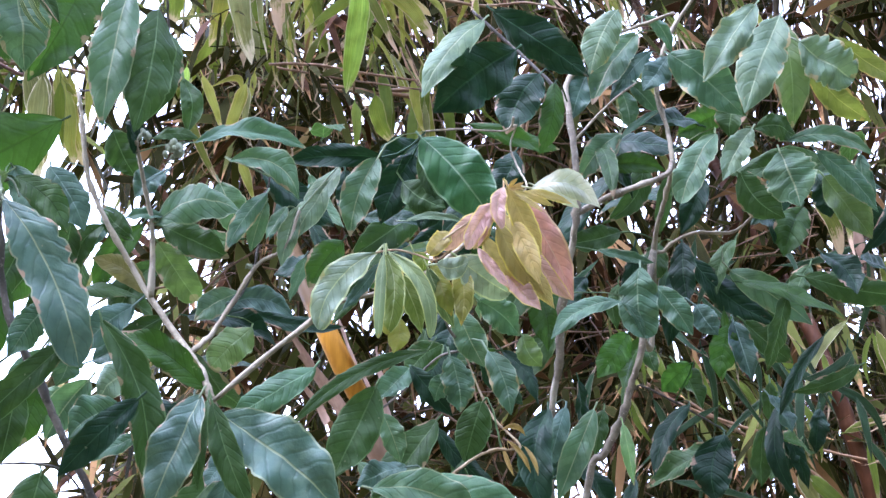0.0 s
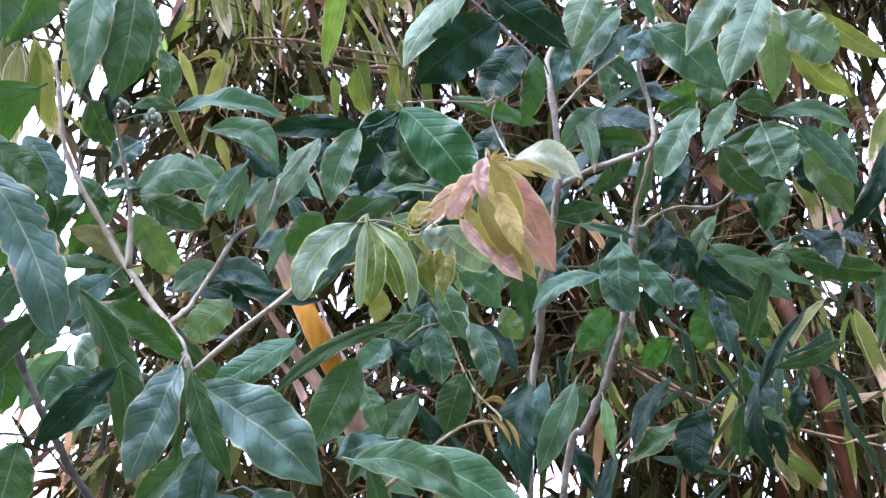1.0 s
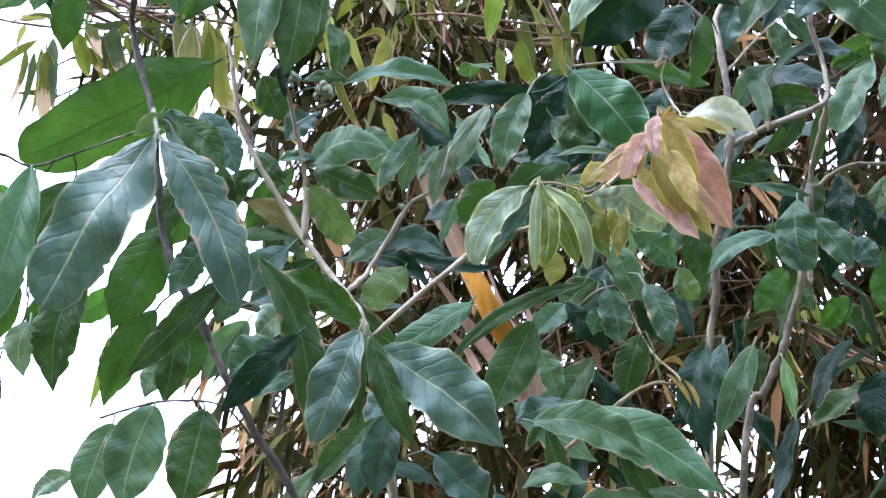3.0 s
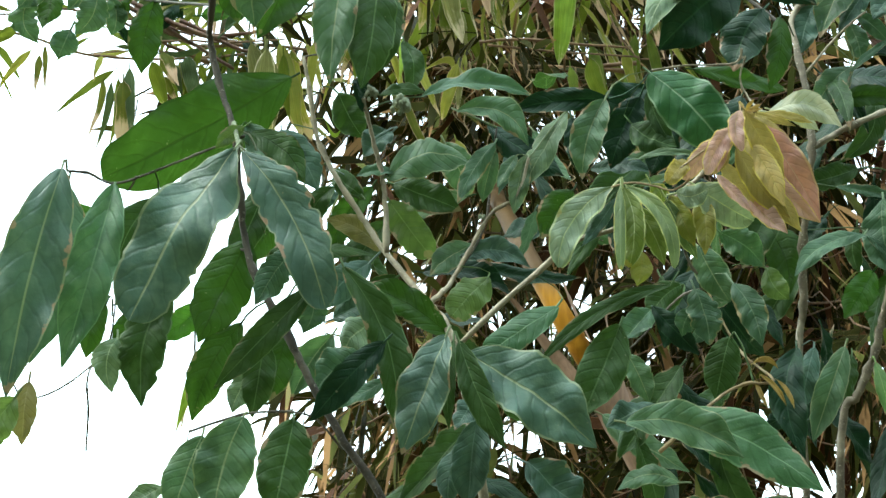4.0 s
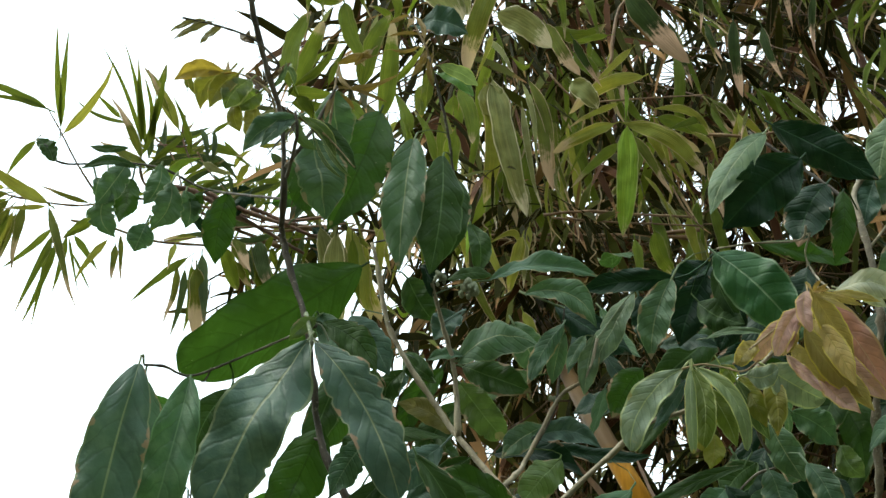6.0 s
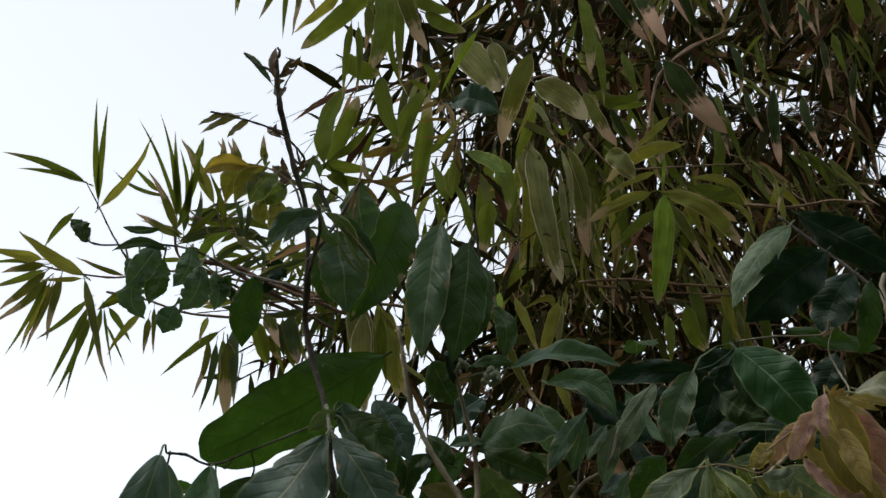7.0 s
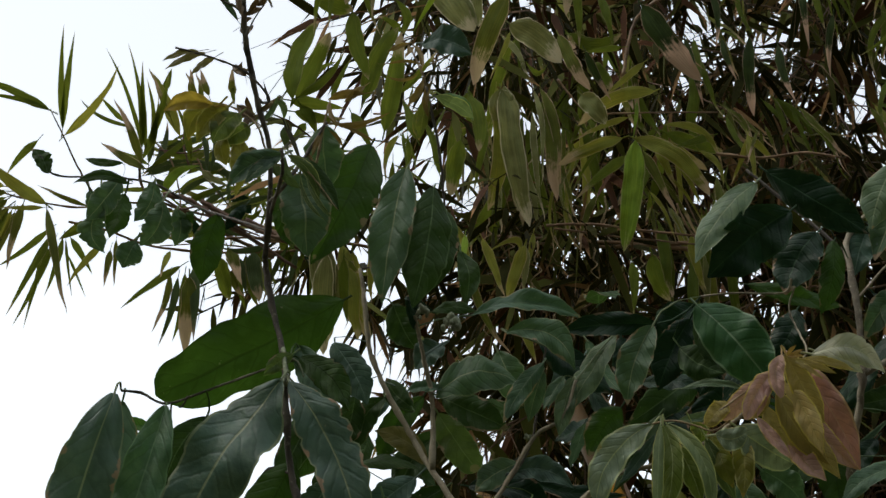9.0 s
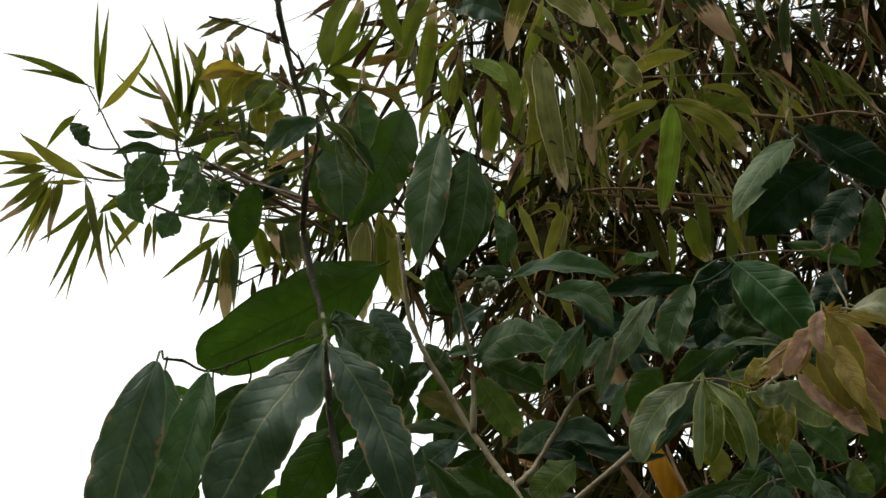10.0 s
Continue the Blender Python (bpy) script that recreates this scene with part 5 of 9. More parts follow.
leaf(tree, (0.211, 1.645, 2.05), (0.238, 1.638, 1.98), (-0.31, -0.95, -0.02), 0.028, -0.06, 0.05, 'YL', 0.2)
leaf(tree, (0.229, 1.64, 2.074), (0.24, 1.648, 2.053), (0.03, -0.94, -0.34), 0.020, -0.19, 0.05, 'YL', 0.2, blunt=True)
leaf(tree, (0.245, 1.64, 2.056), (0.277, 1.655, 1.991), (0.02, -0.98, -0.21), 0.023, 0.02, 0.05, 'LR', 0.2)
leaf(tree, (0.25, 1.646, 2.062), (0.272, 1.639, 2.001), (-0.3, -0.95, 0.01), 0.026, -0.02, 0.05, 'YG2', 0.2)
leaf(tree, (0.282, 1.648, 2.061), (0.282, 1.634, 1.989), (-0.33, -0.93, 0.18), 0.029, -0.07, 0.05, 'YC', 0.2)
leaf(tree, (0.216, 1.655, 2.079), (0.267, 1.659, 2.094), (0.1, -0.99, -0.11), 0.014, 0.05, 0.05, 'L', 0.2)
leaf(tree, (0.363, 1.63, 2.152), (0.441, 1.623, 2.13), (-0.06, -0.99, 0.11), 0.036, -0.22, 0.05, 'W', 0.2)
leaf(tree, (0.373, 1.64, 2.157), (0.423, 1.651, 2.137), (0.18, -0.98, -0.07), 0.023, -0.09, 0.05, 'W', 0.2)
# the side beyond the forked stems
leaf(bough_8, (0.577, 1.92, 2.481), (0.507, 1.905, 2.366), (-0.23, -0.94, 0.26), 0.056, 0.04, 0.05, 'G', 0.2, (0.619, 1.904, 2.472))
leaf(bough_8, (0.59, 1.9, 2.446), (0.533, 1.909, 2.374), (-0.29, -0.95, 0.11), 0.032, 0.03, 0.05, 'U', 0.2, (0.61, 1.905, 2.439))
leaf(bough_6, (0.507, 1.92, 2.42), (0.482, 1.917, 2.348), (-0.08, -1, 0.06), 0.045, 0.04, 0.05, 'U', 0.2, (0.495, 1.919, 2.429))
leaf(bough_8, (0.609, 1.88, 2.432), (0.575, 1.889, 2.384), (-0.41, -0.91, 0.12), 0.045, -0.02, 0.05, 'U', 0.2, (0.608, 1.905, 2.428))
leaf(bough_11, (0.579, 1.88, 2.491), (0.62, 1.897, 2.445), (0.16, -0.96, -0.21), 0.025, -0.12, 0.05, 'LD', 0.2, (0.57, 1.865, 2.471))
leaf(bough_8, (0.605, 1.86, 2.428), (0.702, 1.857, 2.344), (-0.26, -0.93, -0.26), 0.071, -0.03, 0.05, 'LD', 0.2, (0.608, 1.905, 2.428))
leaf(tree, (0.707, 1.8, 2.479), (0.628, 1.792, 2.361), (-0.26, -0.93, 0.24), 0.054, 0.00, 0.05, 'L', 0.5)
leaf(tree, (0.733, 1.78, 2.456), (0.673, 1.769, 2.312), (-0.29, -0.94, 0.19), 0.069, 0.01, 0.05, 'L', 0.9)
leaf(tree, (0.76, 1.84, 2.472), (0.771, 1.855, 2.328), (-0.38, -0.92, -0.12), 0.054, -0.04, 0.05, 'LO', 0.2)
leaf(tree, (0.773, 1.82, 2.439), (0.853, 1.832, 2.394), (-0.01, -0.96, -0.27), 0.075, 0.04, 0.05, 'L', 1, blunt=True)
leaf(tree, (0.797, 1.85, 2.416), (0.888, 1.864, 2.347), (-0.4, -0.64, -0.66), 0.043, 0.03, 0.05, 'YO2', 0.8)
leaf(tree, (0.845, 1.86, 2.466), (0.939, 1.85, 2.401), (-0.42, -0.77, -0.48), 0.033, 0.04, 0.05, 'YO2', 0.2)
leaf(bough_8, (0.658, 1.84, 2.309), (0.603, 1.833, 2.207), (-0.43, -0.85, 0.29), 0.048, 0.03, 0.05, 'G', 0.2, (0.613, 1.897, 2.301), blunt=True)
leaf(tree, (0.704, 1.83, 2.314), (0.655, 1.815, 2.235), (-0.11, -0.96, 0.25), 0.039, 0.03, 0.05, 'L', 0.9)
leaf(tree, (0.733, 1.81, 2.277), (0.75, 1.793, 2.198), (-0.62, -0.79, 0.04), 0.080, -0.04, 0.05, 'G', 0.8)
leaf(tree, (0.712, 1.84, 2.319), (0.78, 1.856, 2.309), (0.23, -0.97, -0.01), 0.042, -0.17, 0.05, 'GD', 0.6)
leaf(tree, (0.761, 1.85, 2.307), (0.882, 1.845, 2.289), (-0.02, -0.99, 0.1), 0.031, -0.15, 0.05, 'G', 0.2)
leaf(tree, (0.802, 1.85, 2.295), (0.888, 1.863, 2.217), (0.01, -0.99, -0.15), 0.040, -0.04, 0.05, 'LD', 0.2)
leaf(tree, (0.885, 1.9, 2.312), (0.904, 1.906, 2.239), (-0.37, -0.91, -0.17), 0.031, 0.07, 0.05, 'LD', 0.2)
leaf(tree, (0.83, 1.9, 2.277), (0.893, 1.901, 2.191), (-0.15, -0.98, -0.12), 0.058, 0.00, 0.05, 'LO', 0.2)
leaf(bough_13, (0.703, 1.88, 2.271), (0.763, 1.881, 2.209), (-0.33, -0.89, -0.33), 0.053, 0.11, 0.05, 'GD', 0.2, (0.733, 1.913, 2.223))
leaf(tree, (0.816, 1.95, 2.248), (0.778, 1.935, 2.171), (-0.14, -0.96, 0.26), 0.056, 0.04, 0.05, 'O', 0.2)
leaf(tree, (0.83, 1.92, 2.279), (0.848, 1.928, 2.227), (-0.29, -0.93, -0.25), 0.040, -0.02, 0.05, 'OD', 0.2)
leaf(bough_12, (0.559, 1.88, 2.132), (0.567, 1.889, 2.039), (-0.39, -0.91, -0.12), 0.059, 0.07, 0.05, 'LD', 0, (0.586, 1.944, 2.117), blunt=True)
leaf(bough_12, (0.58, 1.88, 2.107), (0.625, 1.875, 2.042), (-0.31, -0.94, -0.14), 0.040, -0.03, 0.05, 'LD', 0.2, (0.585, 1.944, 2.107))
leaf(bough_12, (0.646, 1.92, 2.094), (0.673, 1.915, 2.053), (-0.34, -0.93, -0.12), 0.038, 0.04, 0.05, 'U', 0.2, (0.583, 1.943, 2.097))
leaf(tree, (0.705, 1.96, 2.078), (0.691, 1.972, 2.007), (-0.43, -0.9, -0.07), 0.044, 0.02, 0.05, 'GV', 0.2)
leaf(tree, (0.711, 1.96, 2.082), (0.729, 1.949, 2.001), (-0.25, -0.97, 0.07), 0.039, -0.00, 0.05, 'U', 0.2)
leaf(bough_12, (0.567, 1.98, 2.066), (0.522, 1.976, 2.002), (-0.02, -1, 0.07), 0.046, -0.02, 0.05, 'GV', 0.2, (0.58, 1.942, 2.067))
leaf(bough_24, (0.653, 1.98, 2.027), (0.617, 1.997, 1.99), (-0.06, -0.93, -0.37), 0.043, 0.02, 0.05, 'GV', 0.2, (0.63, 1.982, 1.973))
leaf(bough_6, (0.532, 1.88, 2.085), (0.436, 1.87, 2.03), (-0.16, -0.89, 0.43), 0.034, 0.13, 0.05, 'LD', 0.2, (0.466, 1.916, 2.104))
leaf(bough_12, (0.536, 1.89, 2.087), (0.564, 1.89, 2.039), (-0.21, -0.97, -0.12), 0.013, -0.11, 0.05, 'LD', 0.2, (0.581, 1.942, 2.077))
leaf(bough_13, (0.724, 2, 2.165), (0.838, 1.994, 2.09), (-0.2, -0.95, -0.22), 0.051, -0.03, 0.05, 'G', 0.2, (0.708, 1.94, 2.204))
leaf(tree, (0.74, 2, 2.093), (0.811, 2.006, 2.037), (-0.04, -0.98, -0.17), 0.041, 0.03, 0.05, 'GD', 0.2)
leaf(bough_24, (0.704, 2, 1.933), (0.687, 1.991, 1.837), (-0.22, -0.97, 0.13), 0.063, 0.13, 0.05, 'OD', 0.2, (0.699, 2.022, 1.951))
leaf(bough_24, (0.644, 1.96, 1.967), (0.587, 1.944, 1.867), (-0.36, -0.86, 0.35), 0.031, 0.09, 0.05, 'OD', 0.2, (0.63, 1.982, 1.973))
leaf(bough_12, (0.543, 1.93, 1.933), (0.551, 1.914, 1.851), (-0.5, -0.86, 0.12), 0.021, -0.02, 0.05, 'LG', 0.2, (0.55, 1.968, 1.944))
leaf(bough_6, (0.465, 1.92, 1.951), (0.441, 1.93, 1.869), (-0.32, -0.95, -0.02), 0.033, 0.00, 0.05, 'U', 0.2, (0.46, 1.963, 1.964))
leaf(bough_8, (0.667, 1.92, 2.271), (0.629, 1.92, 2.191), (-0.22, -0.97, 0.11), 0.038, 0.01, 0.05, 'OD', 0.2, (0.613, 1.909, 2.268))
leaf(bough_13, (0.643, 1.96, 2.191), (0.644, 1.949, 2.091), (-0.56, -0.82, 0.08), 0.045, -0.00, 0.05, 'OD', 0.2, (0.645, 1.97, 2.2))
leaf(bough_9, (0.555, 1.94, 2.339), (0.492, 1.929, 2.263), (0.02, -0.99, 0.13), 0.042, 0.07, 0.05, 'G', 0.2, (0.531, 1.892, 2.366))
leaf(bough_9, (0.55, 1.93, 2.318), (0.512, 1.924, 2.279), (-0.18, -0.93, 0.31), 0.018, -0.01, 0.05, 'L', 0.2, (0.518, 1.892, 2.353))
leaf(bough_9, (0.531, 1.95, 2.29), (0.618, 1.942, 2.288), (-0.1, -0.97, -0.24), 0.034, -0.11, 0.05, 'O', 0.2, (0.49, 1.891, 2.321))
leaf(bough_9, (0.558, 1.94, 2.403), (0.572, 1.947, 2.348), (-0.34, -0.92, -0.21), 0.034, -0.06, 0.05, 'LD', 0.2, (0.566, 1.891, 2.396))
leaf(bough_9, (0.567, 1.93, 2.412), (0.606, 1.93, 2.369), (-0.23, -0.95, -0.22), 0.026, -0.03, 0.05, 'LD', 0.2, (0.566, 1.891, 2.396))
leaf(bough_8, (0.606, 1.92, 2.369), (0.546, 1.923, 2.321), (-0.19, -0.97, 0.18), 0.013, 0.03, 0.05, 'LD', 0.2, (0.604, 1.904, 2.37))
leaf(tree, (0.716, 1.98, 2.394), (0.648, 1.983, 2.356), (0.18, -0.91, -0.38), 0.054, 0.04, 0.05, 'O', 0.2)
leaf(tree, (0.736, 1.95, 2.418), (0.722, 1.966, 2.351), (-0.55, -0.83, -0.08), 0.055, 0.07, 0.05, 'GD', 0.2)
leaf(tree, (0.516, 2, 2.147), (0.483, 1.996, 2.097), (-0.29, -0.92, 0.27), 0.035, 0.05, 0.05, 'OD', 0.2)
leaf(bough_8, (0.561, 1.98, 2.209), (0.483, 1.975, 2.187), (0.05, -1, 0.05), 0.040, -0.04, 0.05, 'GD', 0.2, (0.605, 1.959, 2.194))
leaf(bough_6, (0.518, 1.94, 2.17), (0.598, 1.946, 2.157), (0.11, -0.98, 0.18), 0.019, 0.02, 0.05, 'LD', 0.2, (0.471, 1.892, 2.16))
leaf(bough_13, (0.623, 2, 2.201), (0.596, 1.985, 2.139), (0.04, -0.98, 0.22), 0.043, -0.05, 0.05, 'GD', 0.2, (0.638, 1.976, 2.198))
leaf(tree, (-0.302, 1.49, 2.382), (-0.359, 1.494, 2.378), (-0.04, -0.95, -0.32), 0.023, 0.14, 0.05, 'YO', 0)
leaf(tree, (-0.297, 1.496, 2.388), (-0.331, 1.506, 2.347), (-0.03, -0.97, -0.22), 0.029, 0.22, 0.05, 'YC', 0)
leaf(tree, (-0.289, 1.502, 2.387), (-0.318, 1.491, 2.34), (0.5, -0.86, -0.1), 0.027, 0.11, 0.05, 'YC', 0)
leaf(tree, (-0.276, 1.508, 2.382), (-0.301, 1.492, 2.339), (0.26, -0.94, 0.21), 0.034, 0.09, 0.05, 'YC2', 0)
leaf(tree, (-0.266, 1.514, 2.37), (-0.293, 1.514, 2.348), (0.25, -0.91, -0.33), 0.030, 0.03, 0.05, 'YC2', 0)
leaf(tree, (-0.294, 1.512, 2.357), (-0.288, 1.515, 2.322), (-0.13, -0.98, -0.11), 0.021, 0.09, 0.05, 'YC', 0)
leaf(tree, (-0.276, 1.518, 2.355), (-0.279, 1.51, 2.306), (0.35, -0.93, 0.13), 0.026, -0.07, 0.05, 'YC', 0)
leaf(tree, (-0.223, 1.5, 2.329), (-0.281, 1.495, 2.287), (0.11, -0.99, -0.02), 0.031, 0.12, 0.05, 'LD', 0.2)
leaf(tree, (-0.224, 1.505, 2.332), (-0.261, 1.487, 2.288), (0.25, -0.95, 0.17), 0.018, 0.05, 0.05, 'G', 0.2)
leaf(tree, (-0.218, 1.5, 2.329), (-0.183, 1.516, 2.283), (-0.08, -0.92, -0.37), 0.016, -0.16, 0.05, 'LR', 0.2)
leaf(tree, (-0.215, 1.515, 2.335), (-0.16, 1.517, 2.269), (0.1, -0.99, 0.06), 0.021, -0.06, 0.05, 'GD', 0.2)
leaf(tree, (-0.196, 1.5, 2.303), (-0.164, 1.507, 2.256), (-0.07, -0.98, -0.19), 0.006, 0.06, 0.05, 'LR', 0.2)
leaf(tree, (-0.203, 1.5, 2.304), (-0.172, 1.505, 2.254), (-0.15, -0.97, -0.2), 0.005, 0.11, 0.05, 'LR', 0.2)
leaf(tree, (-0.223, 1.51, 2.331), (-0.201, 1.51, 2.293), (-0.13, -0.99, -0.07), 0.013, 0.19, 0.05, 'LO', 0.2)
leaf(tree, (-0.28, 1.47, 2.478), (-0.317, 1.484, 2.528), (-0, -0.97, 0.26), 0.009, 0.02, 0.05, 'GD', 0.6)
leaf(tree, (-0.276, 1.47, 2.484), (-0.278, 1.479, 2.529), (0.08, -0.98, 0.21), 0.012, -0.06, 0.05, 'BR', 0)
leaf(tree, (-0.272, 1.472, 2.486), (-0.258, 1.483, 2.502), (0.69, -0.71, -0.13), 0.008, -0.01, 0.05, 'BR', 0.2)
leaf(tree, (-0.269, 1.474, 2.49), (-0.256, 1.469, 2.508), (0.18, -0.91, -0.37), 0.007, -0.02, 0.05, 'BR', 0.2)
leaf(tree, (-0.264, 1.474, 2.5), (-0.246, 1.462, 2.507), (-0.35, -0.8, -0.49), 0.007, 0.15, 0.05, 'BR', 0.2)
leaf(tree, (-0.273, 1.49, 2.47), (-0.267, 1.498, 2.488), (0.12, -0.92, 0.38), 0.009, -0.07, 0.05, 'BR', 0.2)
leaf(tree, (-0.274, 1.49, 2.47), (-0.278, 1.494, 2.487), (-0.22, -0.96, 0.16), 0.006, -0.14, 0.05, 'BR', 0.2)
leaf(tree, (-0.278, 1.485, 2.48), (-0.268, 1.491, 2.493), (0.59, -0.8, -0.08), 0.006, -0.12, 0.05, 'BR', 0.2)
leaf(tree, (-0.273, 1.51, 2.43), (-0.293, 1.526, 2.452), (-0.47, -0.86, 0.21), 0.010, -0.04, 0.05, 'BR', 0.2)
leaf(tree, (-0.275, 1.51, 2.433), (-0.278, 1.506, 2.446), (0.09, -0.95, -0.29), 0.006, -0.27, 0.05, 'BR', 0.2)
leaf(tree, (-0.262, 1.525, 2.382), (-0.286, 1.532, 2.405), (-0.15, -0.98, 0.16), 0.013, -0.04, 0.05, 'BR', 0.2)
leaf(tree, (-0.266, 1.525, 2.395), (-0.271, 1.511, 2.405), (0.24, -0.63, -0.74), 0.007, -0.12, 0.05, 'BR', 0.2)
leaf(tree, (-0.262, 1.525, 2.385), (-0.27, 1.509, 2.365), (0.37, -0.8, 0.48), 0.010, 0.14, 0.05, 'BR', 0.2)
leaf(tree, (-0.26, 1.53, 2.396), (-0.235, 1.538, 2.42), (0.5, -0.84, -0.22), 0.006, 0.01, 0.05, 'BR', 0.2)
leaf(tree, (-0.245, 1.54, 2.402), (-0.243, 1.557, 2.43), (-0.14, -0.84, 0.53), 0.009, 0.16, 0.05, 'LR', 0.2)
leaf(tree, (-0.232, 1.54, 2.392), (-0.243, 1.536, 2.416), (0.25, -0.97, -0.03), 0.010, 0.15, 0.05, 'LR', 0.2)
leaf(tree, (-0.254, 1.53, 2.341), (-0.274, 1.53, 2.343), (-0.03, -0.96, -0.28), 0.010, 0.22, 0.05, 'BR', 0.2)
leaf(tree, (-0.143, 1.54, 2.424), (-0.185, 1.55, 2.42), (-0.17, -0.89, -0.42), 0.012, 0.07, 0.05, 'YA', 0.2)
leaf(tree, (-0.144, 1.55, 2.438), (-0.165, 1.537, 2.411), (0.46, -0.88, 0.06), 0.010, 0.00, 0.05, 'YA', 0.2)
leaf(tree, (-0.181, 1.545, 2.415), (-0.164, 1.532, 2.377), (-0.34, -0.93, 0.15), 0.007, 0.13, 0.05, 'YA', 0.2)
leaf(tree, (-0.186, 1.545, 2.39), (-0.111, 1.546, 2.405), (0.07, -0.96, -0.28), 0.006, 0.11, 0.05, 'YA', 0.2)
leaf(tree, (-0.172, 1.545, 2.388), (-0.135, 1.556, 2.399), (0.34, -0.91, -0.22), 0.006, 0.19, 0.05, 'YA', 0.2)
leaf(tree, (-0.188, 1.545, 2.38), (-0.197, 1.534, 2.342), (0.35, -0.92, 0.2), 0.007, 0.02, 0.05, 'YA', 0.2)
leaf(tree, (-0.166, 1.55, 2.389), (-0.127, 1.541, 2.365), (-0.33, -0.92, -0.2), 0.005, -0.00, 0.05, 'YA', 0.2)
leaf(tree, (-0.18, 1.545, 2.38), (-0.166, 1.563, 2.367), (0.25, -0.69, -0.68), 0.005, -0.08, 0.05, 'YA', 0.2)
leaf(tree, (-0.109, 1.72, 2.585), (-0.135, 1.707, 2.565), (0.49, -0.87, -0.08), 0.007, 0.01, 0.05, 'YA', 0.2)
leaf(tree, (-0.104, 1.72, 2.583), (-0.09, 1.702, 2.535), (0.06, -0.93, 0.37), 0.008, -0.10, 0.05, 'YA', 0.2)
leaf(tree, (-0.109, 1.72, 2.58), (-0.112, 1.705, 2.555), (-0.24, -0.81, 0.53), 0.011, -0.21, 0.05, 'YA', 0.2)
leaf(tree, (-0.135, 1.72, 2.555), (-0.087, 1.737, 2.562), (0.36, -0.88, -0.32), 0.005, -0.08, 0.05, 'YA', 0.2)
leaf(tree, (-0.133, 1.72, 2.536), (-0.095, 1.735, 2.55), (0.45, -0.85, -0.27), 0.005, 0.14, 0.05, 'YA', 0.2)
leaf(tree, (-0.088, 1.73, 2.539), (-0.109, 1.738, 2.504), (-0.15, -0.98, -0.15), 0.011, -0.08, 0.05, 'YA', 0.2)
leaf(tree, (-0.08, 1.73, 2.534), (-0.08, 1.735, 2.486), (-0.23, -0.97, -0.11), 0.010, 0.09, 0.05, 'YA', 0.2)
leaf(tree, (-0.109, 1.98, 2.723), (-0.035, 1.962, 2.696), (-0.24, -0.97, -0.01), 0.052, -0.14, 0.05, 'U', 0.2)
leaf(tree, (-0.078, 1.95, 2.625), (-0.03, 1.943, 2.582), (-0.15, -0.99, -0), 0.023, -0.11, 0.05, 'LG', 0.6)
leaf(tree, (-0.1, 1.9, 2.581), (-0.103, 1.901, 2.53), (0.27, -0.96, -0.04), 0.022, 0.07, 0.05, 'YO2', 0.2)
# dark leaves behind the young ones, shade painted into their colour
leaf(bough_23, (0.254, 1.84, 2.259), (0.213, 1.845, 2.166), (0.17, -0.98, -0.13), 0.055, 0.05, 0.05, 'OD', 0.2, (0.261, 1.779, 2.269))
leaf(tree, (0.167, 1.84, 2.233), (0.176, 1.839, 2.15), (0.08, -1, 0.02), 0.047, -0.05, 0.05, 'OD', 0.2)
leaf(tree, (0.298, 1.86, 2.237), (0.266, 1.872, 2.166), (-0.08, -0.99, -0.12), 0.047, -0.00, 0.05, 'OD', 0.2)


def blossom(parent, place, size, count, seed):
    """A tight head of small pale buds on a short stalk."""
    rng = np.random.default_rng(seed)
    verts, faces = [], []
    for _ in range(count):
        d = unit(rng.normal(0, 1, 3) + np.array((0, -0.4, 0.5)))
        centre, r = np.array(place) + d * size * rng.uniform(0.5, 1.0), size * rng.uniform(0.22, 0.4)
        k = len(verts)
        for i in range(5):
            for j in range(7):
                a, b = math.pi * (i + 0.5) / 5, 2 * math.pi * j / 7
                verts.append(centre + r * np.array((math.sin(a) * math.cos(b), math.sin(a) * math.sin(b), 1.25 * math.cos(a))))
        for i in range(4):
            for j in range(7):
                faces.append((k + i * 7 + j, k + i * 7 + (j + 1) % 7, k + (i + 1) * 7 + (j + 1) % 7, k + (i + 1) * 7 + j))
        faces += [tuple(range(k + 6, k - 1, -1)), tuple(range(k + 28, k + 35))]
    part("bud_head", mesh_from("bud_head", verts, faces, BARK["bud"]), parent, "pale greenish head of tight buds")


blossom(tree, (-0.044, 1.774, 2.224), 0.013, 26, 3)
blossom(tree, (-0.081, 1.759, 2.235), 0.009, 14, 4)
blossom(tree, (0.051, 1.815, 2.096), 0.006, 9, 5)

# inner leaves of the crown, behind the outer ones; shade is in their colour
crown_rng = np.random.default_rng(21)
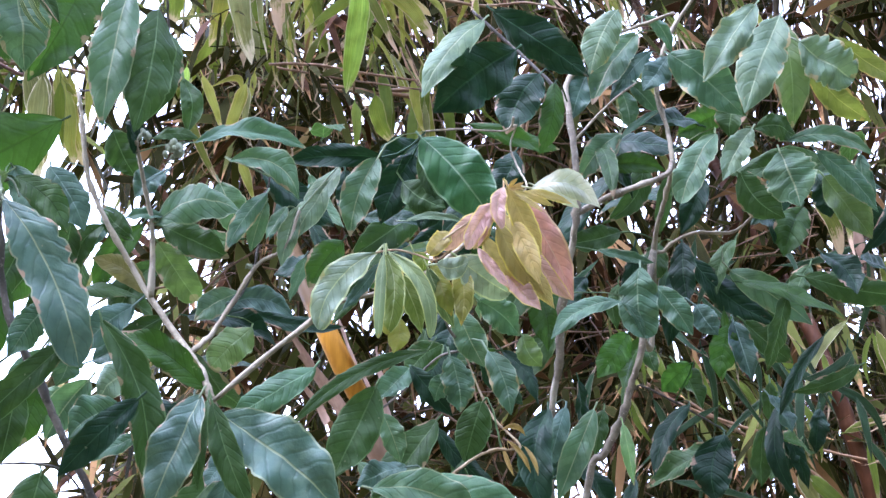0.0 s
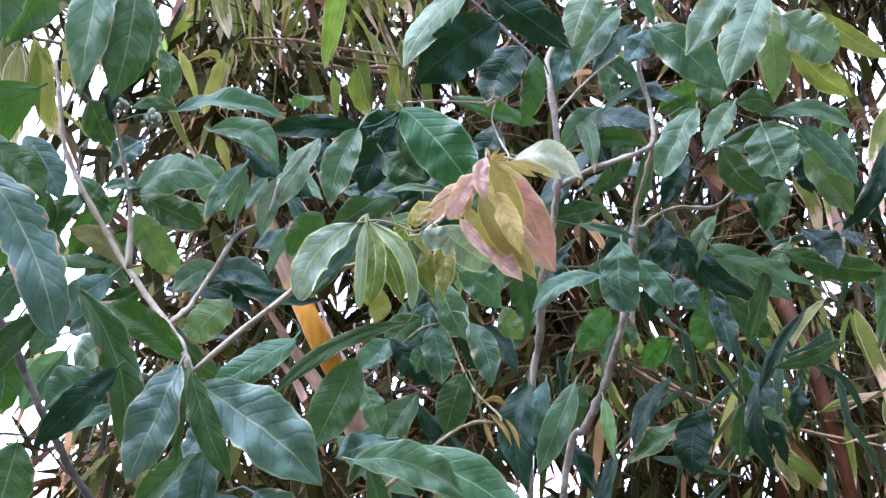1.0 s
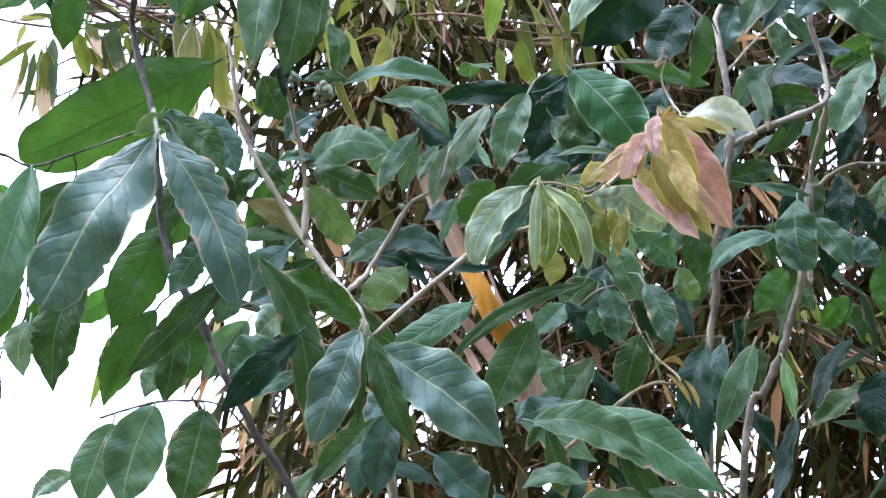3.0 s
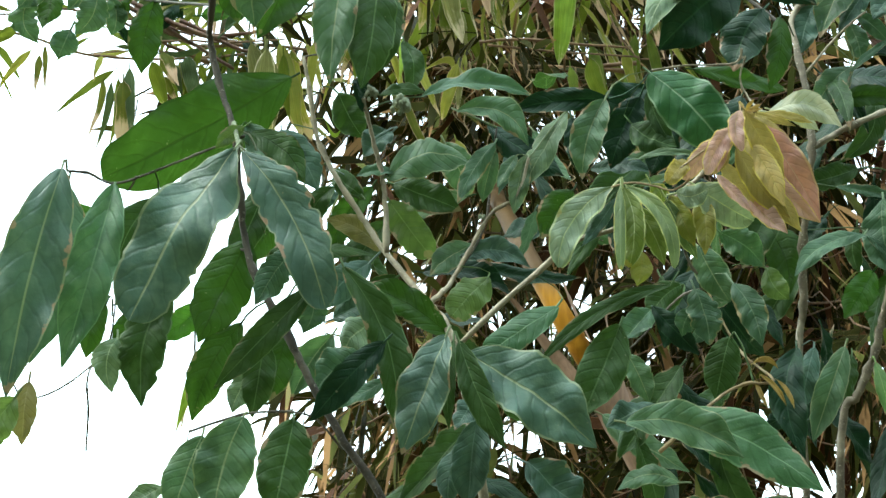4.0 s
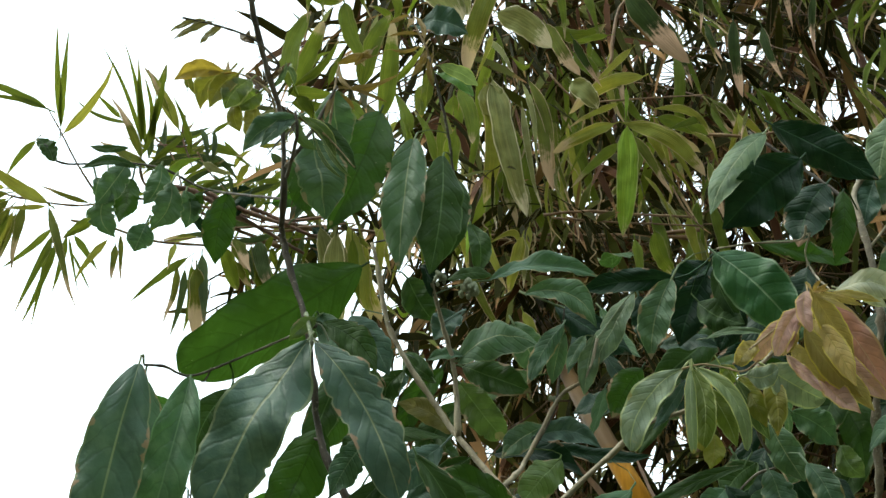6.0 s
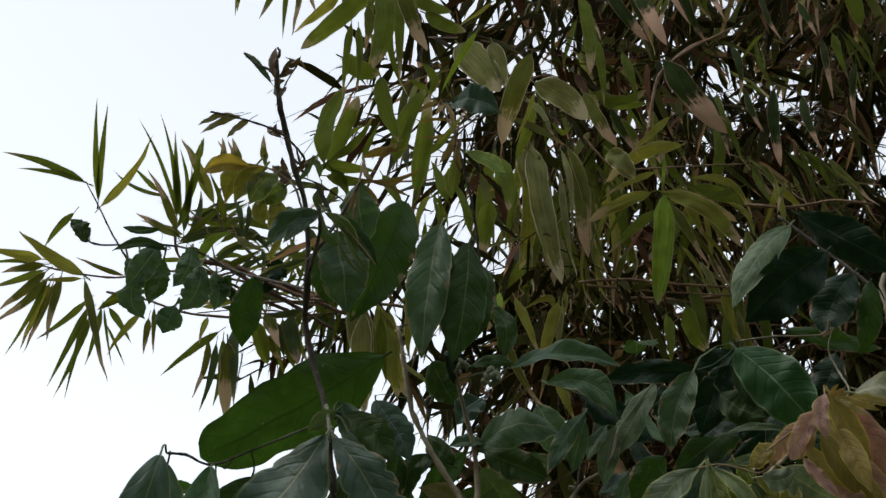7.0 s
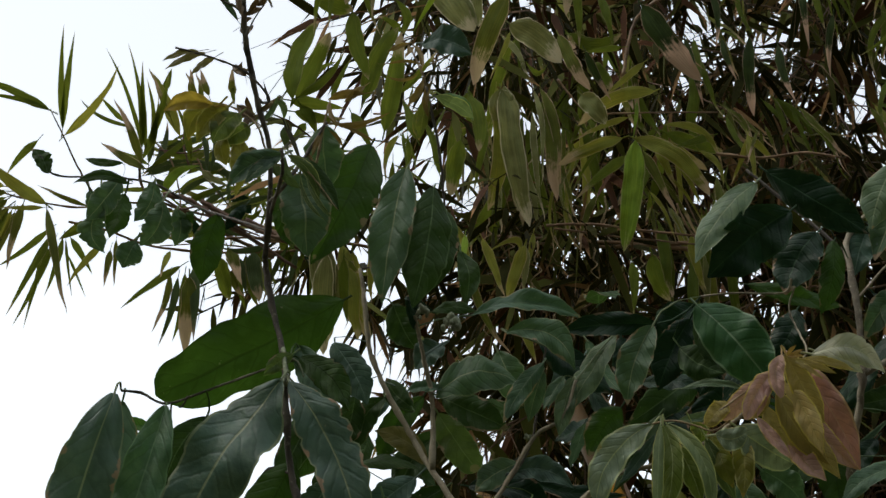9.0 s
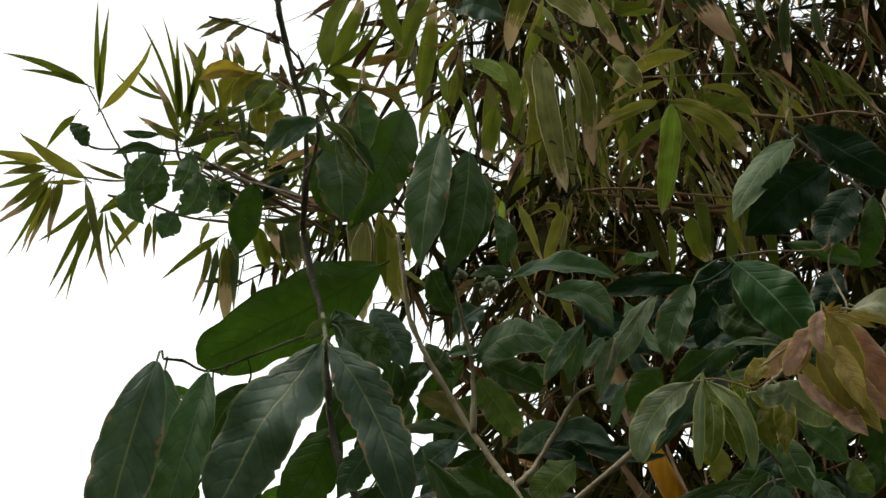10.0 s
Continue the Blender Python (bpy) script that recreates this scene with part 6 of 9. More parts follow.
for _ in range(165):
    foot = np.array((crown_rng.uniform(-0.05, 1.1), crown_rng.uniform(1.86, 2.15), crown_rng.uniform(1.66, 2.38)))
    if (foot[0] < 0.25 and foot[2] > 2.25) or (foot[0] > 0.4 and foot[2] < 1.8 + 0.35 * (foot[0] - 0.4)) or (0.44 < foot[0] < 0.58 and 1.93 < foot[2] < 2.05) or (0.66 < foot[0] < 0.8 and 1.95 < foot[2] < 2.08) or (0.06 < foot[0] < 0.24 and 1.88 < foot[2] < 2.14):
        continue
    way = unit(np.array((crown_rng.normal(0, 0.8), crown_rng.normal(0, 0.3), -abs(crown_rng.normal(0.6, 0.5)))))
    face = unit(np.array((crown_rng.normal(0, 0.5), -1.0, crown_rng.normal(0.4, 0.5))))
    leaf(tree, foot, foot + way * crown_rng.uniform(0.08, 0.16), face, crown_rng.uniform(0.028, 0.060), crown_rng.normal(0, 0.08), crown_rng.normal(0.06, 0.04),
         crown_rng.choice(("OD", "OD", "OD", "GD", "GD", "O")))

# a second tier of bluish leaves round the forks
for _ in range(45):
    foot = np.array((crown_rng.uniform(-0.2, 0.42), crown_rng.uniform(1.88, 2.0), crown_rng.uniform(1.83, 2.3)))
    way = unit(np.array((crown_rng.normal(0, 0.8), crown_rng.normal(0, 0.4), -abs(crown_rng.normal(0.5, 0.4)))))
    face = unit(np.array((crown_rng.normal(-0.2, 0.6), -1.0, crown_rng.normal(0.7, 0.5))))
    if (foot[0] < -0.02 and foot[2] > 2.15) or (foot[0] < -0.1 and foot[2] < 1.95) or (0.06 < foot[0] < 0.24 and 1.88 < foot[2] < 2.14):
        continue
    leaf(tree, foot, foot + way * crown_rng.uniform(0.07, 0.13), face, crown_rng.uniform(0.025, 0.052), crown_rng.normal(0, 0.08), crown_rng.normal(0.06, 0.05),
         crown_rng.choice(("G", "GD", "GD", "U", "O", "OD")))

# ---- the bamboo ----
bamboo = thing("bamboo_clump", (0, 0, 0), "dense bamboo clump with golden and brown culms and dry-tipped leaves", "bamboo")
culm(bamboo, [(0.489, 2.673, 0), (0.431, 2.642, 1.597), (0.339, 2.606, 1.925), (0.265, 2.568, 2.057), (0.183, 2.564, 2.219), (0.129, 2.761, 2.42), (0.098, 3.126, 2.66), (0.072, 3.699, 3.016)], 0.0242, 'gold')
culm(bamboo, [(1.52, 3.236, 0), (1.514, 3.195, 1.346), (1.413, 3.113, 1.937), (1.351, 3.084, 2.127), (1.307, 3.135, 2.335), (1.264, 3.366, 2.649), (1.293, 3.981, 3.22), (1.23, 4.427, 3.959), (1.135, 4.591, 4.795)], 0.0216, 'brown')
culm(bamboo, [(1.532, 3.381, 0), (1.529, 3.337, 1.335), (1.38, 3.198, 2.251), (1.402, 3.197, 2.354), (1.399, 3.202, 2.513), (1.401, 3.197, 2.768), (1.388, 3.21, 3.128), (1.364, 3.196, 3.756)], 0.0102, 'dull')
culm(bamboo, [(1.606, 3.337, 0), (1.615, 3.298, 1.337), (1.508, 3.187, 2.176), (1.493, 3.198, 2.436), (1.469, 3.223, 2.603), (1.455, 3.265, 2.938), (1.424, 3.172, 3.484)], 0.0114, 'dull')
husk(bamboo, (0.254, 2.537, 2.034), (0.18, 2.532, 2.15), 0.0290, 232, 60, 1)
husk(bamboo, (0.245, 2.56, 2.045), (0.134, 2.53, 2.218), 0.0241, 245, 45, 2)
husk(bamboo, (0.255, 2.557, 2.059), (0.176, 2.535, 2.189), 0.0290, 130, 35, 3)
husk(bamboo, (0.225, 2.552, 2.034), (0.191, 2.553, 2.106), 0.0261, 250, 60, 4)
husk(bamboo, (0.281, 2.541, 2.061), (0.248, 2.541, 2.138), 0.0261, 120, 50, 5)
husk(bamboo, (0.334, 2.606, 1.93), (0.298, 2.593, 2.037), 0.0232, 190, 150, 6)
husk(bamboo, (0.350, 2.606, 1.900), (0.266, 2.566, 2.056), 0.0255, 190, 320, 8)
husk(bamboo, (1.429, 3.116, 2.504), (1.378, 3.1, 2.628), 0.0152, 200, 120, 7)
limb(bamboo, 'twig', [(0.086, 2.55, 2.663), (0.167, 2.55, 2.666), (0.256, 2.55, 2.656), (0.355, 2.55, 2.647)], 0.0028, 0.002, 'straw')
limb(bamboo, 'twig', [(0.101, 2.56, 2.661), (0.216, 2.56, 2.647), (0.37, 2.56, 2.633)], 0.0022, 0.0016, 'straw')
limb(bamboo, 'twig', [(0.319, 2.54, 2.705), (0.336, 2.54, 2.661), (0.367, 2.54, 2.617)], 0.002, 0.0012, 'straw')
limb(bamboo, 'twig', [(-0.464, 1.95, 2.466), (-0.428, 1.962, 2.462), (-0.388, 1.975, 2.439), (-0.332, 1.988, 2.41), (-0.276, 2, 2.377)], 0.0042, 0.0022, 'rust')
limb(bamboo, 'twig', [(-0.413, 1.97, 2.465), (-0.372, 1.97, 2.441), (-0.314, 1.97, 2.415), (-0.282, 1.97, 2.409)], 0.0036, 0.0024, 'rust')
limb(bamboo, 'twig', [(-0.349, 1.98, 2.441), (-0.319, 1.98, 2.427), (-0.283, 1.98, 2.405), (-0.251, 1.98, 2.391)], 0.0034, 0.0024, 'rust')
limb(bamboo, 'twig', [(-0.338, 2, 2.432), (-0.287, 2, 2.428), (-0.222, 2, 2.435)], 0.003, 0.002, 'rust')
limb(bamboo, 'twig', [(-0.447, 1.98, 2.455), (-0.407, 1.98, 2.459), (-0.365, 1.98, 2.433), (-0.328, 1.98, 2.417)], 0.002, 0.0012, 'rust')
limb(bamboo, 'twig', [(-0.454, 2.01, 2.608), (-0.457, 2.01, 2.575), (-0.449, 2.01, 2.548), (-0.441, 2.01, 2.525)], 0.002, 0.001, 'rust')
limb(bamboo, 'twig', [(-0.49, 2, 2.557), (-0.449, 2, 2.552), (-0.425, 2, 2.561)], 0.0014, 0.001, 'rust')
limb(bamboo, 'twig', [(-0.497, 2, 2.571), (-0.469, 2, 2.539), (-0.454, 2, 2.494), (-0.448, 2, 2.463)], 0.0014, 0.001, 'straw')
limb(bamboo, 'twig', [(-0.436, 2.02, 2.552), (-0.418, 2.02, 2.52), (-0.382, 2.02, 2.476)], 0.0014, 0.001, 'straw')
limb(bamboo, 'twig', [(-0.395, 2.02, 2.427), (-0.346, 2.02, 2.43), (-0.289, 2.02, 2.426), (-0.208, 2.02, 2.429)], 0.002, 0.0012, 'straw')
limb(bamboo, 'twig', [(0.224, 2.52, 2.948), (0.235, 2.52, 3.015), (0.255, 2.52, 3.075), (0.316, 2.52, 3.123), (0.392, 2.52, 3.163)], 0.0038, 0.002, 'straw')
limb(bamboo, 'twig', [(0.104, 2.5, 2.93), (0.124, 2.5, 2.901), (0.148, 2.5, 2.87)], 0.0024, 0.0016, 'straw')
limb(bamboo, 'twig', [(0.181, 2.54, 2.88), (0.285, 2.54, 2.884), (0.398, 2.54, 2.886)], 0.0018, 0.0012, 'straw')
limb(bamboo, 'twig', [(0.386, 2.5, 2.785), (0.465, 2.5, 2.778), (0.545, 2.5, 2.789), (0.611, 2.5, 2.779)], 0.003, 0.002, 'straw')
limb(bamboo, 'twig', [(-0.268, 2.08, 2.447), (-0.326, 2.067, 2.457), (-0.386, 2.049, 2.474), (-0.423, 2.035, 2.489)], 0.0042, 0.0025, 'straw')
limb(bamboo, 'twig', [(-0.322, 2.079, 2.422), (-0.371, 2.064, 2.44), (-0.42, 2.046, 2.46), (-0.484, 2.019, 2.49)], 0.0034, 0.0017, 'straw')
limb(bamboo, 'twig', [(-0.198, 2.113, 2.381), (-0.264, 2.091, 2.418), (-0.33, 2.076, 2.43), (-0.412, 2.06, 2.434), (-0.485, 2.047, 2.425)], 0.0017, 0.0008, 'straw')
limb(bamboo, 'twig', [(0.388, 2.866, 2.739), (0.211, 2.879, 2.758), (-0.015, 2.883, 2.77)], 0.0046, 0.0023, 'straw')
limb(bamboo, 'twig', [(0.41, 2.857, 2.752), (0.211, 2.882, 2.749), (-0.026, 2.886, 2.762)], 0.0046, 0.0023, 'straw')
limb(bamboo, 'twig', [(-0.154, 2.093, 2.441), (-0.254, 2.078, 2.449), (-0.337, 2.068, 2.444), (-0.403, 2.046, 2.468), (-0.468, 2.027, 2.479), (-0.508, 2.009, 2.499), (-0.514, 1.993, 2.533)], 0.0025, 0.0017, 'straw')
limb(bamboo, 'twig', [(-0.254, 2.083, 2.437), (-0.387, 2.067, 2.423), (-0.493, 2.044, 2.423), (-0.556, 2.022, 2.438), (-0.61, 2.003, 2.444)], 0.0020, 0.0017, 'straw')
limb(bamboo, 'twig', [(-0.468, 2.029, 2.475), (-0.524, 2.014, 2.479), (-0.598, 1.998, 2.464), (-0.664, 1.977, 2.467), (-0.695, 1.965, 2.471)], 0.0017, 0.0013, 'straw')
limb(bamboo, 'twig', [(-0.575, 1.998, 2.482), (-0.598, 1.976, 2.518), (-0.619, 1.95, 2.56), (-0.634, 1.932, 2.588)], 0.0017, 0.0008, 'straw')
limb(bamboo, 'twig', [(-0.112, 2.471, 3.225), (-0.175, 1.952, 2.929), (-0.277, 1.932, 2.945), (-0.344, 1.912, 2.96)], 0.0026, 0.0018, 'straw')
limb(bamboo, 'twig', [(0.265, 2.592, 3.121), (0.319, 2.564, 3.153), (0.382, 2.546, 3.166)], 0.0034, 0.0022, 'straw')
limb(bamboo, 'twig', [(0.837, 2.851, 2.168), (0.932, 2.833, 2.112), (1.143, 2.772, 2.036), (1.304, 2.71, 1.993)], 0.0044, 0.0022, 'straw')
limb(bamboo, 'twig', [(0.912, 2.836, 2.134), (1.035, 2.809, 2.056), (1.144, 2.779, 1.989), (1.22, 2.759, 1.903)], 0.0033, 0.0022, 'straw')
limb(bamboo, 'twig', [(0.582, 2.777, 2.638), (0.6, 2.758, 2.678), (0.577, 2.815, 2.534)], 0.0022, 0.0022, 'straw')
limb(bamboo, 'twig', [(0.254, 2.735, 2.687), (0.257, 2.644, 2.893), (0.262, 2.63, 2.921)], 0.0022, 0.0022, 'straw')
blade(bamboo, (-0.38, 2.047, 2.388), (-0.359, 2.065, 2.352), (-0.15, -0.85, -0.5), 0.017, 0.03, 0.05, 'bt', 0.05)
blade(bamboo, (-0.366, 2.103, 2.419), (-0.351, 2.121, 2.38), (-0.18, -0.87, -0.46), 0.018, 0.03, 0.05, 'bg')
blade(bamboo, (-0.338, 2.102, 2.431), (-0.322, 2.12, 2.392), (-0.19, -0.86, -0.48), 0.016, 0.03, 0.05, 'bg')
blade(bamboo, (-0.186, 1.852, 2.335), (-0.169, 1.86, 2.319), (-0.17, -0.79, -0.59), 0.011, 0.03, 0.05, 'bt', 0.05)
blade(bamboo, (-0.228, 1.94, 2.375), (-0.233, 1.974, 2.288), (-0.07, -0.93, -0.36), 0.023, 0.02, 0.05, 'bp', 0.015)
blade(bamboo, (-0.203, 1.943, 2.372), (-0.197, 1.977, 2.289), (-0.09, -0.92, -0.38), 0.019, 0.02, 0.05, 'bg')
blade(bamboo, (-0.386, 2.058, 2.424), (-0.365, 2.077, 2.382), (-0.14, -0.87, -0.47), 0.020, 0, 0.05, 'bt', 0.05)
blade(bamboo, (-0.363, 2.074, 2.423), (-0.343, 2.103, 2.35), (-0.17, -0.9, -0.41), 0.021, 0.05, 0.05, 'bg')
blade(bamboo, (-0.347, 2.074, 2.43), (-0.324, 2.103, 2.36), (-0.17, -0.89, -0.43), 0.016, 0.05, 0.05, 'bg')
blade(bamboo, (-0.297, 2.078, 2.44), (-0.315, 2.091, 2.398), (-0.17, -0.96, -0.21), 0.011, 0.03, 0.05, 'bg')
blade(bamboo, (-0.277, 2.082, 2.436), (-0.291, 2.097, 2.391), (-0.19, -0.95, -0.24), 0.011, 0.03, 0.05, 'bg')
blade(bamboo, (-0.221, 1.9, 2.362), (-0.225, 1.944, 2.234), (-0.05, -0.95, -0.32), 0.030, 0.02, 0.05, 'bp', 0.015)
blade(bamboo, (-0.204, 1.998, 2.392), (-0.188, 2.034, 2.295), (-0.24, -0.9, -0.37), 0.026, 0.03, 0.05, 'by', 0.02)
blade(bamboo, (-0.51, 1.992, 2.537), (-0.487, 1.957, 2.625), (0.54, -0.72, -0.43), 0.013, 0.05, 0.05, 'bg')
blade(bamboo, (-0.494, 1.989, 2.554), (-0.503, 1.942, 2.645), (0.55, -0.77, -0.33), 0.011, 0.03, 0.05, 'bg')
blade(bamboo, (-0.442, 2.006, 2.542), (-0.465, 1.965, 2.62), (0.52, -0.81, -0.28), 0.013, 0.03, 0.05, 'bg')
blade(bamboo, (-0.233, 1.989, 2.407), (-0.23, 2.034, 2.282), (-0.05, -0.94, -0.34), 0.029, 0, 0.05, 'bp', 0.015)
blade(bamboo, (-0.197, 1.995, 2.401), (-0.173, 2.039, 2.284), (-0.24, -0.89, -0.38), 0.026, 0.05, 0.05, 'by', 0.02)
blade(bamboo, (-0.245, 1.993, 2.399), (-0.257, 2.013, 2.338), (-0.21, -0.94, -0.27), 0.017, 0, 0.05, 'bg')
blade(bamboo, (-0.618, 1.949, 2.564), (-0.613, 1.881, 2.697), (0.59, -0.71, -0.37), 0.012, -0.04, 0.05, 'bg')
blade(bamboo, (-0.618, 1.949, 2.564), (-0.599, 1.89, 2.691), (0.59, -0.7, -0.41), 0.012, -0.03, 0.05, 'bg')
blade(bamboo, (-0.634, 1.933, 2.586), (-0.743, 1.881, 2.613), (0.45, -0.89, 0.07), 0.017, 0.03, 0.05, 'bg')
blade(bamboo, (-0.634, 1.933, 2.586), (-0.724, 1.897, 2.594), (0.37, -0.92, 0.09), 0.012, 0.03, 0.05, 'bg')
blade(bamboo, (-0.615, 1.953, 2.557), (-0.538, 1.927, 2.657), (0.51, -0.66, -0.56), 0.016, 0.04, 0.05, 'by', 0.02)
blade(bamboo, (-0.51, 1.985, 2.552), (-0.528, 1.914, 2.686), (0.55, -0.76, -0.33), 0.012, 0.03, 0.05, 'bg')
blade(bamboo, (-0.51, 1.985, 2.552), (-0.558, 1.911, 2.676), (0.54, -0.8, -0.27), 0.008, 0.03, 0.05, 'bg')
blade(bamboo, (-0.506, 1.986, 2.552), (-0.508, 1.93, 2.665), (0.55, -0.75, -0.36), 0.014, -0.03, 0.05, 'bg')
blade(bamboo, (-0.502, 1.984, 2.56), (-0.472, 1.944, 2.657), (0.53, -0.72, -0.45), 0.014, 0.03, 0.05, 'bg')
blade(bamboo, (-0.433, 1.971, 2.621), (-0.447, 1.95, 2.658), (0.51, -0.82, -0.28), 0.011, 0, 0.05, 'bt', 0.05)
blade(bamboo, (-0.425, 1.98, 2.607), (-0.432, 1.952, 2.66), (0.52, -0.78, -0.34), 0.011, 0, 0.05, 'bt', 0.05)
blade(bamboo, (-0.379, 2.074, 2.412), (-0.362, 2.101, 2.346), (-0.16, -0.9, -0.41), 0.016, 0, 0.05, 'bg')
blade(bamboo, (-0.371, 2.076, 2.413), (-0.342, 2.101, 2.358), (-0.14, -0.87, -0.47), 0.021, -0.03, 0.05, 'bg')
blade(bamboo, (-0.314, 2.07, 2.454), (-0.281, 2.095, 2.401), (-0.3, -0.78, -0.55), 0.017, 0.05, 0.05, 'bg')
blade(bamboo, (-0.281, 2.076, 2.452), (-0.305, 2.094, 2.392), (-0.34, -0.93, -0.15), 0.017, 0.05, 0.05, 'bg')
blade(bamboo, (-0.35, 1.877, 2.929), (-0.486, 1.883, 2.883), (0.05, -0.96, -0.27), 0.012, 0.04, 0.05, 'bg')
blade(bamboo, (-0.346, 1.875, 2.932), (-0.479, 1.887, 2.879), (0.03, -0.96, -0.28), 0.011, 0.02, 0.05, 'bg')
blade(bamboo, (-0.399, 1.861, 2.94), (-0.428, 1.918, 2.849), (-0.17, -0.86, -0.49), 0.013, 0.02, 0.05, 'bg')
blade(bamboo, (-0.382, 1.863, 2.94), (-0.425, 1.916, 2.853), (-0.16, -0.88, -0.45), 0.018, 0.05, 0.05, 'bg')
blade(bamboo, (-0.336, 2.15, 2.007), (-0.363, 2.164, 1.908), (-0.19, -0.98, -0.08), 0.019, 0, 0.05, 'by', 0.02)
blade(bamboo, (-0.368, 2, 2.989), (-0.409, 2, 2.893), (0.3, -0.94, -0.13), 0.021, -0.01, 0.05, 'bg')
blade(bamboo, (-0.363, 2, 3), (-0.372, 2.009, 2.862), (-0.03, -1, -0.06), 0.014, -0.00, 0.05, 'bg')
blade(bamboo, (-0.347, 2, 2.978), (-0.357, 1.996, 2.858), (0.33, -0.94, 0), 0.015, -0.03, 0.05, 'bt', 0.02)
blade(bamboo, (-0.345, 2, 2.978), (-0.32, 1.988, 2.893), (-0.26, -0.96, 0.05), 0.018, -0.04, 0.05, 'bt', 0.02)
blade(bamboo, (-0.23, 2.02, 2.96), (-0.341, 1.996, 2.834), (0.51, -0.8, -0.3), 0.031, -0.00, 0.05, 'bg')
blade(bamboo, (-0.29, 2.05, 2.966), (-0.368, 2.073, 2.912), (0.2, -0.77, -0.61), 0.022, -0.01, 0.05, 'by', 0.02)
blade(bamboo, (-0.264, 2, 2.881), (-0.276, 2.012, 2.755), (0.24, -0.96, -0.12), 0.015, 0.02, 0.05, 'bg')
blade(bamboo, (-0.253, 2, 2.875), (-0.249, 1.973, 2.742), (0.44, -0.88, 0.19), 0.016, -0.00, 0.05, 'bg')
blade(bamboo, (-0.237, 1.99, 2.904), (-0.242, 1.988, 2.822), (0.3, -0.95, 0), 0.023, -0.04, 0.05, 'bt', 0.02)
blade(bamboo, (-0.22, 2, 2.948), (-0.226, 1.977, 2.786), (0.35, -0.93, 0.12), 0.034, -0.06, 0.05, 'bg')
blade(bamboo, (-0.2, 2.02, 2.953), (-0.188, 1.999, 2.774), (0.43, -0.89, 0.13), 0.024, -0.00, 0.05, 'bg')
blade(bamboo, (-0.19, 1.99, 2.944), (-0.148, 2.003, 2.828), (-0.05, -0.99, -0.12), 0.025, 0.02, 0.05, 'bt', 0.02)
blade(bamboo, (-0.207, 2.03, 2.908), (-0.178, 2.039, 2.77), (-0.2, -0.97, -0.11), 0.014, 0.07, 0.05, 'bg')
blade(bamboo, (-0.284, 2.05, 2.85), (-0.223, 2.05, 2.817), (-0.23, -0.88, -0.42), 0.031, 0.08, 0.05, 'bg')
blade(bamboo, (-0.315, 2, 3.014), (-0.29, 1.987, 2.928), (-0.23, -0.97, 0.08), 0.017, 0.13, 0.05, 'bt', 0.02)
blade(bamboo, (-0.276, 2.05, 3.046), (-0.287, 2.03, 2.895), (0.13, -0.98, 0.12), 0.022, -0.03, 0.05, 'bg')
blade(bamboo, (-0.25, 2.06, 3.063), (-0.243, 2.034, 2.906), (-0.32, -0.94, 0.14), 0.025, -0.06, 0.05, 'bg')
blade(bamboo, (-0.183, 2.1, 2.994), (-0.115, 2.09, 2.95), (-0.23, -0.96, -0.14), 0.026, 0.08, 0.05, 'bg')
blade(bamboo, (-0.17, 2.1, 3.088), (-0.128, 2.114, 3.017), (-0.15, -0.95, -0.27), 0.022, 0.05, 0.05, 'bg')
blade(bamboo, (-0.159, 2.1, 2.957), (-0.091, 2.082, 2.908), (-0.45, -0.83, -0.32), 0.026, 0.04, 0.05, 'bg')
blade(bamboo, (-0.054, 2.2, 3.035), (-0.113, 2.195, 2.987), (0.35, -0.87, -0.34), 0.008, -0.02, 0.05, 'by', 0.02)
blade(bamboo, (-0.15, 2.15, 3.098), (-0.098, 2.17, 3.058), (-0.03, -0.88, -0.47), 0.023, 0.10, 0.05, 'by', 0.02)
blade(bamboo, (-0.077, 2.15, 2.949), (-0.138, 2.171, 2.846), (0.32, -0.87, -0.37), 0.015, 0.03, 0.05, 'bb')
blade(bamboo, (0.151, 2.42, 2.946), (0.197, 2.441, 2.859), (-0.23, -0.91, -0.34), 0.021, 0.02, 0.05, 'bk')
blade(bamboo, (0.221, 2.5, 2.997), (0.148, 2.498, 2.984), (0.09, -0.92, -0.39), 0.014, 0.00, 0.05, 'bg')
blade(bamboo, (0.254, 2.45, 3.057), (0.359, 2.455, 2.906), (-0.46, -0.81, -0.35), 0.046, 0.01, 0.05, 'bk')
blade(bamboo, (0.336, 2.5, 3.017), (0.367, 2.498, 2.875), (-0.45, -0.89, -0.09), 0.019, -0.02, 0.05, 'bk')
blade(bamboo, (0.153, 2.45, 3.22), (0.227, 2.449, 3.099), (-0.44, -0.86, -0.26), 0.025, 0.02, 0.05, 'bk')
blade(bamboo, (0.201, 2.5, 3.277), (0.262, 2.47, 3.101), (-0.38, -0.93, 0.03), 0.030, -0.00, 0.05, 'bk')
blade(bamboo, (0.257, 2.5, 3.32), (0.312, 2.496, 3.158), (-0.25, -0.97, -0.06), 0.023, 0.04, 0.05, 'bk')
blade(bamboo, (0.339, 2.5, 3.255), (0.373, 2.477, 3.156), (-0.39, -0.92, 0.08), 0.021, -0.02, 0.05, 'bk')
blade(bamboo, (0.364, 2.5, 3.297), (0.411, 2.488, 3.225), (-0.59, -0.77, -0.26), 0.019, 0.03, 0.05, 'bk')
blade(bamboo, (0.608, 2.5, 3.278), (0.546, 2.495, 3.216), (0.27, -0.94, -0.19), 0.016, -0.07, 0.05, 'bk')
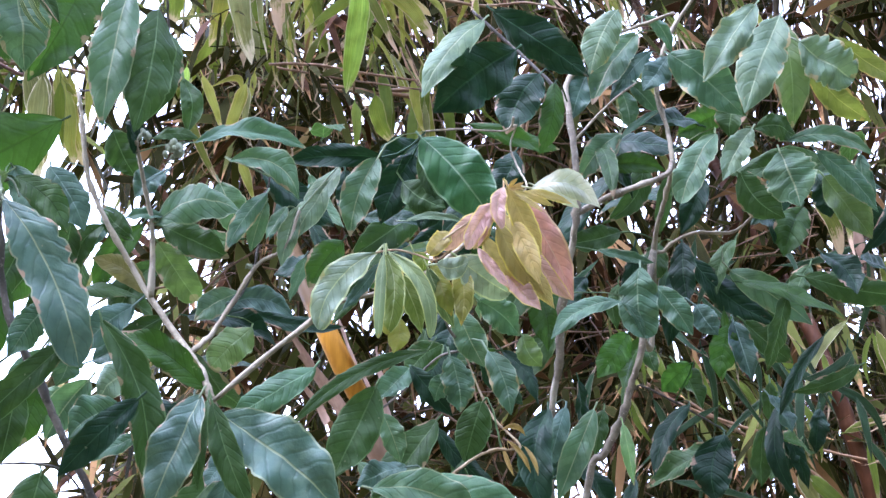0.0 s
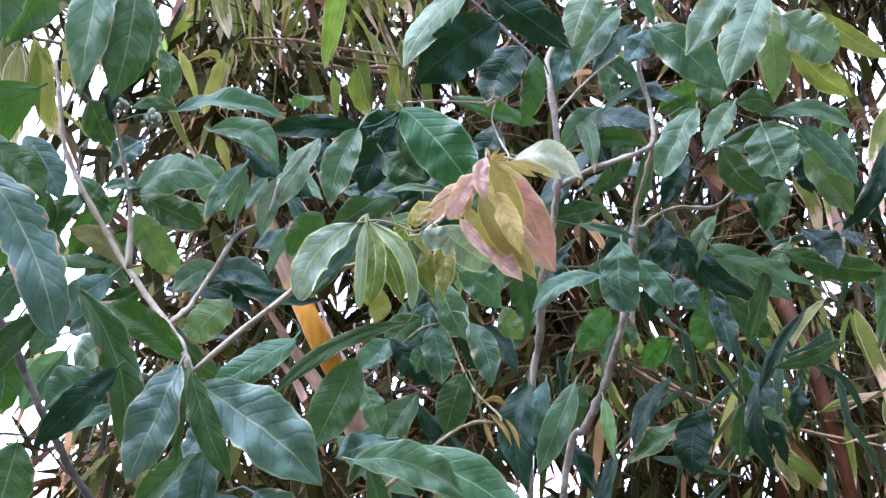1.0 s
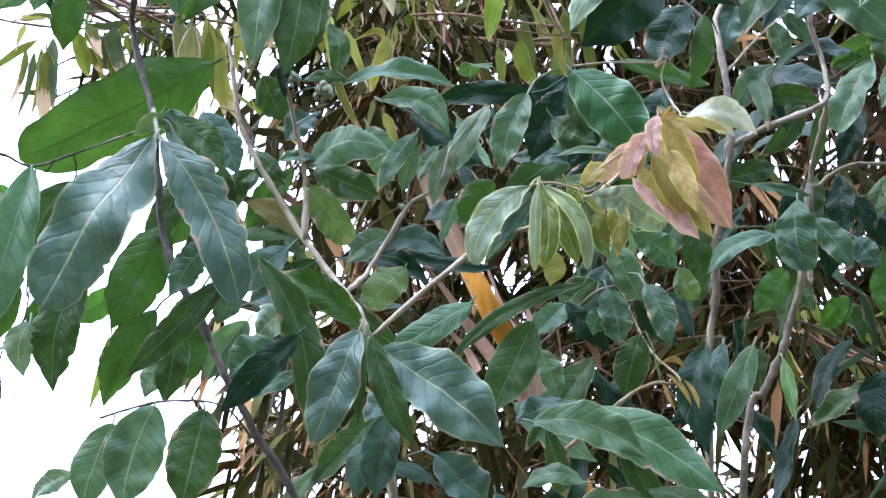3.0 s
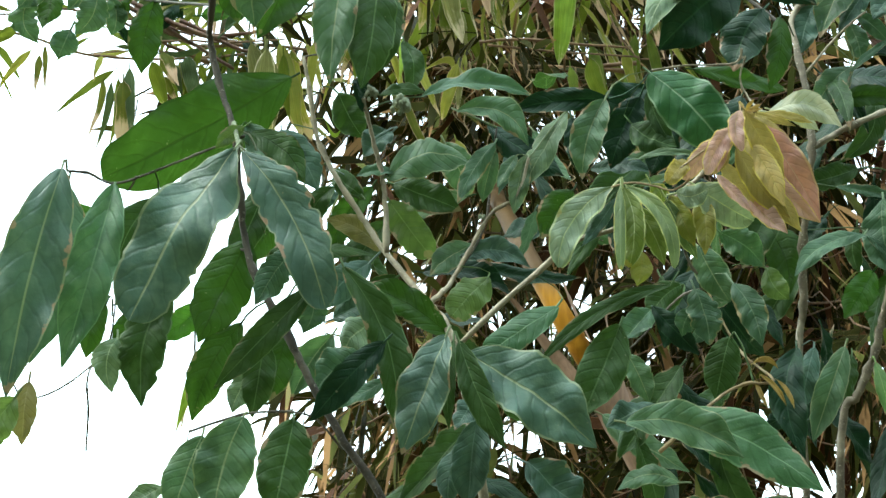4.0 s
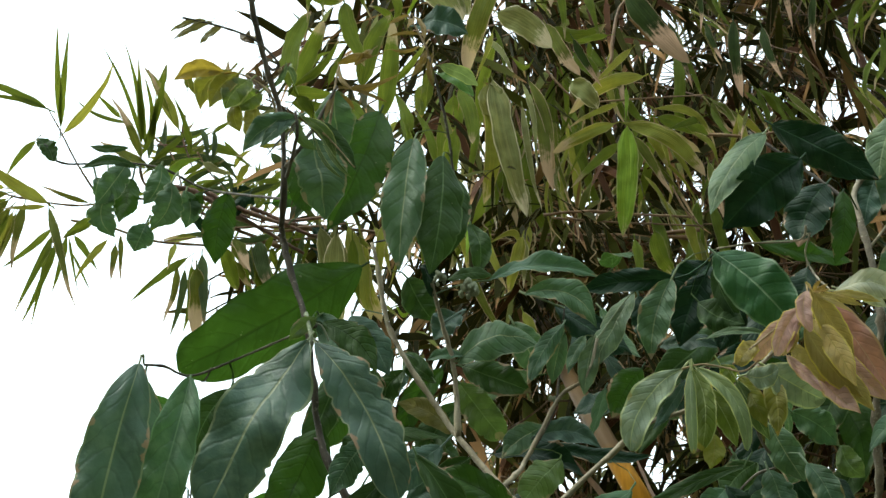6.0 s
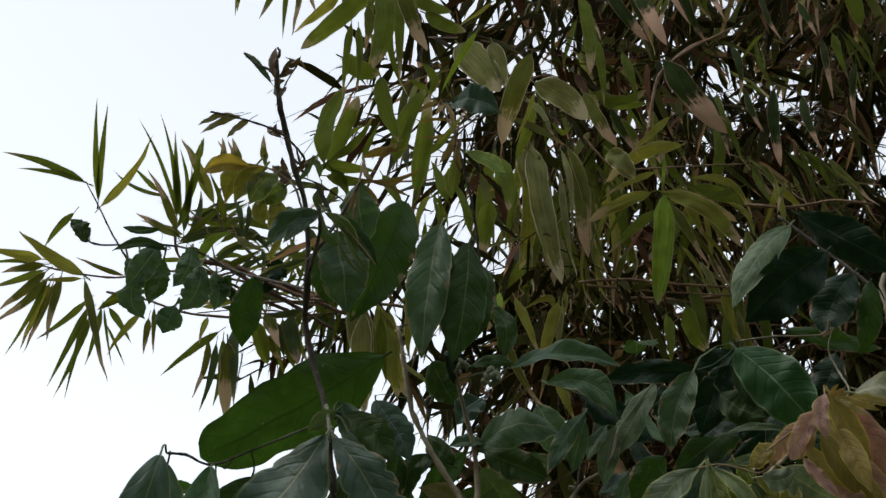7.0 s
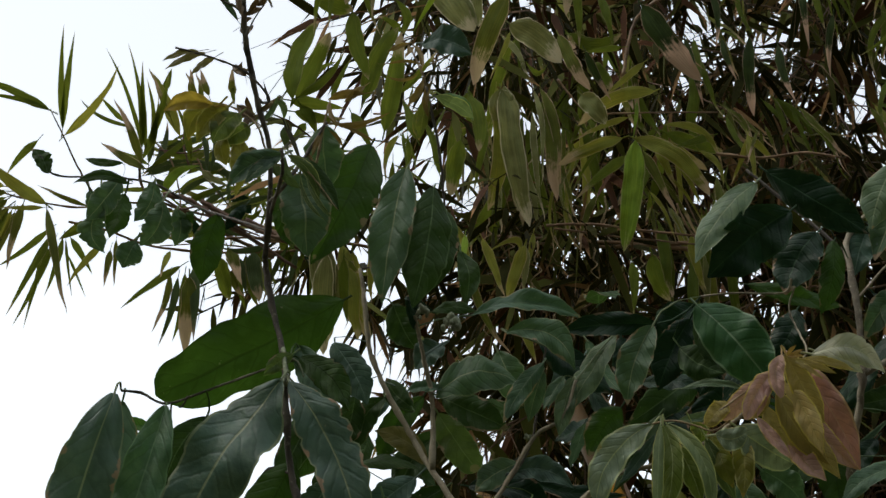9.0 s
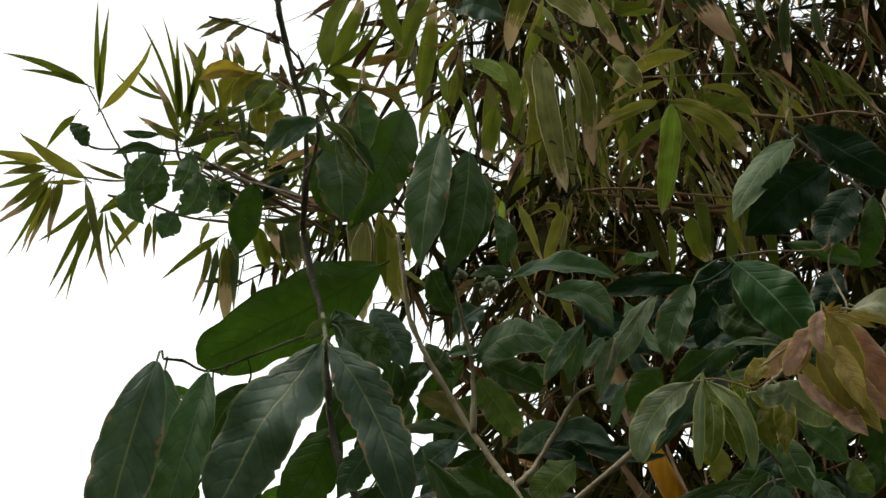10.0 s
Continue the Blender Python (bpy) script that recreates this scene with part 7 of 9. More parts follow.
blade(bamboo, (0.526, 2.55, 3.233), (0.553, 2.538, 3.15), (-0.24, -0.97, 0.06), 0.020, 0.01, 0.05, 'bk')
blade(bamboo, (0.463, 2.55, 3.047), (0.468, 2.567, 2.891), (-0.51, -0.86, -0.11), 0.026, 0.01, 0.05, 'bk')
blade(bamboo, (0.515, 2.55, 3.03), (0.539, 2.533, 2.906), (-0.46, -0.89, 0.03), 0.022, 0.04, 0.05, 'bk')
blade(bamboo, (0.563, 2.55, 3.152), (0.574, 2.556, 3.024), (-0.25, -0.97, -0.06), 0.017, 0.00, 0.05, 'bk')
blade(bamboo, (0.584, 2.55, 3.163), (0.605, 2.554, 3.066), (-0.56, -0.81, -0.16), 0.020, -0.01, 0.05, 'bg')
blade(bamboo, (0.411, 2.55, 3.043), (0.434, 2.537, 2.951), (-0.52, -0.85, -0.01), 0.017, 0.02, 0.05, 'bk')
blade(bamboo, (0.611, 2.5, 3.28), (0.631, 2.515, 3.15), (-0.14, -0.98, -0.13), 0.036, 0.01, 0.05, 'bg')
blade(bamboo, (0.28, 2.5, 2.908), (0.139, 2.488, 2.833), (0.27, -0.9, -0.36), 0.027, 0.11, 0.05, 'by', 0.02)
blade(bamboo, (0.22, 2.5, 2.814), (0.103, 2.478, 2.751), (0.22, -0.97, -0.08), 0.025, 0.02, 0.05, 'by', 0.02)
blade(bamboo, (0.248, 2.55, 2.832), (0.224, 2.542, 2.612), (0.08, -1, 0.03), 0.045, -0.01, 0.05, 'bb')
blade(bamboo, (0.242, 2.52, 2.823), (0.376, 2.547, 2.771), (0.01, -0.9, -0.43), 0.027, -0.06, 0.05, 'by', 0.02)
blade(bamboo, (0.247, 2.52, 2.82), (0.372, 2.498, 2.701), (-0.31, -0.94, -0.15), 0.031, -0.12, 0.05, 'by', 0.02)
blade(bamboo, (0.249, 2.52, 2.896), (0.238, 2.491, 2.805), (0.27, -0.93, 0.26), 0.011, 0.00, 0.05, 'bb')
blade(bamboo, (0.381, 2.5, 2.821), (0.313, 2.489, 2.792), (0.22, -0.96, -0.16), 0.018, -0.01, 0.05, 'bg')
blade(bamboo, (0.443, 2.5, 2.825), (0.452, 2.479, 2.706), (0.04, -0.98, 0.18), 0.016, 0.00, 0.05, 'by', 0.02)
blade(bamboo, (0.447, 2.5, 2.819), (0.496, 2.524, 2.78), (-0.12, -0.77, -0.63), 0.016, -0.01, 0.05, 'by', 0.02)
blade(bamboo, (0.443, 2.5, 2.819), (0.414, 2.53, 2.738), (0.09, -0.92, -0.37), 0.014, -0.03, 0.05, 'by', 0.02)
blade(bamboo, (0.26, 2.55, 2.812), (0.317, 2.54, 2.683), (-0.5, -0.85, -0.15), 0.023, -0.03, 0.05, 'bt', 0.02)
blade(bamboo, (0.239, 2.6, 2.824), (0.14, 2.579, 2.726), (0.25, -0.97, -0.04), 0.023, 0.03, 0.05, 'bg')
blade(bamboo, (0.28, 2.6, 2.823), (0.247, 2.582, 2.725), (-0.16, -0.96, 0.23), 0.019, -0.07, 0.05, 'bg')
blade(bamboo, (0.183, 2.55, 3.137), (0.208, 2.536, 3.017), (0.09, -0.99, 0.13), 0.022, -0.01, 0.05, 'bg')
blade(bamboo, (0.104, 2.5, 3.236), (0.118, 2.472, 3.045), (0.26, -0.95, 0.16), 0.031, -0.03, 0.05, 'bg')
blade(bamboo, (0.13, 2.55, 3.177), (0.145, 2.547, 3.019), (0.08, -1, 0.03), 0.024, -0.03, 0.05, 'bg')
blade(bamboo, (0.113, 2.65, 2.828), (0.127, 2.651, 2.684), (0.24, -0.97, 0.02), 0.026, -0.02, 0.05, 'bg')
blade(bamboo, (0.141, 2.62, 2.791), (0.151, 2.601, 2.626), (-0.27, -0.96, 0.1), 0.009, 0.13, 0.05, 'by', 0.05)
blade(bamboo, (-0.023, 2.65, 2.645), (0.029, 2.65, 2.601), (-0.16, -0.97, -0.2), 0.020, -0.81, 0.05, 'by', 0.02)
blade(bamboo, (0.182, 2.62, 2.756), (0.146, 2.61, 2.635), (-0.08, -0.99, 0.11), 0.016, 0.04, 0.05, 'bt', 0.04)
blade(bamboo, (0.406, 2.65, 2.802), (0.424, 2.625, 2.655), (-0.23, -0.96, 0.13), 0.021, -0.00, 0.05, 'bt', 0.02)
blade(bamboo, (-0.251, 1.98, 2.406), (-0.227, 2, 2.28), (0.33, -0.94, -0.08), 0.030, -0.01, 0.05, 'bp')
blade(bamboo, (-0.214, 2, 2.414), (-0.185, 1.995, 2.271), (0.36, -0.93, 0.1), 0.027, -0.00, 0.05, 'by', 0.02)
blade(bamboo, (-0.253, 2, 2.397), (-0.24, 2.028, 2.298), (-0.02, -0.96, -0.27), 0.017, -0.02, 0.05, 'bg')
blade(bamboo, (-0.179, 2.02, 2.422), (-0.156, 1.997, 2.337), (0.19, -0.93, 0.31), 0.016, -0.03, 0.05, 'by', 0.02)
blade(bamboo, (-0.079, 2.6, 2.682), (-0.054, 2.626, 2.571), (0.1, -0.97, -0.21), 0.018, -0.07, 0.05, 'by', 0.02)
blade(bamboo, (-0.048, 2.6, 2.583), (0.026, 2.628, 2.443), (-0.04, -0.98, -0.22), 0.018, 0.07, 0.05, 'bt', 0.02)
blade(bamboo, (0.042, 2.6, 2.497), (0.07, 2.601, 2.419), (-0.35, -0.92, -0.15), 0.022, -0.04, 0.05, 'by', 0.02)
blade(bamboo, (-0.158, 2, 2.421), (-0.167, 1.992, 2.325), (0.41, -0.91, 0.03), 0.019, 0.09, 0.05, 'by', 0.02)
blade(bamboo, (-0.047, 2.2, 2.508), (-0.052, 2.176, 2.428), (-0.26, -0.92, 0.29), 0.013, -0.04, 0.05, 'bb')
blade(bamboo, (0.065, 2.7, 2.707), (0.046, 2.672, 2.604), (0.08, -0.97, 0.25), 0.016, -0.03, 0.05, 'by', 0.02)
blade(bamboo, (-0.158, 2.1, 2.342), (-0.13, 2.106, 2.344), (0.22, -0.93, -0.3), 0.009, 0.86, 0.05, 'bb')
blade(bamboo, (-0.214, 2, 2.388), (-0.232, 2.023, 2.289), (0.23, -0.94, -0.25), 0.025, 0.00, 0.05, 'bp')
blade(bamboo, (-0.24, 1.98, 2.372), (-0.231, 1.988, 2.276), (0.15, -0.99, -0.07), 0.020, -0.01, 0.05, 'bp')
blade(bamboo, (-0.299, 1.85, 1.922), (-0.318, 1.85, 1.845), (-0.11, -0.99, 0.02), 0.014, -0.02, 0.05, 'bb')
blade(bamboo, (1.153, 2.6, 2.245), (1.048, 2.576, 2.075), (-0.09, -0.98, 0.19), 0.022, 0.10, 0.05, 'bp')
blade(bamboo, (1.184, 2.55, 2.218), (1.256, 2.533, 1.987), (-0.49, -0.86, -0.09), 0.029, -0.02, 0.05, 'bt', 0.02)
blade(bamboo, (1.191, 2.58, 2.22), (1.252, 2.589, 2.082), (-0.33, -0.92, -0.2), 0.016, 0.04, 0.05, 'bg')
blade(bamboo, (1.228, 2.58, 2.215), (1.309, 2.565, 2.089), (-0.52, -0.82, -0.24), 0.019, -0.15, 0.05, 'bt', 0.02)
blade(bamboo, (1.255, 2.5, 2.589), (1.213, 2.478, 2.368), (-0.26, -0.95, 0.14), 0.041, 0.05, 0.05, 'bt', 0.02)
blade(bamboo, (1.255, 2.5, 2.589), (1.316, 2.513, 2.459), (-0.61, -0.71, -0.35), 0.045, -0.00, 0.05, 'bg')
blade(bamboo, (1.288, 2.55, 2.507), (1.303, 2.536, 2.388), (-0.69, -0.72, -0), 0.029, -0.08, 0.05, 'bt', 0.02)
blade(bamboo, (1.2, 2.6, 2.223), (1.195, 2.607, 2.118), (-0.53, -0.85, -0.03), 0.012, 0.13, 0.05, 'bg')
blade(bamboo, (1.254, 2.6, 2.067), (1.302, 2.622, 1.917), (-0.53, -0.8, -0.29), 0.033, -0.03, 0.05, 'bt', 0.02)
blade(bamboo, (1.132, 2.6, 2.038), (1.259, 2.609, 2.079), (0.06, -1, 0.01), 0.020, -0.03, 0.05, 'bt', 0.02)
blade(bamboo, (1.042, 2.6, 1.965), (1.091, 2.627, 1.899), (-0.01, -0.92, -0.38), 0.029, -0.00, 0.05, 'bp')
blade(bamboo, (1.063, 2.5, 2.444), (1.116, 2.526, 2.343), (-0.27, -0.89, -0.37), 0.029, -0.11, 0.05, 'bt', 0.02)
blade(bamboo, (1.123, 2.5, 2.448), (1.118, 2.47, 2.323), (-0.54, -0.81, 0.22), 0.018, 0.00, 0.05, 'bt', 0.02)
blade(bamboo, (1.243, 2.5, 2.306), (1.305, 2.514, 2.275), (-0.06, -0.85, -0.52), 0.039, 0.00, 0.05, 'bb')
blade(bamboo, (1.251, 2.6, 2.311), (1.325, 2.609, 2.198), (-0.53, -0.74, -0.41), 0.024, -0.08, 0.05, 'bt', 0.02)
blade(bamboo, (1.232, 2.6, 2.364), (1.241, 2.609, 2.28), (-0.5, -0.86, -0.14), 0.021, -0.00, 0.05, 'bt', 0.02)
blade(bamboo, (-0.299, 2, 2.64), (-0.272, 2.027, 2.785), (-0.07, -0.98, 0.19), 0.035, -0.07, 0.05, 'bg')
blade(bamboo, (-0.297, 2.02, 2.652), (-0.251, 2.012, 2.759), (0.39, -0.89, -0.24), 0.030, 0.00, 0.05, 'bg')
blade(bamboo, (-0.291, 2, 2.644), (-0.225, 1.994, 2.72), (0.22, -0.93, -0.28), 0.016, 0.10, 0.05, 'bg')
blade(bamboo, (-0.246, 2.03, 2.658), (-0.218, 2.02, 2.719), (-0.05, -0.99, -0.14), 0.011, -0.01, 0.05, 'bg')
blade(bamboo, (-0.223, 2.05, 2.813), (-0.192, 2.039, 2.693), (0.25, -0.96, 0.15), 0.029, 0.07, 0.05, 'bg')
blade(bamboo, (-0.199, 2.06, 2.669), (-0.154, 2.076, 2.803), (0.13, -0.99, 0.07), 0.034, -0.05, 0.05, 'bg')
blade(bamboo, (-0.169, 2.08, 2.626), (-0.151, 2.09, 2.801), (0.35, -0.94, 0.02), 0.033, -0.00, 0.05, 'bg')
blade(bamboo, (-0.31, 2.05, 2.663), (-0.229, 2.068, 2.659), (0.17, -0.88, -0.44), 0.024, 0.00, 0.05, 'bg')
blade(bamboo, (-0.157, 2.2, 2.751), (-0.096, 2.18, 2.822), (0.29, -0.82, -0.49), 0.014, 0.01, 0.05, 'bg')
blade(bamboo, (-0.151, 2.1, 2.808), (-0.189, 2.087, 2.828), (0.13, -0.92, -0.38), 0.014, 0.08, 0.05, 'bg')
blade(bamboo, (-0.285, 2.06, 2.691), (-0.243, 2.068, 2.738), (0.49, -0.82, -0.29), 0.013, -0.15, 0.05, 'bg')
blade(bamboo, (-0.39, 2.02, 2.654), (-0.389, 1.995, 2.689), (0.46, -0.71, -0.53), 0.015, -0.09, 0.05, 'bt', 0.02)
blade(bamboo, (-0.134, 2.3, 2.715), (-0.164, 2.323, 2.801), (-0.35, -0.93, 0.12), 0.023, 0.02, 0.05, 'bg')
blade(bamboo, (-0.098, 2.35, 2.674), (-0.137, 2.363, 2.788), (-0.43, -0.9, -0.05), 0.022, 0.10, 0.05, 'bg')
blade(bamboo, (-0.066, 2.4, 2.76), (-0.082, 2.422, 2.663), (-0.01, -0.98, -0.22), 0.032, 0.01, 0.05, 'bg')
blade(bamboo, (-0.249, 2.1, 2.842), (-0.253, 2.114, 2.946), (0.35, -0.93, 0.14), 0.014, 0.08, 0.05, 'by', 0.02)
blade(bamboo, (-0.638, 1.98, 2.461), (-0.731, 1.952, 2.523), (0.22, -0.97, -0.11), 0.024, -0.05, 0.05, 'by', 0.02)
blade(bamboo, (-0.702, 1.98, 2.488), (-0.778, 1.956, 2.495), (0.25, -0.9, -0.35), 0.018, 0.01, 0.05, 'by', 0.02)
blade(bamboo, (-0.707, 1.98, 2.482), (-0.783, 1.977, 2.481), (0.04, -0.94, -0.33), 0.009, 0.05, 0.05, 'bg')
blade(bamboo, (-0.694, 1.97, 2.475), (-0.761, 1.979, 2.469), (-0.1, -0.93, -0.35), 0.016, 0.00, 0.05, 'bt', 0.02)
blade(bamboo, (-0.697, 1.98, 2.471), (-0.779, 1.987, 2.448), (0.06, -0.87, -0.49), 0.014, -0.02, 0.05, 'bg')
blade(bamboo, (-0.691, 1.97, 2.464), (-0.768, 1.998, 2.417), (-0.01, -0.87, -0.5), 0.018, -0.03, 0.05, 'bt', 0.02)
blade(bamboo, (-0.691, 1.98, 2.458), (-0.761, 1.967, 2.387), (0.42, -0.87, -0.26), 0.018, -0.07, 0.05, 'bt', 0.02)
blade(bamboo, (-0.691, 1.98, 2.452), (-0.745, 1.989, 2.343), (0.55, -0.76, -0.34), 0.010, -0.01, 0.05, 'bg')
blade(bamboo, (-0.69, 1.99, 2.455), (-0.727, 1.995, 2.355), (0.32, -0.93, -0.17), 0.015, -0.01, 0.05, 'by', 0.02)
blade(bamboo, (-0.689, 2, 2.457), (-0.718, 1.988, 2.348), (0.54, -0.84, -0.05), 0.013, -0.01, 0.05, 'bt', 0.02)
blade(bamboo, (-0.671, 1.98, 2.462), (-0.687, 1.988, 2.364), (0.05, -0.99, -0.09), 0.017, -0.00, 0.05, 'bt', 0.02)
blade(bamboo, (-0.638, 1.97, 2.452), (-0.697, 1.958, 2.447), (0.22, -0.93, -0.31), 0.009, -0.02, 0.05, 'by', 0.02)
blade(bamboo, (-0.632, 1.99, 2.427), (-0.702, 1.99, 2.368), (0.24, -0.93, -0.28), 0.012, -0.04, 0.05, 'bg')
blade(bamboo, (-0.625, 1.98, 2.415), (-0.668, 1.96, 2.286), (0.43, -0.9, 0), 0.014, -0.00, 0.05, 'bg')
blade(bamboo, (-0.623, 1.99, 2.41), (-0.671, 2, 2.284), (0.23, -0.96, -0.16), 0.012, -0.03, 0.05, 'bg')
blade(bamboo, (-0.634, 2, 2.414), (-0.661, 2.02, 2.288), (0.04, -0.99, -0.17), 0.012, -0.01, 0.05, 'bg')
blade(bamboo, (-0.633, 1.97, 2.45), (-0.579, 1.943, 2.284), (0.3, -0.92, 0.25), 0.015, 0.01, 0.05, 'bt', 0.02)
blade(bamboo, (-0.611, 1.99, 2.414), (-0.629, 1.994, 2.327), (0.48, -0.87, -0.13), 0.012, -0.02, 0.05, 'bg')
blade(bamboo, (-0.57, 1.98, 2.436), (-0.622, 2.006, 2.417), (-0.2, -0.8, -0.56), 0.021, -0.00, 0.05, 'bg')
blade(bamboo, (-0.6, 1.99, 2.414), (-0.568, 2.009, 2.366), (0.29, -0.94, -0.18), 0.012, -0.01, 0.05, 'bg')
blade(bamboo, (-0.61, 2, 2.416), (-0.591, 2.001, 2.328), (0.22, -0.98, 0.04), 0.006, 0.01, 0.05, 'bg')
blade(bamboo, (-0.604, 2, 2.392), (-0.58, 2.03, 2.338), (0.21, -0.9, -0.39), 0.005, -0.01, 0.05, 'bg')
blade(bamboo, (-0.55, 1.98, 2.401), (-0.593, 1.975, 2.337), (0.34, -0.93, -0.16), 0.012, 0.03, 0.05, 'by', 0.02)
blade(bamboo, (-0.538, 1.98, 2.393), (-0.545, 1.988, 2.341), (-0.03, -0.99, -0.16), 0.012, -0.02, 0.05, 'bt', 0.02)
blade(bamboo, (-0.534, 1.99, 2.412), (-0.534, 1.999, 2.345), (-0.07, -0.99, -0.13), 0.010, -0.03, 0.05, 'bt', 0.02)
blade(bamboo, (-0.579, 1.98, 2.459), (-0.652, 1.973, 2.489), (-0, -0.97, -0.24), 0.009, -0.03, 0.05, 'bt', 0.02)
blade(bamboo, (-0.659, 1.97, 2.556), (-0.7, 1.974, 2.501), (0.36, -0.87, -0.34), 0.013, 0.05, 0.05, 'bg')
blade(bamboo, (-0.44, 2, 2.378), (-0.522, 2.006, 2.315), (0.05, -0.99, -0.16), 0.015, 0.01, 0.05, 'bg')
blade(bamboo, (-0.455, 2, 2.366), (-0.472, 1.99, 2.276), (0.44, -0.9, 0.02), 0.013, -0.06, 0.05, 'bt', 0.02)
blade(bamboo, (-0.443, 2, 2.361), (-0.461, 1.995, 2.257), (0.47, -0.88, -0.04), 0.013, -0.03, 0.05, 'bm')
blade(bamboo, (-0.436, 2.01, 2.37), (-0.446, 2.013, 2.27), (0.28, -0.96, -0.06), 0.016, -0.05, 0.05, 'bg')
blade(bamboo, (-0.427, 2, 2.362), (-0.429, 2.011, 2.253), (0.51, -0.85, -0.09), 0.027, -0.00, 0.05, 'bt', 0.02)
blade(bamboo, (-0.424, 2.02, 2.39), (-0.411, 1.99, 2.263), (-0.14, -0.97, 0.21), 0.022, -0.02, 0.05, 'bm')
blade(bamboo, (-0.458, 2, 2.4), (-0.463, 1.975, 2.351), (0.09, -0.89, 0.44), 0.011, -0.00, 0.05, 'by', 0.02)
blade(bamboo, (-0.374, 2, 2.404), (-0.347, 1.971, 2.341), (0.32, -0.8, 0.5), 0.023, 0.01, 0.05, 'bt', 0.02)
blade(bamboo, (-0.347, 2.04, 2.415), (-0.328, 2.019, 2.334), (0.01, -0.97, 0.26), 0.026, 0.02, 0.05, 'bm')
blade(bamboo, (-0.394, 2.03, 2.403), (-0.378, 2.053, 2.346), (0.17, -0.93, -0.33), 0.025, 0.01, 0.05, 'bg')
blade(bamboo, (-0.372, 2.05, 2.41), (-0.351, 2.035, 2.348), (-0.16, -0.97, 0.18), 0.019, -0.04, 0.05, 'bm')
blade(bamboo, (-0.51, 2.02, 2.53), (-0.444, 2.015, 2.546), (0.02, -0.93, -0.37), 0.013, -0.06, 0.05, 'bm')
blade(bamboo, (-0.462, 2.04, 2.512), (-0.397, 2.038, 2.547), (0.16, -0.93, -0.34), 0.014, 0.00, 0.05, 'bg')
blade(bamboo, (-0.404, 2.04, 2.511), (-0.451, 2.015, 2.474), (0.59, -0.78, -0.22), 0.013, 0.04, 0.05, 'bm')
blade(bamboo, (-0.36, 2.04, 2.484), (-0.431, 2.068, 2.469), (-0.24, -0.85, -0.48), 0.014, 0.05, 0.05, 'bm')
blade(bamboo, (-0.33, 2.05, 2.506), (-0.399, 2.026, 2.482), (0.41, -0.85, -0.34), 0.012, -0.03, 0.05, 'bg')
blade(bamboo, (-0.426, 2.05, 2.561), (-0.379, 2.042, 2.512), (-0.22, -0.97, -0.05), 0.013, -0.09, 0.05, 'bm')
blade(bamboo, (-0.03, 2.6, 2.656), (0.013, 2.585, 2.536), (0.15, -0.97, 0.17), 0.022, -0.00, 0.05, 'by', 0.02)
blade(bamboo, (0.048, 2.6, 2.644), (0.016, 2.612, 2.54), (-0.09, -0.99, -0.08), 0.025, -0.01, 0.05, 'by', 0.02)
blade(bamboo, (0.051, 2.62, 2.647), (0.045, 2.612, 2.546), (-0.06, -1, 0.08), 0.020, -0.02, 0.05, 'bp')
blade(bamboo, (0.218, 2.3, 2.504), (0.219, 2.293, 2.412), (0.03, -1, 0.08), 0.020, -0.03, 0.05, 'bg')
blade(bamboo, (0.251, 2.3, 2.517), (0.282, 2.327, 2.447), (-0.34, -0.82, -0.47), 0.031, 0.07, 0.05, 'bg')
blade(bamboo, (-0.503, 1.99, 2.522), (-0.579, 2.011, 2.574), (-0.21, -0.97, 0.09), 0.016, -0.03, 0.05, 'bt', 0.02)
blade(bamboo, (-0.51, 1.99, 2.53), (-0.555, 1.973, 2.626), (0.39, -0.92, 0.02), 0.016, 0.02, 0.05, 'bt', 0.02)
blade(bamboo, (-0.527, 1.99, 2.588), (-0.619, 2.013, 2.645), (-0.25, -0.97, -0.03), 0.008, -0.09, 0.05, 'bg')
blade(bamboo, (-0.543, 1.99, 2.597), (-0.576, 1.966, 2.627), (0.25, -0.87, -0.42), 0.010, -0.01, 0.05, 'bg')
blade(bamboo, (-0.458, 1.99, 2.575), (-0.517, 2.005, 2.693), (-0, -0.99, 0.13), 0.022, 0.01, 0.05, 'by', 0.02)
blade(bamboo, (-0.471, 1.98, 2.598), (-0.499, 1.954, 2.661), (0.33, -0.92, -0.24), 0.010, -0.03, 0.05, 'bt', 0.02)
blade(bamboo, (-0.491, 2, 2.65), (-0.481, 1.995, 2.687), (0.08, -0.98, -0.17), 0.013, 0.03, 0.05, 'bg')
blade(bamboo, (-0.45, 2, 2.646), (-0.452, 1.991, 2.684), (-0.09, -0.97, -0.23), 0.013, 0.05, 0.05, 'bt', 0.02)
blade(bamboo, (-0.423, 2, 2.645), (-0.437, 1.992, 2.684), (-0.19, -0.94, -0.27), 0.013, -0.01, 0.05, 'bt', 0.02)
blade(bamboo, (-0.384, 2, 2.632), (-0.398, 2.03, 2.698), (-0.3, -0.89, 0.34), 0.008, -0.00, 0.05, 'bg')
blade(bamboo, (-0.502, 2, 2.535), (-0.502, 1.99, 2.603), (0.09, -0.99, -0.14), 0.013, 0.05, 0.05, 'bm')
blade(bamboo, (-0.498, 2, 2.53), (-0.435, 1.998, 2.594), (0.22, -0.94, -0.25), 0.012, 0.05, 0.05, 'bg')
blade(bamboo, (-0.495, 2, 2.523), (-0.487, 2.023, 2.614), (0.06, -0.97, 0.24), 0.013, 0.08, 0.05, 'bm')
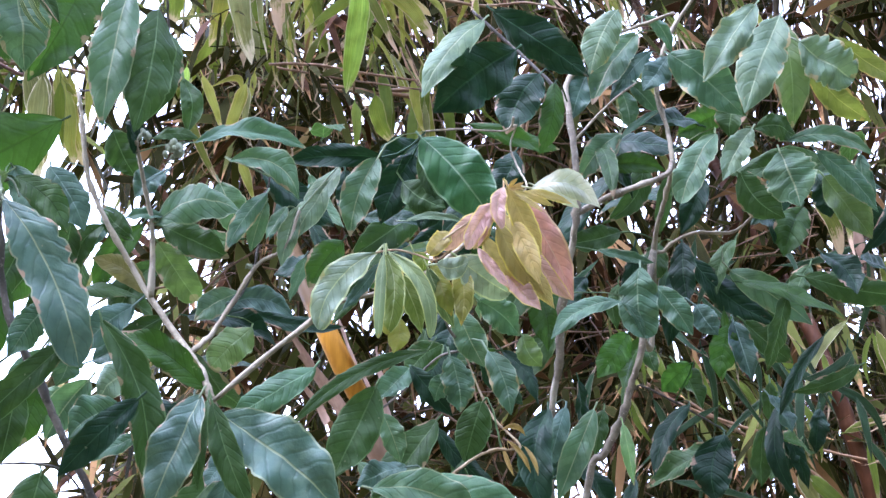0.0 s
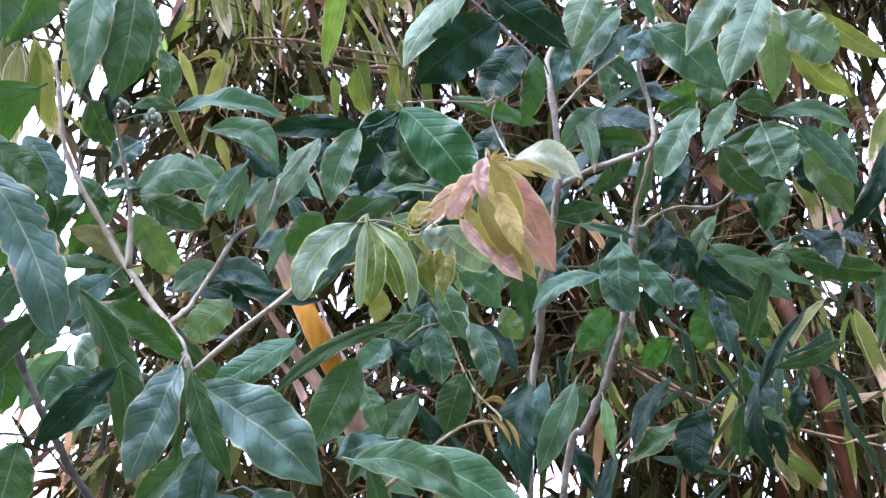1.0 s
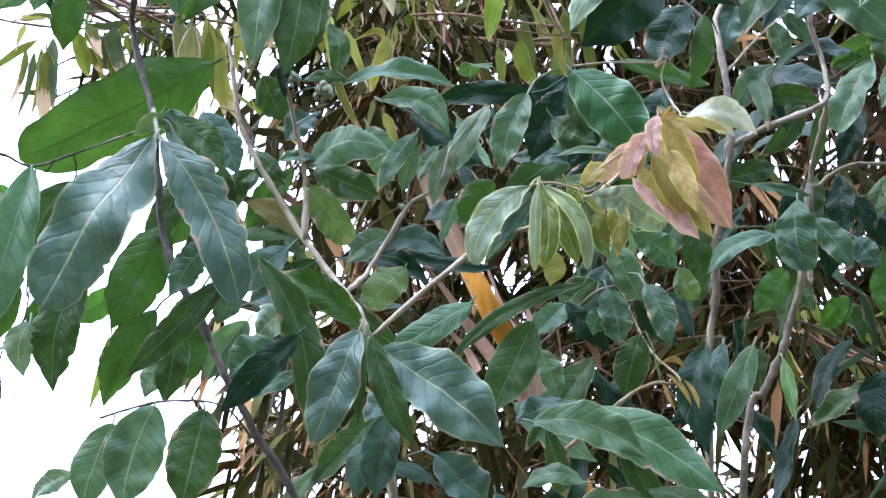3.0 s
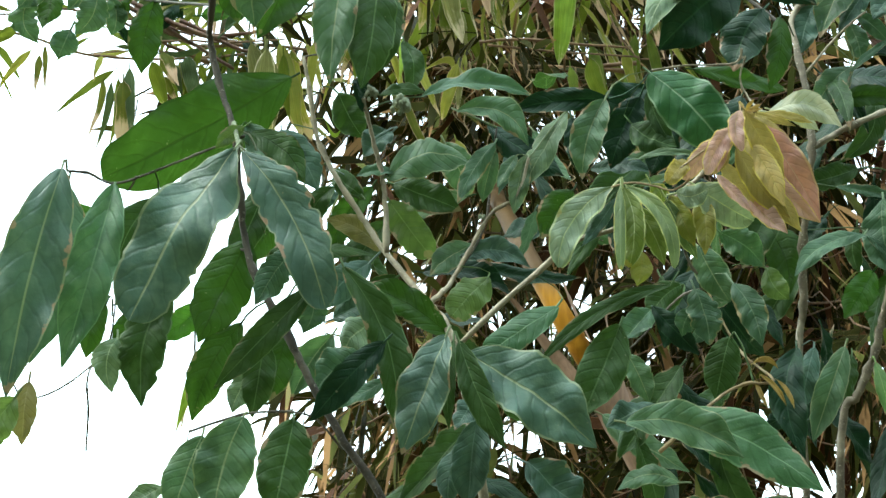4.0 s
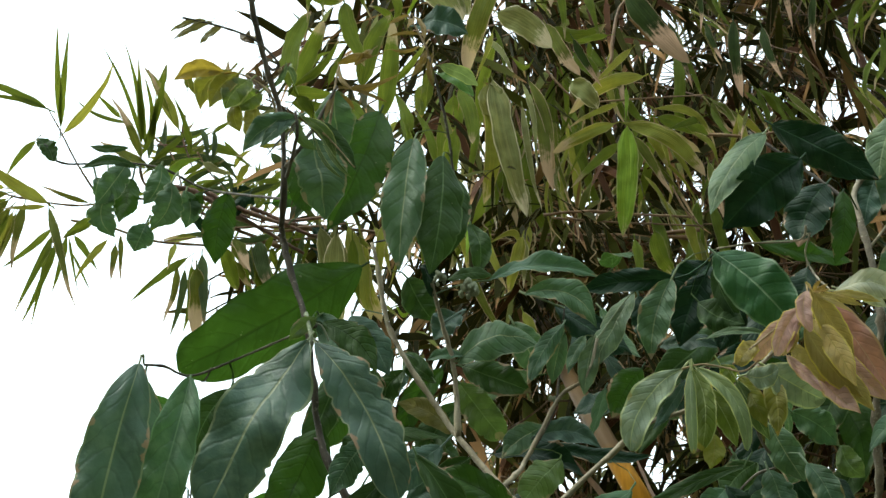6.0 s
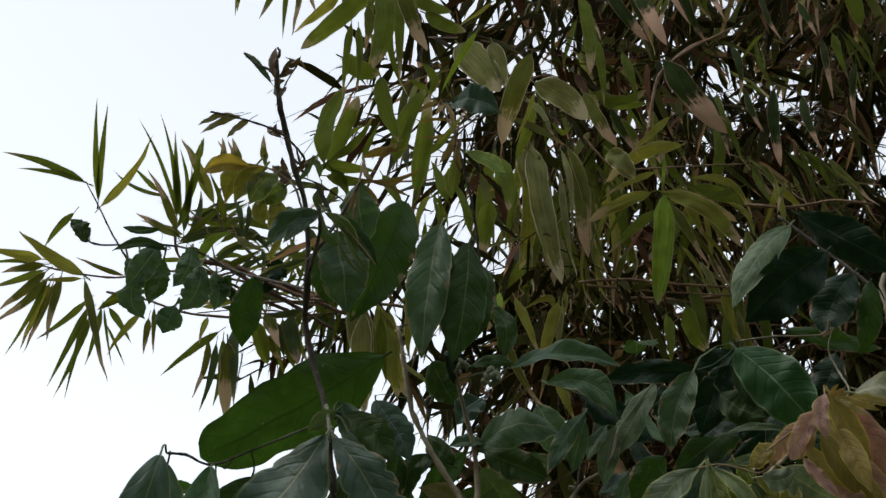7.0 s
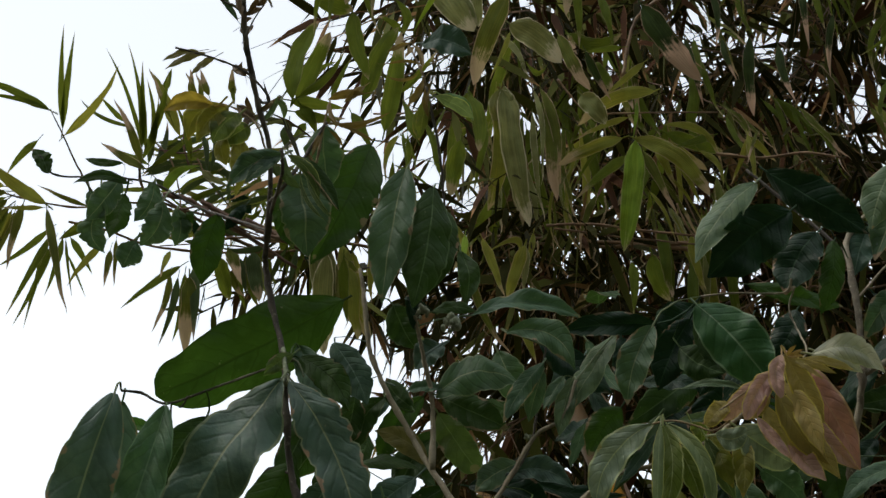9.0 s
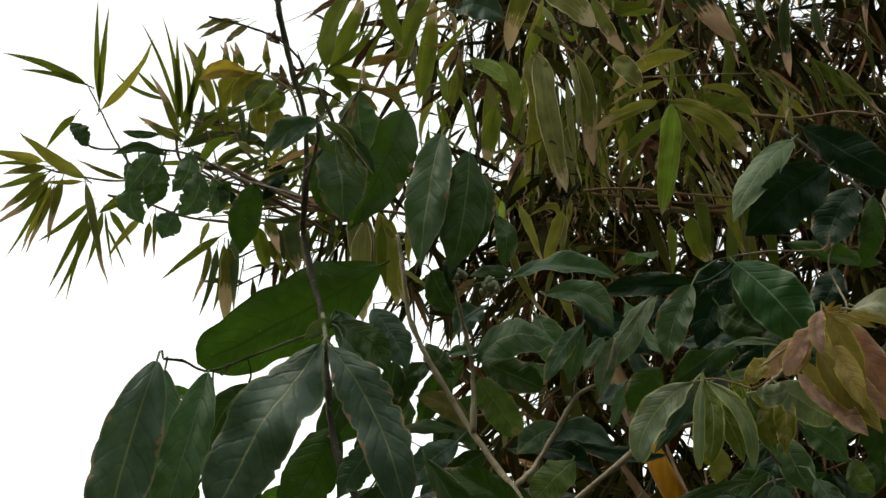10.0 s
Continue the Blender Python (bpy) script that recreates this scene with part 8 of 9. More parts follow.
blade(bamboo, (-0.486, 2.02, 2.567), (-0.422, 2.05, 2.608), (0.5, -0.85, -0.18), 0.014, 0.01, 0.05, 'bm')
blade(bamboo, (-0.497, 2.02, 2.578), (-0.426, 2.049, 2.6), (0.44, -0.85, -0.29), 0.014, 0.07, 0.05, 'bg')
blade(bamboo, (-0.433, 2.03, 2.595), (-0.417, 2.005, 2.521), (0.37, -0.85, 0.37), 0.013, -0.02, 0.05, 'bm')
blade(bamboo, (-0.414, 2.03, 2.589), (-0.414, 2.01, 2.525), (0.44, -0.86, 0.27), 0.011, -0.03, 0.05, 'bm')
blade(bamboo, (-0.486, 2.02, 2.568), (-0.43, 2.043, 2.551), (0.22, -0.87, -0.44), 0.018, -0.03, 0.05, 'bg')
blade(bamboo, (-0.499, 2.03, 2.571), (-0.438, 2.019, 2.57), (-0.17, -0.9, -0.4), 0.015, 0.04, 0.05, 'bm')
blade(bamboo, (-0.447, 2.03, 2.552), (-0.382, 2.052, 2.543), (0.27, -0.91, -0.33), 0.020, 0.05, 0.05, 'bm')
blade(bamboo, (-0.422, 2.03, 2.566), (-0.369, 2.029, 2.544), (-0.12, -0.96, -0.25), 0.018, -0.03, 0.05, 'bg')
blade(bamboo, (-0.472, 1.98, 2.48), (-0.423, 1.998, 2.531), (0.35, -0.94, 0), 0.018, -0.16, 0.05, 'bb')
blade(bamboo, (-0.505, 2, 2.516), (-0.429, 2.026, 2.547), (0.43, -0.83, -0.35), 0.011, -0.05, 0.05, 'bm')
blade(bamboo, (-0.472, 2, 2.519), (-0.444, 1.984, 2.523), (-0.36, -0.74, -0.56), 0.009, -0.09, 0.05, 'bg')
blade(bamboo, (-0.457, 2.02, 2.492), (-0.401, 2.034, 2.53), (0.4, -0.87, -0.28), 0.011, -0.10, 0.05, 'bm')
blade(bamboo, (-0.421, 1.99, 2.52), (-0.372, 1.964, 2.485), (-0.52, -0.85, -0.11), 0.014, 0.03, 0.05, 'bp')
blade(bamboo, (-0.448, 2.02, 2.48), (-0.379, 2.003, 2.506), (-0.1, -0.94, -0.34), 0.011, -0.02, 0.05, 'bg')
blade(bamboo, (-0.389, 2.02, 2.513), (-0.387, 2.019, 2.481), (0.34, -0.94, 0.04), 0.009, -0.08, 0.05, 'bm')
blade(bamboo, (-0.323, 2.02, 2.495), (-0.394, 2.025, 2.472), (0.09, -0.88, -0.47), 0.011, 0.02, 0.05, 'bm')
blade(bamboo, (-0.336, 2.02, 2.473), (-0.362, 2.019, 2.447), (0.24, -0.95, -0.21), 0.009, -0.04, 0.05, 'bg')
blade(bamboo, (-0.412, 2.02, 2.515), (-0.376, 1.998, 2.464), (0.06, -0.9, 0.44), 0.006, 0.01, 0.05, 'bm')
blade(bamboo, (-0.493, 2.02, 2.519), (-0.466, 2.03, 2.493), (0.29, -0.95, -0.09), 0.015, 0.03, 0.05, 'bm')
blade(bamboo, (-0.356, 2, 2.52), (-0.377, 2.026, 2.491), (-0.26, -0.8, -0.54), 0.013, 0.09, 0.05, 'by', 0.02)
blade(bamboo, (-0.427, 2.04, 2.484), (-0.38, 2.046, 2.513), (0.29, -0.92, -0.27), 0.013, -0.07, 0.05, 'bm')
blade(bamboo, (-0.332, 2.04, 2.524), (-0.381, 2.055, 2.517), (-0.24, -0.91, -0.35), 0.013, -0.05, 0.05, 'bm')
blade(bamboo, (-0.294, 2.05, 2.654), (-0.268, 2.06, 2.611), (0.06, -0.98, -0.18), 0.024, -0.07, 0.05, 'bg')
blade(bamboo, (-0.304, 2.06, 2.649), (-0.225, 2.052, 2.635), (-0.16, -0.91, -0.38), 0.022, 0.06, 0.05, 'bg')
blade(bamboo, (-0.311, 2.06, 2.63), (-0.311, 2.071, 2.588), (-0.18, -0.95, -0.26), 0.021, 0.10, 0.05, 'bm')
blade(bamboo, (-0.286, 2.06, 2.63), (-0.308, 2.05, 2.583), (0.06, -0.98, 0.18), 0.017, -0.02, 0.05, 'bg')
blade(bamboo, (-0.218, 2.06, 2.648), (-0.181, 2.048, 2.577), (-0.31, -0.95, -0.01), 0.020, -0.03, 0.05, 'bg')
blade(bamboo, (-0.332, 2.05, 2.56), (-0.306, 2.057, 2.518), (0.11, -0.99, -0.1), 0.016, -0.04, 0.05, 'bm')
blade(bamboo, (-0.313, 2.05, 2.506), (-0.357, 2.062, 2.516), (-0.32, -0.9, -0.28), 0.013, 0.13, 0.05, 'bg')
blade(bamboo, (-0.444, 2.02, 2.423), (-0.39, 2.035, 2.433), (0.31, -0.9, -0.31), 0.009, 0.06, 0.05, 'bm')
blade(bamboo, (-0.323, 2.03, 2.422), (-0.396, 2.032, 2.419), (-0.01, -0.94, -0.34), 0.011, -0.09, 0.05, 'bm')
blade(bamboo, (-0.324, 2.04, 2.43), (-0.358, 2.068, 2.363), (0.08, -0.9, -0.42), 0.011, 0.02, 0.05, 'bg')
blade(bamboo, (-0.299, 2.04, 2.421), (-0.329, 2.068, 2.363), (0.15, -0.87, -0.48), 0.012, 0.03, 0.05, 'bm')
blade(bamboo, (-0.283, 2.04, 2.421), (-0.295, 2.033, 2.342), (0.18, -0.98, 0.06), 0.010, -0.01, 0.05, 'bm')
blade(bamboo, (-0.211, 2.06, 2.411), (-0.174, 2.069, 2.393), (0.06, -0.93, -0.35), 0.011, 0.15, 0.05, 'bg')
blade(bamboo, (-0.4, 2.04, 2.457), (-0.354, 2.065, 2.454), (0.43, -0.83, -0.37), 0.014, 0.12, 0.05, 'bm')
blade(bamboo, (0.197, 2.5, 2.815), (0.132, 2.507, 2.713), (0.27, -0.93, -0.24), 0.011, 0.06, 0.05, 'bg')
blade(bamboo, (0.294, 2.5, 2.841), (0.399, 2.52, 2.76), (-0.08, -0.94, -0.33), 0.018, -0.24, 0.05, 'by', 0.02)
blade(bamboo, (0.301, 2.52, 2.834), (0.403, 2.533, 2.803), (0.01, -0.93, -0.36), 0.029, 0.02, 0.05, 'bg')
blade(bamboo, (0.475, 2.5, 2.841), (0.498, 2.505, 2.778), (-0.3, -0.94, -0.19), 0.008, -0.01, 0.05, 'bt', 0.02)
blade(bamboo, (0.467, 2.5, 2.834), (0.481, 2.524, 2.778), (-0.38, -0.81, -0.44), 0.008, 0.02, 0.05, 'bt', 0.02)
blade(bamboo, (0.461, 2.5, 2.832), (0.436, 2.478, 2.755), (-0.13, -0.94, 0.32), 0.008, -0.01, 0.05, 'bt', 0.02)
blade(bamboo, (0.211, 2.5, 2.905), (0.238, 2.484, 2.861), (-0.15, -0.96, 0.25), 0.019, -0.15, 0.05, 'bt', 0.02)
blade(bamboo, (0.356, 2.5, 2.791), (0.397, 2.502, 2.72), (-0.05, -1, -0.05), 0.014, -0.17, 0.05, 'by', 0.02)
blade(bamboo, (0.283, 2.55, 2.826), (0.319, 2.553, 2.737), (-0.38, -0.9, -0.19), 0.023, -0.04, 0.05, 'by', 0.02)
blade(bamboo, (0.35, 2.6, 2.668), (0.377, 2.622, 2.567), (0.11, -0.98, -0.19), 0.023, 0.05, 0.05, 'by', 0.02)
blade(bamboo, (1.278, 2.55, 2.121), (1.133, 2.527, 2.026), (0.08, -0.99, 0.11), 0.009, -0.08, 0.05, 'bt', 0.02)
blade(bamboo, (1.325, 2.58, 2.086), (1.137, 2.584, 2.046), (-0.03, -1, 0.02), 0.009, -0.01, 0.05, 'bt', 0.02)
blade(bamboo, (1.32, 2.58, 2.024), (1.148, 2.57, 1.978), (0.06, -1, -0), 0.008, -0.02, 0.05, 'bt', 0.02)
blade(bamboo, (1.063, 2.6, 1.96), (1.126, 2.581, 1.895), (-0.34, -0.94, -0.05), 0.027, 0.01, 0.05, 'bg')
blade(bamboo, (1.248, 2.6, 1.995), (1.291, 2.602, 1.901), (-0.37, -0.91, -0.19), 0.025, -0.10, 0.05, 'bg')
blade(bamboo, (1.293, 2.55, 2.142), (1.292, 2.531, 2.006), (-0.24, -0.96, 0.14), 0.021, -0.01, 0.05, 'bg')
blade(bamboo, (1.271, 2.58, 1.982), (1.314, 2.582, 1.899), (-0.27, -0.95, -0.17), 0.018, -0.06, 0.05, 'bt', 0.02)
blade(bamboo, (1.183, 2.62, 2.017), (1.2, 2.628, 1.902), (-0.51, -0.85, -0.13), 0.017, -0.04, 0.05, 'bg')
blade(bamboo, (1.051, 2.7, 2.218), (1.095, 2.714, 2.103), (-0.39, -0.88, -0.26), 0.021, -0.09, 0.05, 'bg')
blade(bamboo, (1.026, 2.7, 2.163), (1.063, 2.725, 2.051), (-0.33, -0.89, -0.31), 0.019, -0.09, 0.05, 'bg')
blade(bamboo, (1.14, 2.7, 2.21), (1.135, 2.682, 2.067), (-0.41, -0.9, 0.13), 0.016, -0.07, 0.05, 'bg')
blade(bamboo, (0.97, 2.7, 2.15), (1.018, 2.694, 2.055), (-0.11, -0.99, 0.01), 0.017, -0.07, 0.05, 'bg')
blade(bamboo, (0.895, 2.7, 2.179), (0.952, 2.688, 2.084), (-0.15, -0.99, 0.03), 0.019, 0.11, 0.05, 'bg')
blade(bamboo, (0.819, 2.7, 2.198), (0.872, 2.672, 2.099), (-0.56, -0.82, -0.06), 0.018, 0.09, 0.05, 'bg')
blade(bamboo, (0.745, 2.7, 2.238), (0.792, 2.688, 2.12), (-0.19, -0.98, 0.03), 0.018, -0.13, 0.05, 'bg')
blade(bamboo, (0.763, 2.7, 2.111), (0.815, 2.706, 2.02), (-0.27, -0.94, -0.22), 0.016, 0.07, 0.05, 'bg')
blade(bamboo, (1.09, 2.7, 2.111), (1.125, 2.695, 1.995), (-0.18, -0.98, -0.01), 0.019, -0.10, 0.05, 'bg')
blade(bamboo, (-0.113, 2.25, 2.987), (-0.043, 2.233, 2.882), (-0.12, -0.99, 0.08), 0.061, -0.01, 0.05, 'bp', 0.01)
blade(bamboo, (-0.055, 2.24, 2.982), (-0.036, 2.232, 2.89), (0.07, -0.99, 0.1), 0.033, -0.01, 0.05, 'bp', 0.02)
blade(bamboo, (0.011, 2.26, 2.968), (-0.044, 2.279, 2.807), (0.08, -0.99, -0.14), 0.037, 0.03, 0.05, 'bt', 0.02)
blade(bamboo, (0.016, 2.3, 2.934), (0.104, 2.282, 2.85), (-0.41, -0.88, -0.24), 0.046, -0.08, 0.05, 'bp')
blade(bamboo, (0.102, 2.4, 2.967), (0.155, 2.385, 2.851), (-0.48, -0.87, -0.1), 0.029, -0.00, 0.05, 'bt', 0.02)
blade(bamboo, (0.142, 2.4, 2.85), (0.184, 2.396, 2.792), (-0.2, -0.98, -0.07), 0.043, -0.03, 0.05, 'bp')
blade(bamboo, (0.006, 2.55, 2.941), (0.055, 2.543, 2.657), (0.27, -0.96, 0.07), 0.052, 0.04, 0.05, 'bp', 0.01)
blade(bamboo, (-0.009, 2.56, 2.943), (-0.021, 2.586, 2.704), (0.22, -0.97, -0.12), 0.037, -0.07, 0.05, 'by', 0.01)
blade(bamboo, (-0.001, 2.545, 2.931), (0.011, 2.563, 2.845), (-0.15, -0.96, -0.22), 0.057, -0.01, 0.05, 'bp')
blade(bamboo, (0.073, 2.55, 2.937), (0.104, 2.565, 2.724), (-0.38, -0.92, -0.12), 0.024, -0.10, 0.05, 'bt', 0.02)
blade(bamboo, (0.061, 2.56, 2.937), (0.073, 2.531, 2.731), (-0.38, -0.92, 0.1), 0.014, -0.08, 0.05, 'bp', 0.02)
blade(bamboo, (0.09, 2.56, 2.926), (0.103, 2.549, 2.71), (0.12, -0.99, 0.06), 0.027, 0.02, 0.05, 'bt', 0.02)
blade(bamboo, (0.059, 2.57, 2.895), (0.081, 2.542, 2.665), (-0.16, -0.98, 0.11), 0.015, 0.01, 0.05, 'bp', 0.02)
blade(bamboo, (0.103, 2.57, 2.838), (0.147, 2.576, 2.664), (0.13, -0.99, 0), 0.010, 0.02, 0.05, 'bt', 0.04)
blade(bamboo, (0.15, 2.58, 2.83), (0.141, 2.584, 2.661), (-0.21, -0.98, -0.01), 0.010, 0.12, 0.05, 'by', 0.03)
blade(bamboo, (0.13, 2.57, 2.782), (0.136, 2.545, 2.676), (-0.06, -0.97, 0.23), 0.008, 0.20, 0.05, 'bp', 0.05)
blade(bamboo, (0.12, 2.58, 2.866), (0.13, 2.598, 2.715), (0.19, -0.98, -0.11), 0.010, 0.05, 0.05, 'bt', 0.05)
blade(bamboo, (0.231, 2.5, 2.855), (0.136, 2.507, 2.814), (0.04, -0.97, -0.26), 0.014, 0.02, 0.05, 'by', 0.02)
blade(bamboo, (0.131, 2.6, 3.078), (0.227, 2.574, 3.065), (-0.29, -0.86, -0.42), 0.030, 0.22, 0.05, 'bg')
blade(bamboo, (0.164, 2.6, 3.018), (0.21, 2.586, 2.952), (-0.33, -0.94, -0.04), 0.030, -0.02, 0.05, 'bg')
blade(bamboo, (-0.057, 2.5, 2.897), (-0.036, 2.479, 2.775), (0.02, -0.98, 0.17), 0.029, -0.07, 0.05, 'bg')
blade(bamboo, (-0.025, 2.6, 2.874), (-0.047, 2.589, 2.742), (0.32, -0.95, 0.03), 0.021, 0.02, 0.05, 'bg')
blade(bamboo, (-0.163, 2.1, 2.865), (-0.16, 2.102, 2.795), (0.27, -0.96, -0.01), 0.022, -0.25, 0.05, 'bg')
blade(bamboo, (0.262, 2.5, 2.967), (0.178, 2.485, 2.879), (0.29, -0.95, -0.12), 0.016, -0.00, 0.05, 'by', 0.02)
blade(bamboo, (0.045, 2.6, 3.017), (0.089, 2.623, 3.029), (0.52, -0.8, -0.32), 0.016, 0.43, 0.05, 'bg')
blade(bamboo, (0.293, 2.55, 2.754), (0.364, 2.576, 2.64), (-0.09, -0.96, -0.28), 0.009, -0.04, 0.05, 'bt', 0.02)
blade(bamboo, (0.303, 2.55, 2.765), (0.371, 2.58, 2.674), (-0.21, -0.87, -0.44), 0.008, -0.08, 0.05, 'by', 0.02)
blade(bamboo, (0.271, 2.55, 2.732), (0.316, 2.549, 2.63), (-0.11, -0.99, -0.04), 0.009, -0.07, 0.05, 'by', 0.02)
blade(bamboo, (0.325, 2.55, 2.787), (0.363, 2.556, 2.708), (-0.15, -0.98, -0.14), 0.014, -0.03, 0.05, 'by', 0.02)
blade(bamboo, (0.109, 2.55, 2.758), (0.117, 2.572, 2.611), (-0.28, -0.95, -0.15), 0.008, 0.13, 0.05, 'by', 0.05)
blade(bamboo, (0.089, 2.56, 2.741), (0.093, 2.573, 2.611), (-0.08, -0.99, -0.1), 0.007, -0.09, 0.05, 'bt', 0.05)
blade(bamboo, (0.285, 2.56, 2.781), (0.348, 2.585, 2.692), (0.1, -0.97, -0.2), 0.011, -0.00, 0.05, 'bt', 0.02)
blade(bamboo, (0.413, 2.5, 2.643), (0.458, 2.497, 2.556), (-0.35, -0.92, -0.15), 0.010, 0.02, 0.05, 'by', 0.02)
blade(bamboo, (0.493, 2.5, 2.609), (0.538, 2.524, 2.539), (0.1, -0.96, -0.27), 0.010, -0.10, 0.05, 'bt', 0.02)
blade(bamboo, (0.201, 2.5, 3.232), (0.239, 2.516, 3.128), (0.08, -0.99, -0.12), 0.020, -0.02, 0.05, 'bk')
blade(bamboo, (0.299, 2.5, 3.254), (0.346, 2.527, 3.13), (-0.2, -0.94, -0.28), 0.021, 0.05, 0.05, 'bk')
blade(bamboo, (0.448, 2.5, 3.248), (0.478, 2.492, 3.117), (-0.58, -0.81, -0.08), 0.017, 0.06, 0.05, 'bk')
blade(bamboo, (0.392, 2.55, 3.142), (0.398, 2.546, 3.017), (-0.4, -0.92, 0.01), 0.019, -0.10, 0.05, 'bk')
blade(bamboo, (0.621, 2.55, 3.097), (0.612, 2.564, 2.972), (-0.11, -0.99, -0.1), 0.017, 0.05, 0.05, 'bk')
clump_rng = np.random.default_rng(5)
for _ in range(16):
    cx, cy = clump_rng.uniform(0.2, 3.0), clump_rng.uniform(3.5, 5.2)
    lean = clump_rng.normal(0, 0.12, 2)
    culm(bamboo, [(cx, cy, -0.05), (cx + lean[0], cy + lean[1], 1.6), (cx + lean[0] * 2.6, cy + lean[1] * 2, 3.2), (cx + lean[0] * 5, cy + lean[1] * 3, 5.0)],
         clump_rng.uniform(0.008, 0.016), clump_rng.choice(("brown", "dull", "dull")))


def sprays(count, seed, x_range, y_range, z_range, inside, size):
    """Leafy branchlets: a short arching twig with leaves hanging from it. Returns vertices, faces, uvs."""
    rng = np.random.default_rng(seed)
    verts, faces, uvs = [], [], []
    made = 0
    while made < count:
        foot = np.array((rng.uniform(*x_range), rng.uniform(*y_range), rng.uniform(*z_range)))
        if not inside(foot, rng):
            continue
        made += 1
        way = unit(np.array((rng.normal(-0.2, 0.8), rng.normal(-0.2, 0.6), rng.normal(-0.1, 0.5))))
        reach = rng.uniform(0.10, 0.26)
        cross = unit(np.cross(way, (0.2, 0.3, 1.0)))
        # the twig, three-sided
        k0 = len(verts)
        for q in range(4):
            centre = foot + way * reach * q / 3 + np.array((0, 0, -0.25 * reach * (q / 3) ** 2))
            for g in (0, 2.1, 4.2):
                verts.append(centre + (cross * math.cos(g) + np.array((0, 0, 1.0)) * math.sin(g)) * 0.0016)
                uvs.append((0.2, 0.5))
        for q in range(3):
            for g in range(3):
                faces.append((k0 + q * 3 + g, k0 + q * 3 + (g + 1) % 3, k0 + q * 3 + 3 + (g + 1) % 3, k0 + q * 3 + 3 + g))
        for b in range(rng.integers(6, 11)):
            t = rng.uniform(0.2, 1.0)
            root = foot + way * reach * t + np.array((0, 0, -0.25 * reach * t * t))
            go = unit(way * rng.uniform(0.2, 0.9) + cross * rng.normal(0, 0.7) + np.array((0, 0, rng.normal(-0.7, 0.6))))
            long = rng.uniform(0.07, 0.17) * size
            wide = long * rng.uniform(0.085, 0.155)
            s = unit(np.cross(go, rng.normal(0, 1, 3)))
            n = np.cross(s, go)
            k = len(verts)
            for u, h, drop in ((0.0, 0.15, 0.0), (0.22, 1.0, 0.03), (0.6, 0.85, 0.03), (1.0, 0.0, 0.0)):
                mid = root + go * long * u + np.array((0, 0, -0.2 * long * u * u))
                if h:
                    verts += [mid - s * wide / 2 * h + n * wide * 0.12, mid + s * wide / 2 * h + n * wide * 0.12]
                    uvs += [(u, 0.0), (u, 1.0)]
                else:
                    verts.append(mid)
                    uvs.append((u, 0.5))
            faces += [(k, k + 1, k + 3, k + 2), (k + 2, k + 3, k + 5, k + 4), (k + 4, k + 5, k + 6)]
    return verts, faces, uvs


# thin places in the clump, large, middling and small: half-size, then bearing and rise of each
THIN = (((0.045, 0.04), ((-0.02, 0.485), (-0.05, 0.655), (0.362, 0.205), (0.278, 0.133), (0.45, 0.41), (0.487, 0.467))),
        ((0.029, 0.023), ((0.254, 0.19), (0.268, 0.13), (0.32, 0.36), (0.07, 0.6), (0.17, 0.64), (0.079, 0.583), (0.146, 0.585), (0.12, 0.245), (0.311, 0.112),
        (0.254, 0.1), (0.347, 0.131), (0.289, 0.168), (0.346, 0.184), (0.44, 0.236), (0.18, 0.591), (0.022, 0.563), (0.173, 0.632), (-0.125, 0.373),
        (-0.097, 0.312), (-0.046, 0.539), (0.02, 0.53), (-0.114, 0.545))),
        ((0.013, 0.013), ((0.153, 0.587), (0.194, 0.53), (0.217, 0.518), (0.205, 0.61), (0.006, 0.512), (0.038, 0.484), (0.107, 0.509), (0.087, 0.426), (0.201, 0.467),
        (0.064, 0.408), (-0.051, 0.362), (-0.028, 0.288), (-0.065, 0.569), (0.004, 0.544), (0.083, 0.593))))


def inside_clump(p, rng):
    """The clump's outline: its near rim stands to the right, its top arches to the left; thin places let the sky through."""
    x, y, z = p
    rise = (z - 1.57) / y
    rim = -0.062 * y + 0.03 - 0.02 * y * max(0.0, min(1.0, (0.3 - rise) / 0.1)) - 0.05 * y * max(0.0, min(1.0, (rise - 0.44) / 0.15)) + 0.045 * y * math.exp(-((rise - 0.38) / 0.06) ** 2)
    soft = (x - rim) / 0.35
    gap = min(noise.noise((x * 5.0, y * 1.8, z * 5.0)), 0.06 + noise.noise((9.0 + x * 3.2 / y * 3.5, 4.0, z * 3.2 / y * 3.5)))
    if any(((x / y - a) / ra) ** 2 + ((rise - b) / rb) ** 2 < 1 for (ra, rb), spots in THIN for a, b in spots) and rng.random() < 0.8:
        return False
    if (x > 0.55 * y or rise > 0.85 or rise < 0.05) and rng.random() < 0.75:
        return False
    return soft > 0 and rng.random() < min(1.0, 0.15 + soft) and gap > -0.14 + 0.07 * min(1.0, max(0.0, (rise - 0.42) / 0.12))


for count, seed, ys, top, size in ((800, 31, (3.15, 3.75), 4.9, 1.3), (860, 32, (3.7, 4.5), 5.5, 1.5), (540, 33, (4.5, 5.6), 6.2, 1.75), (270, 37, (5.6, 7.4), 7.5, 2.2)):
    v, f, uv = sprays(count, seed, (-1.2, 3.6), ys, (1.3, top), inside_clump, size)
    tagged(part("foliage", mesh_from("foliage", v, f, FOLIAGE, uv, False), bamboo, "dense bamboo leaves, shade put into their dark colour, with dry tan ones"), kind="stuff")

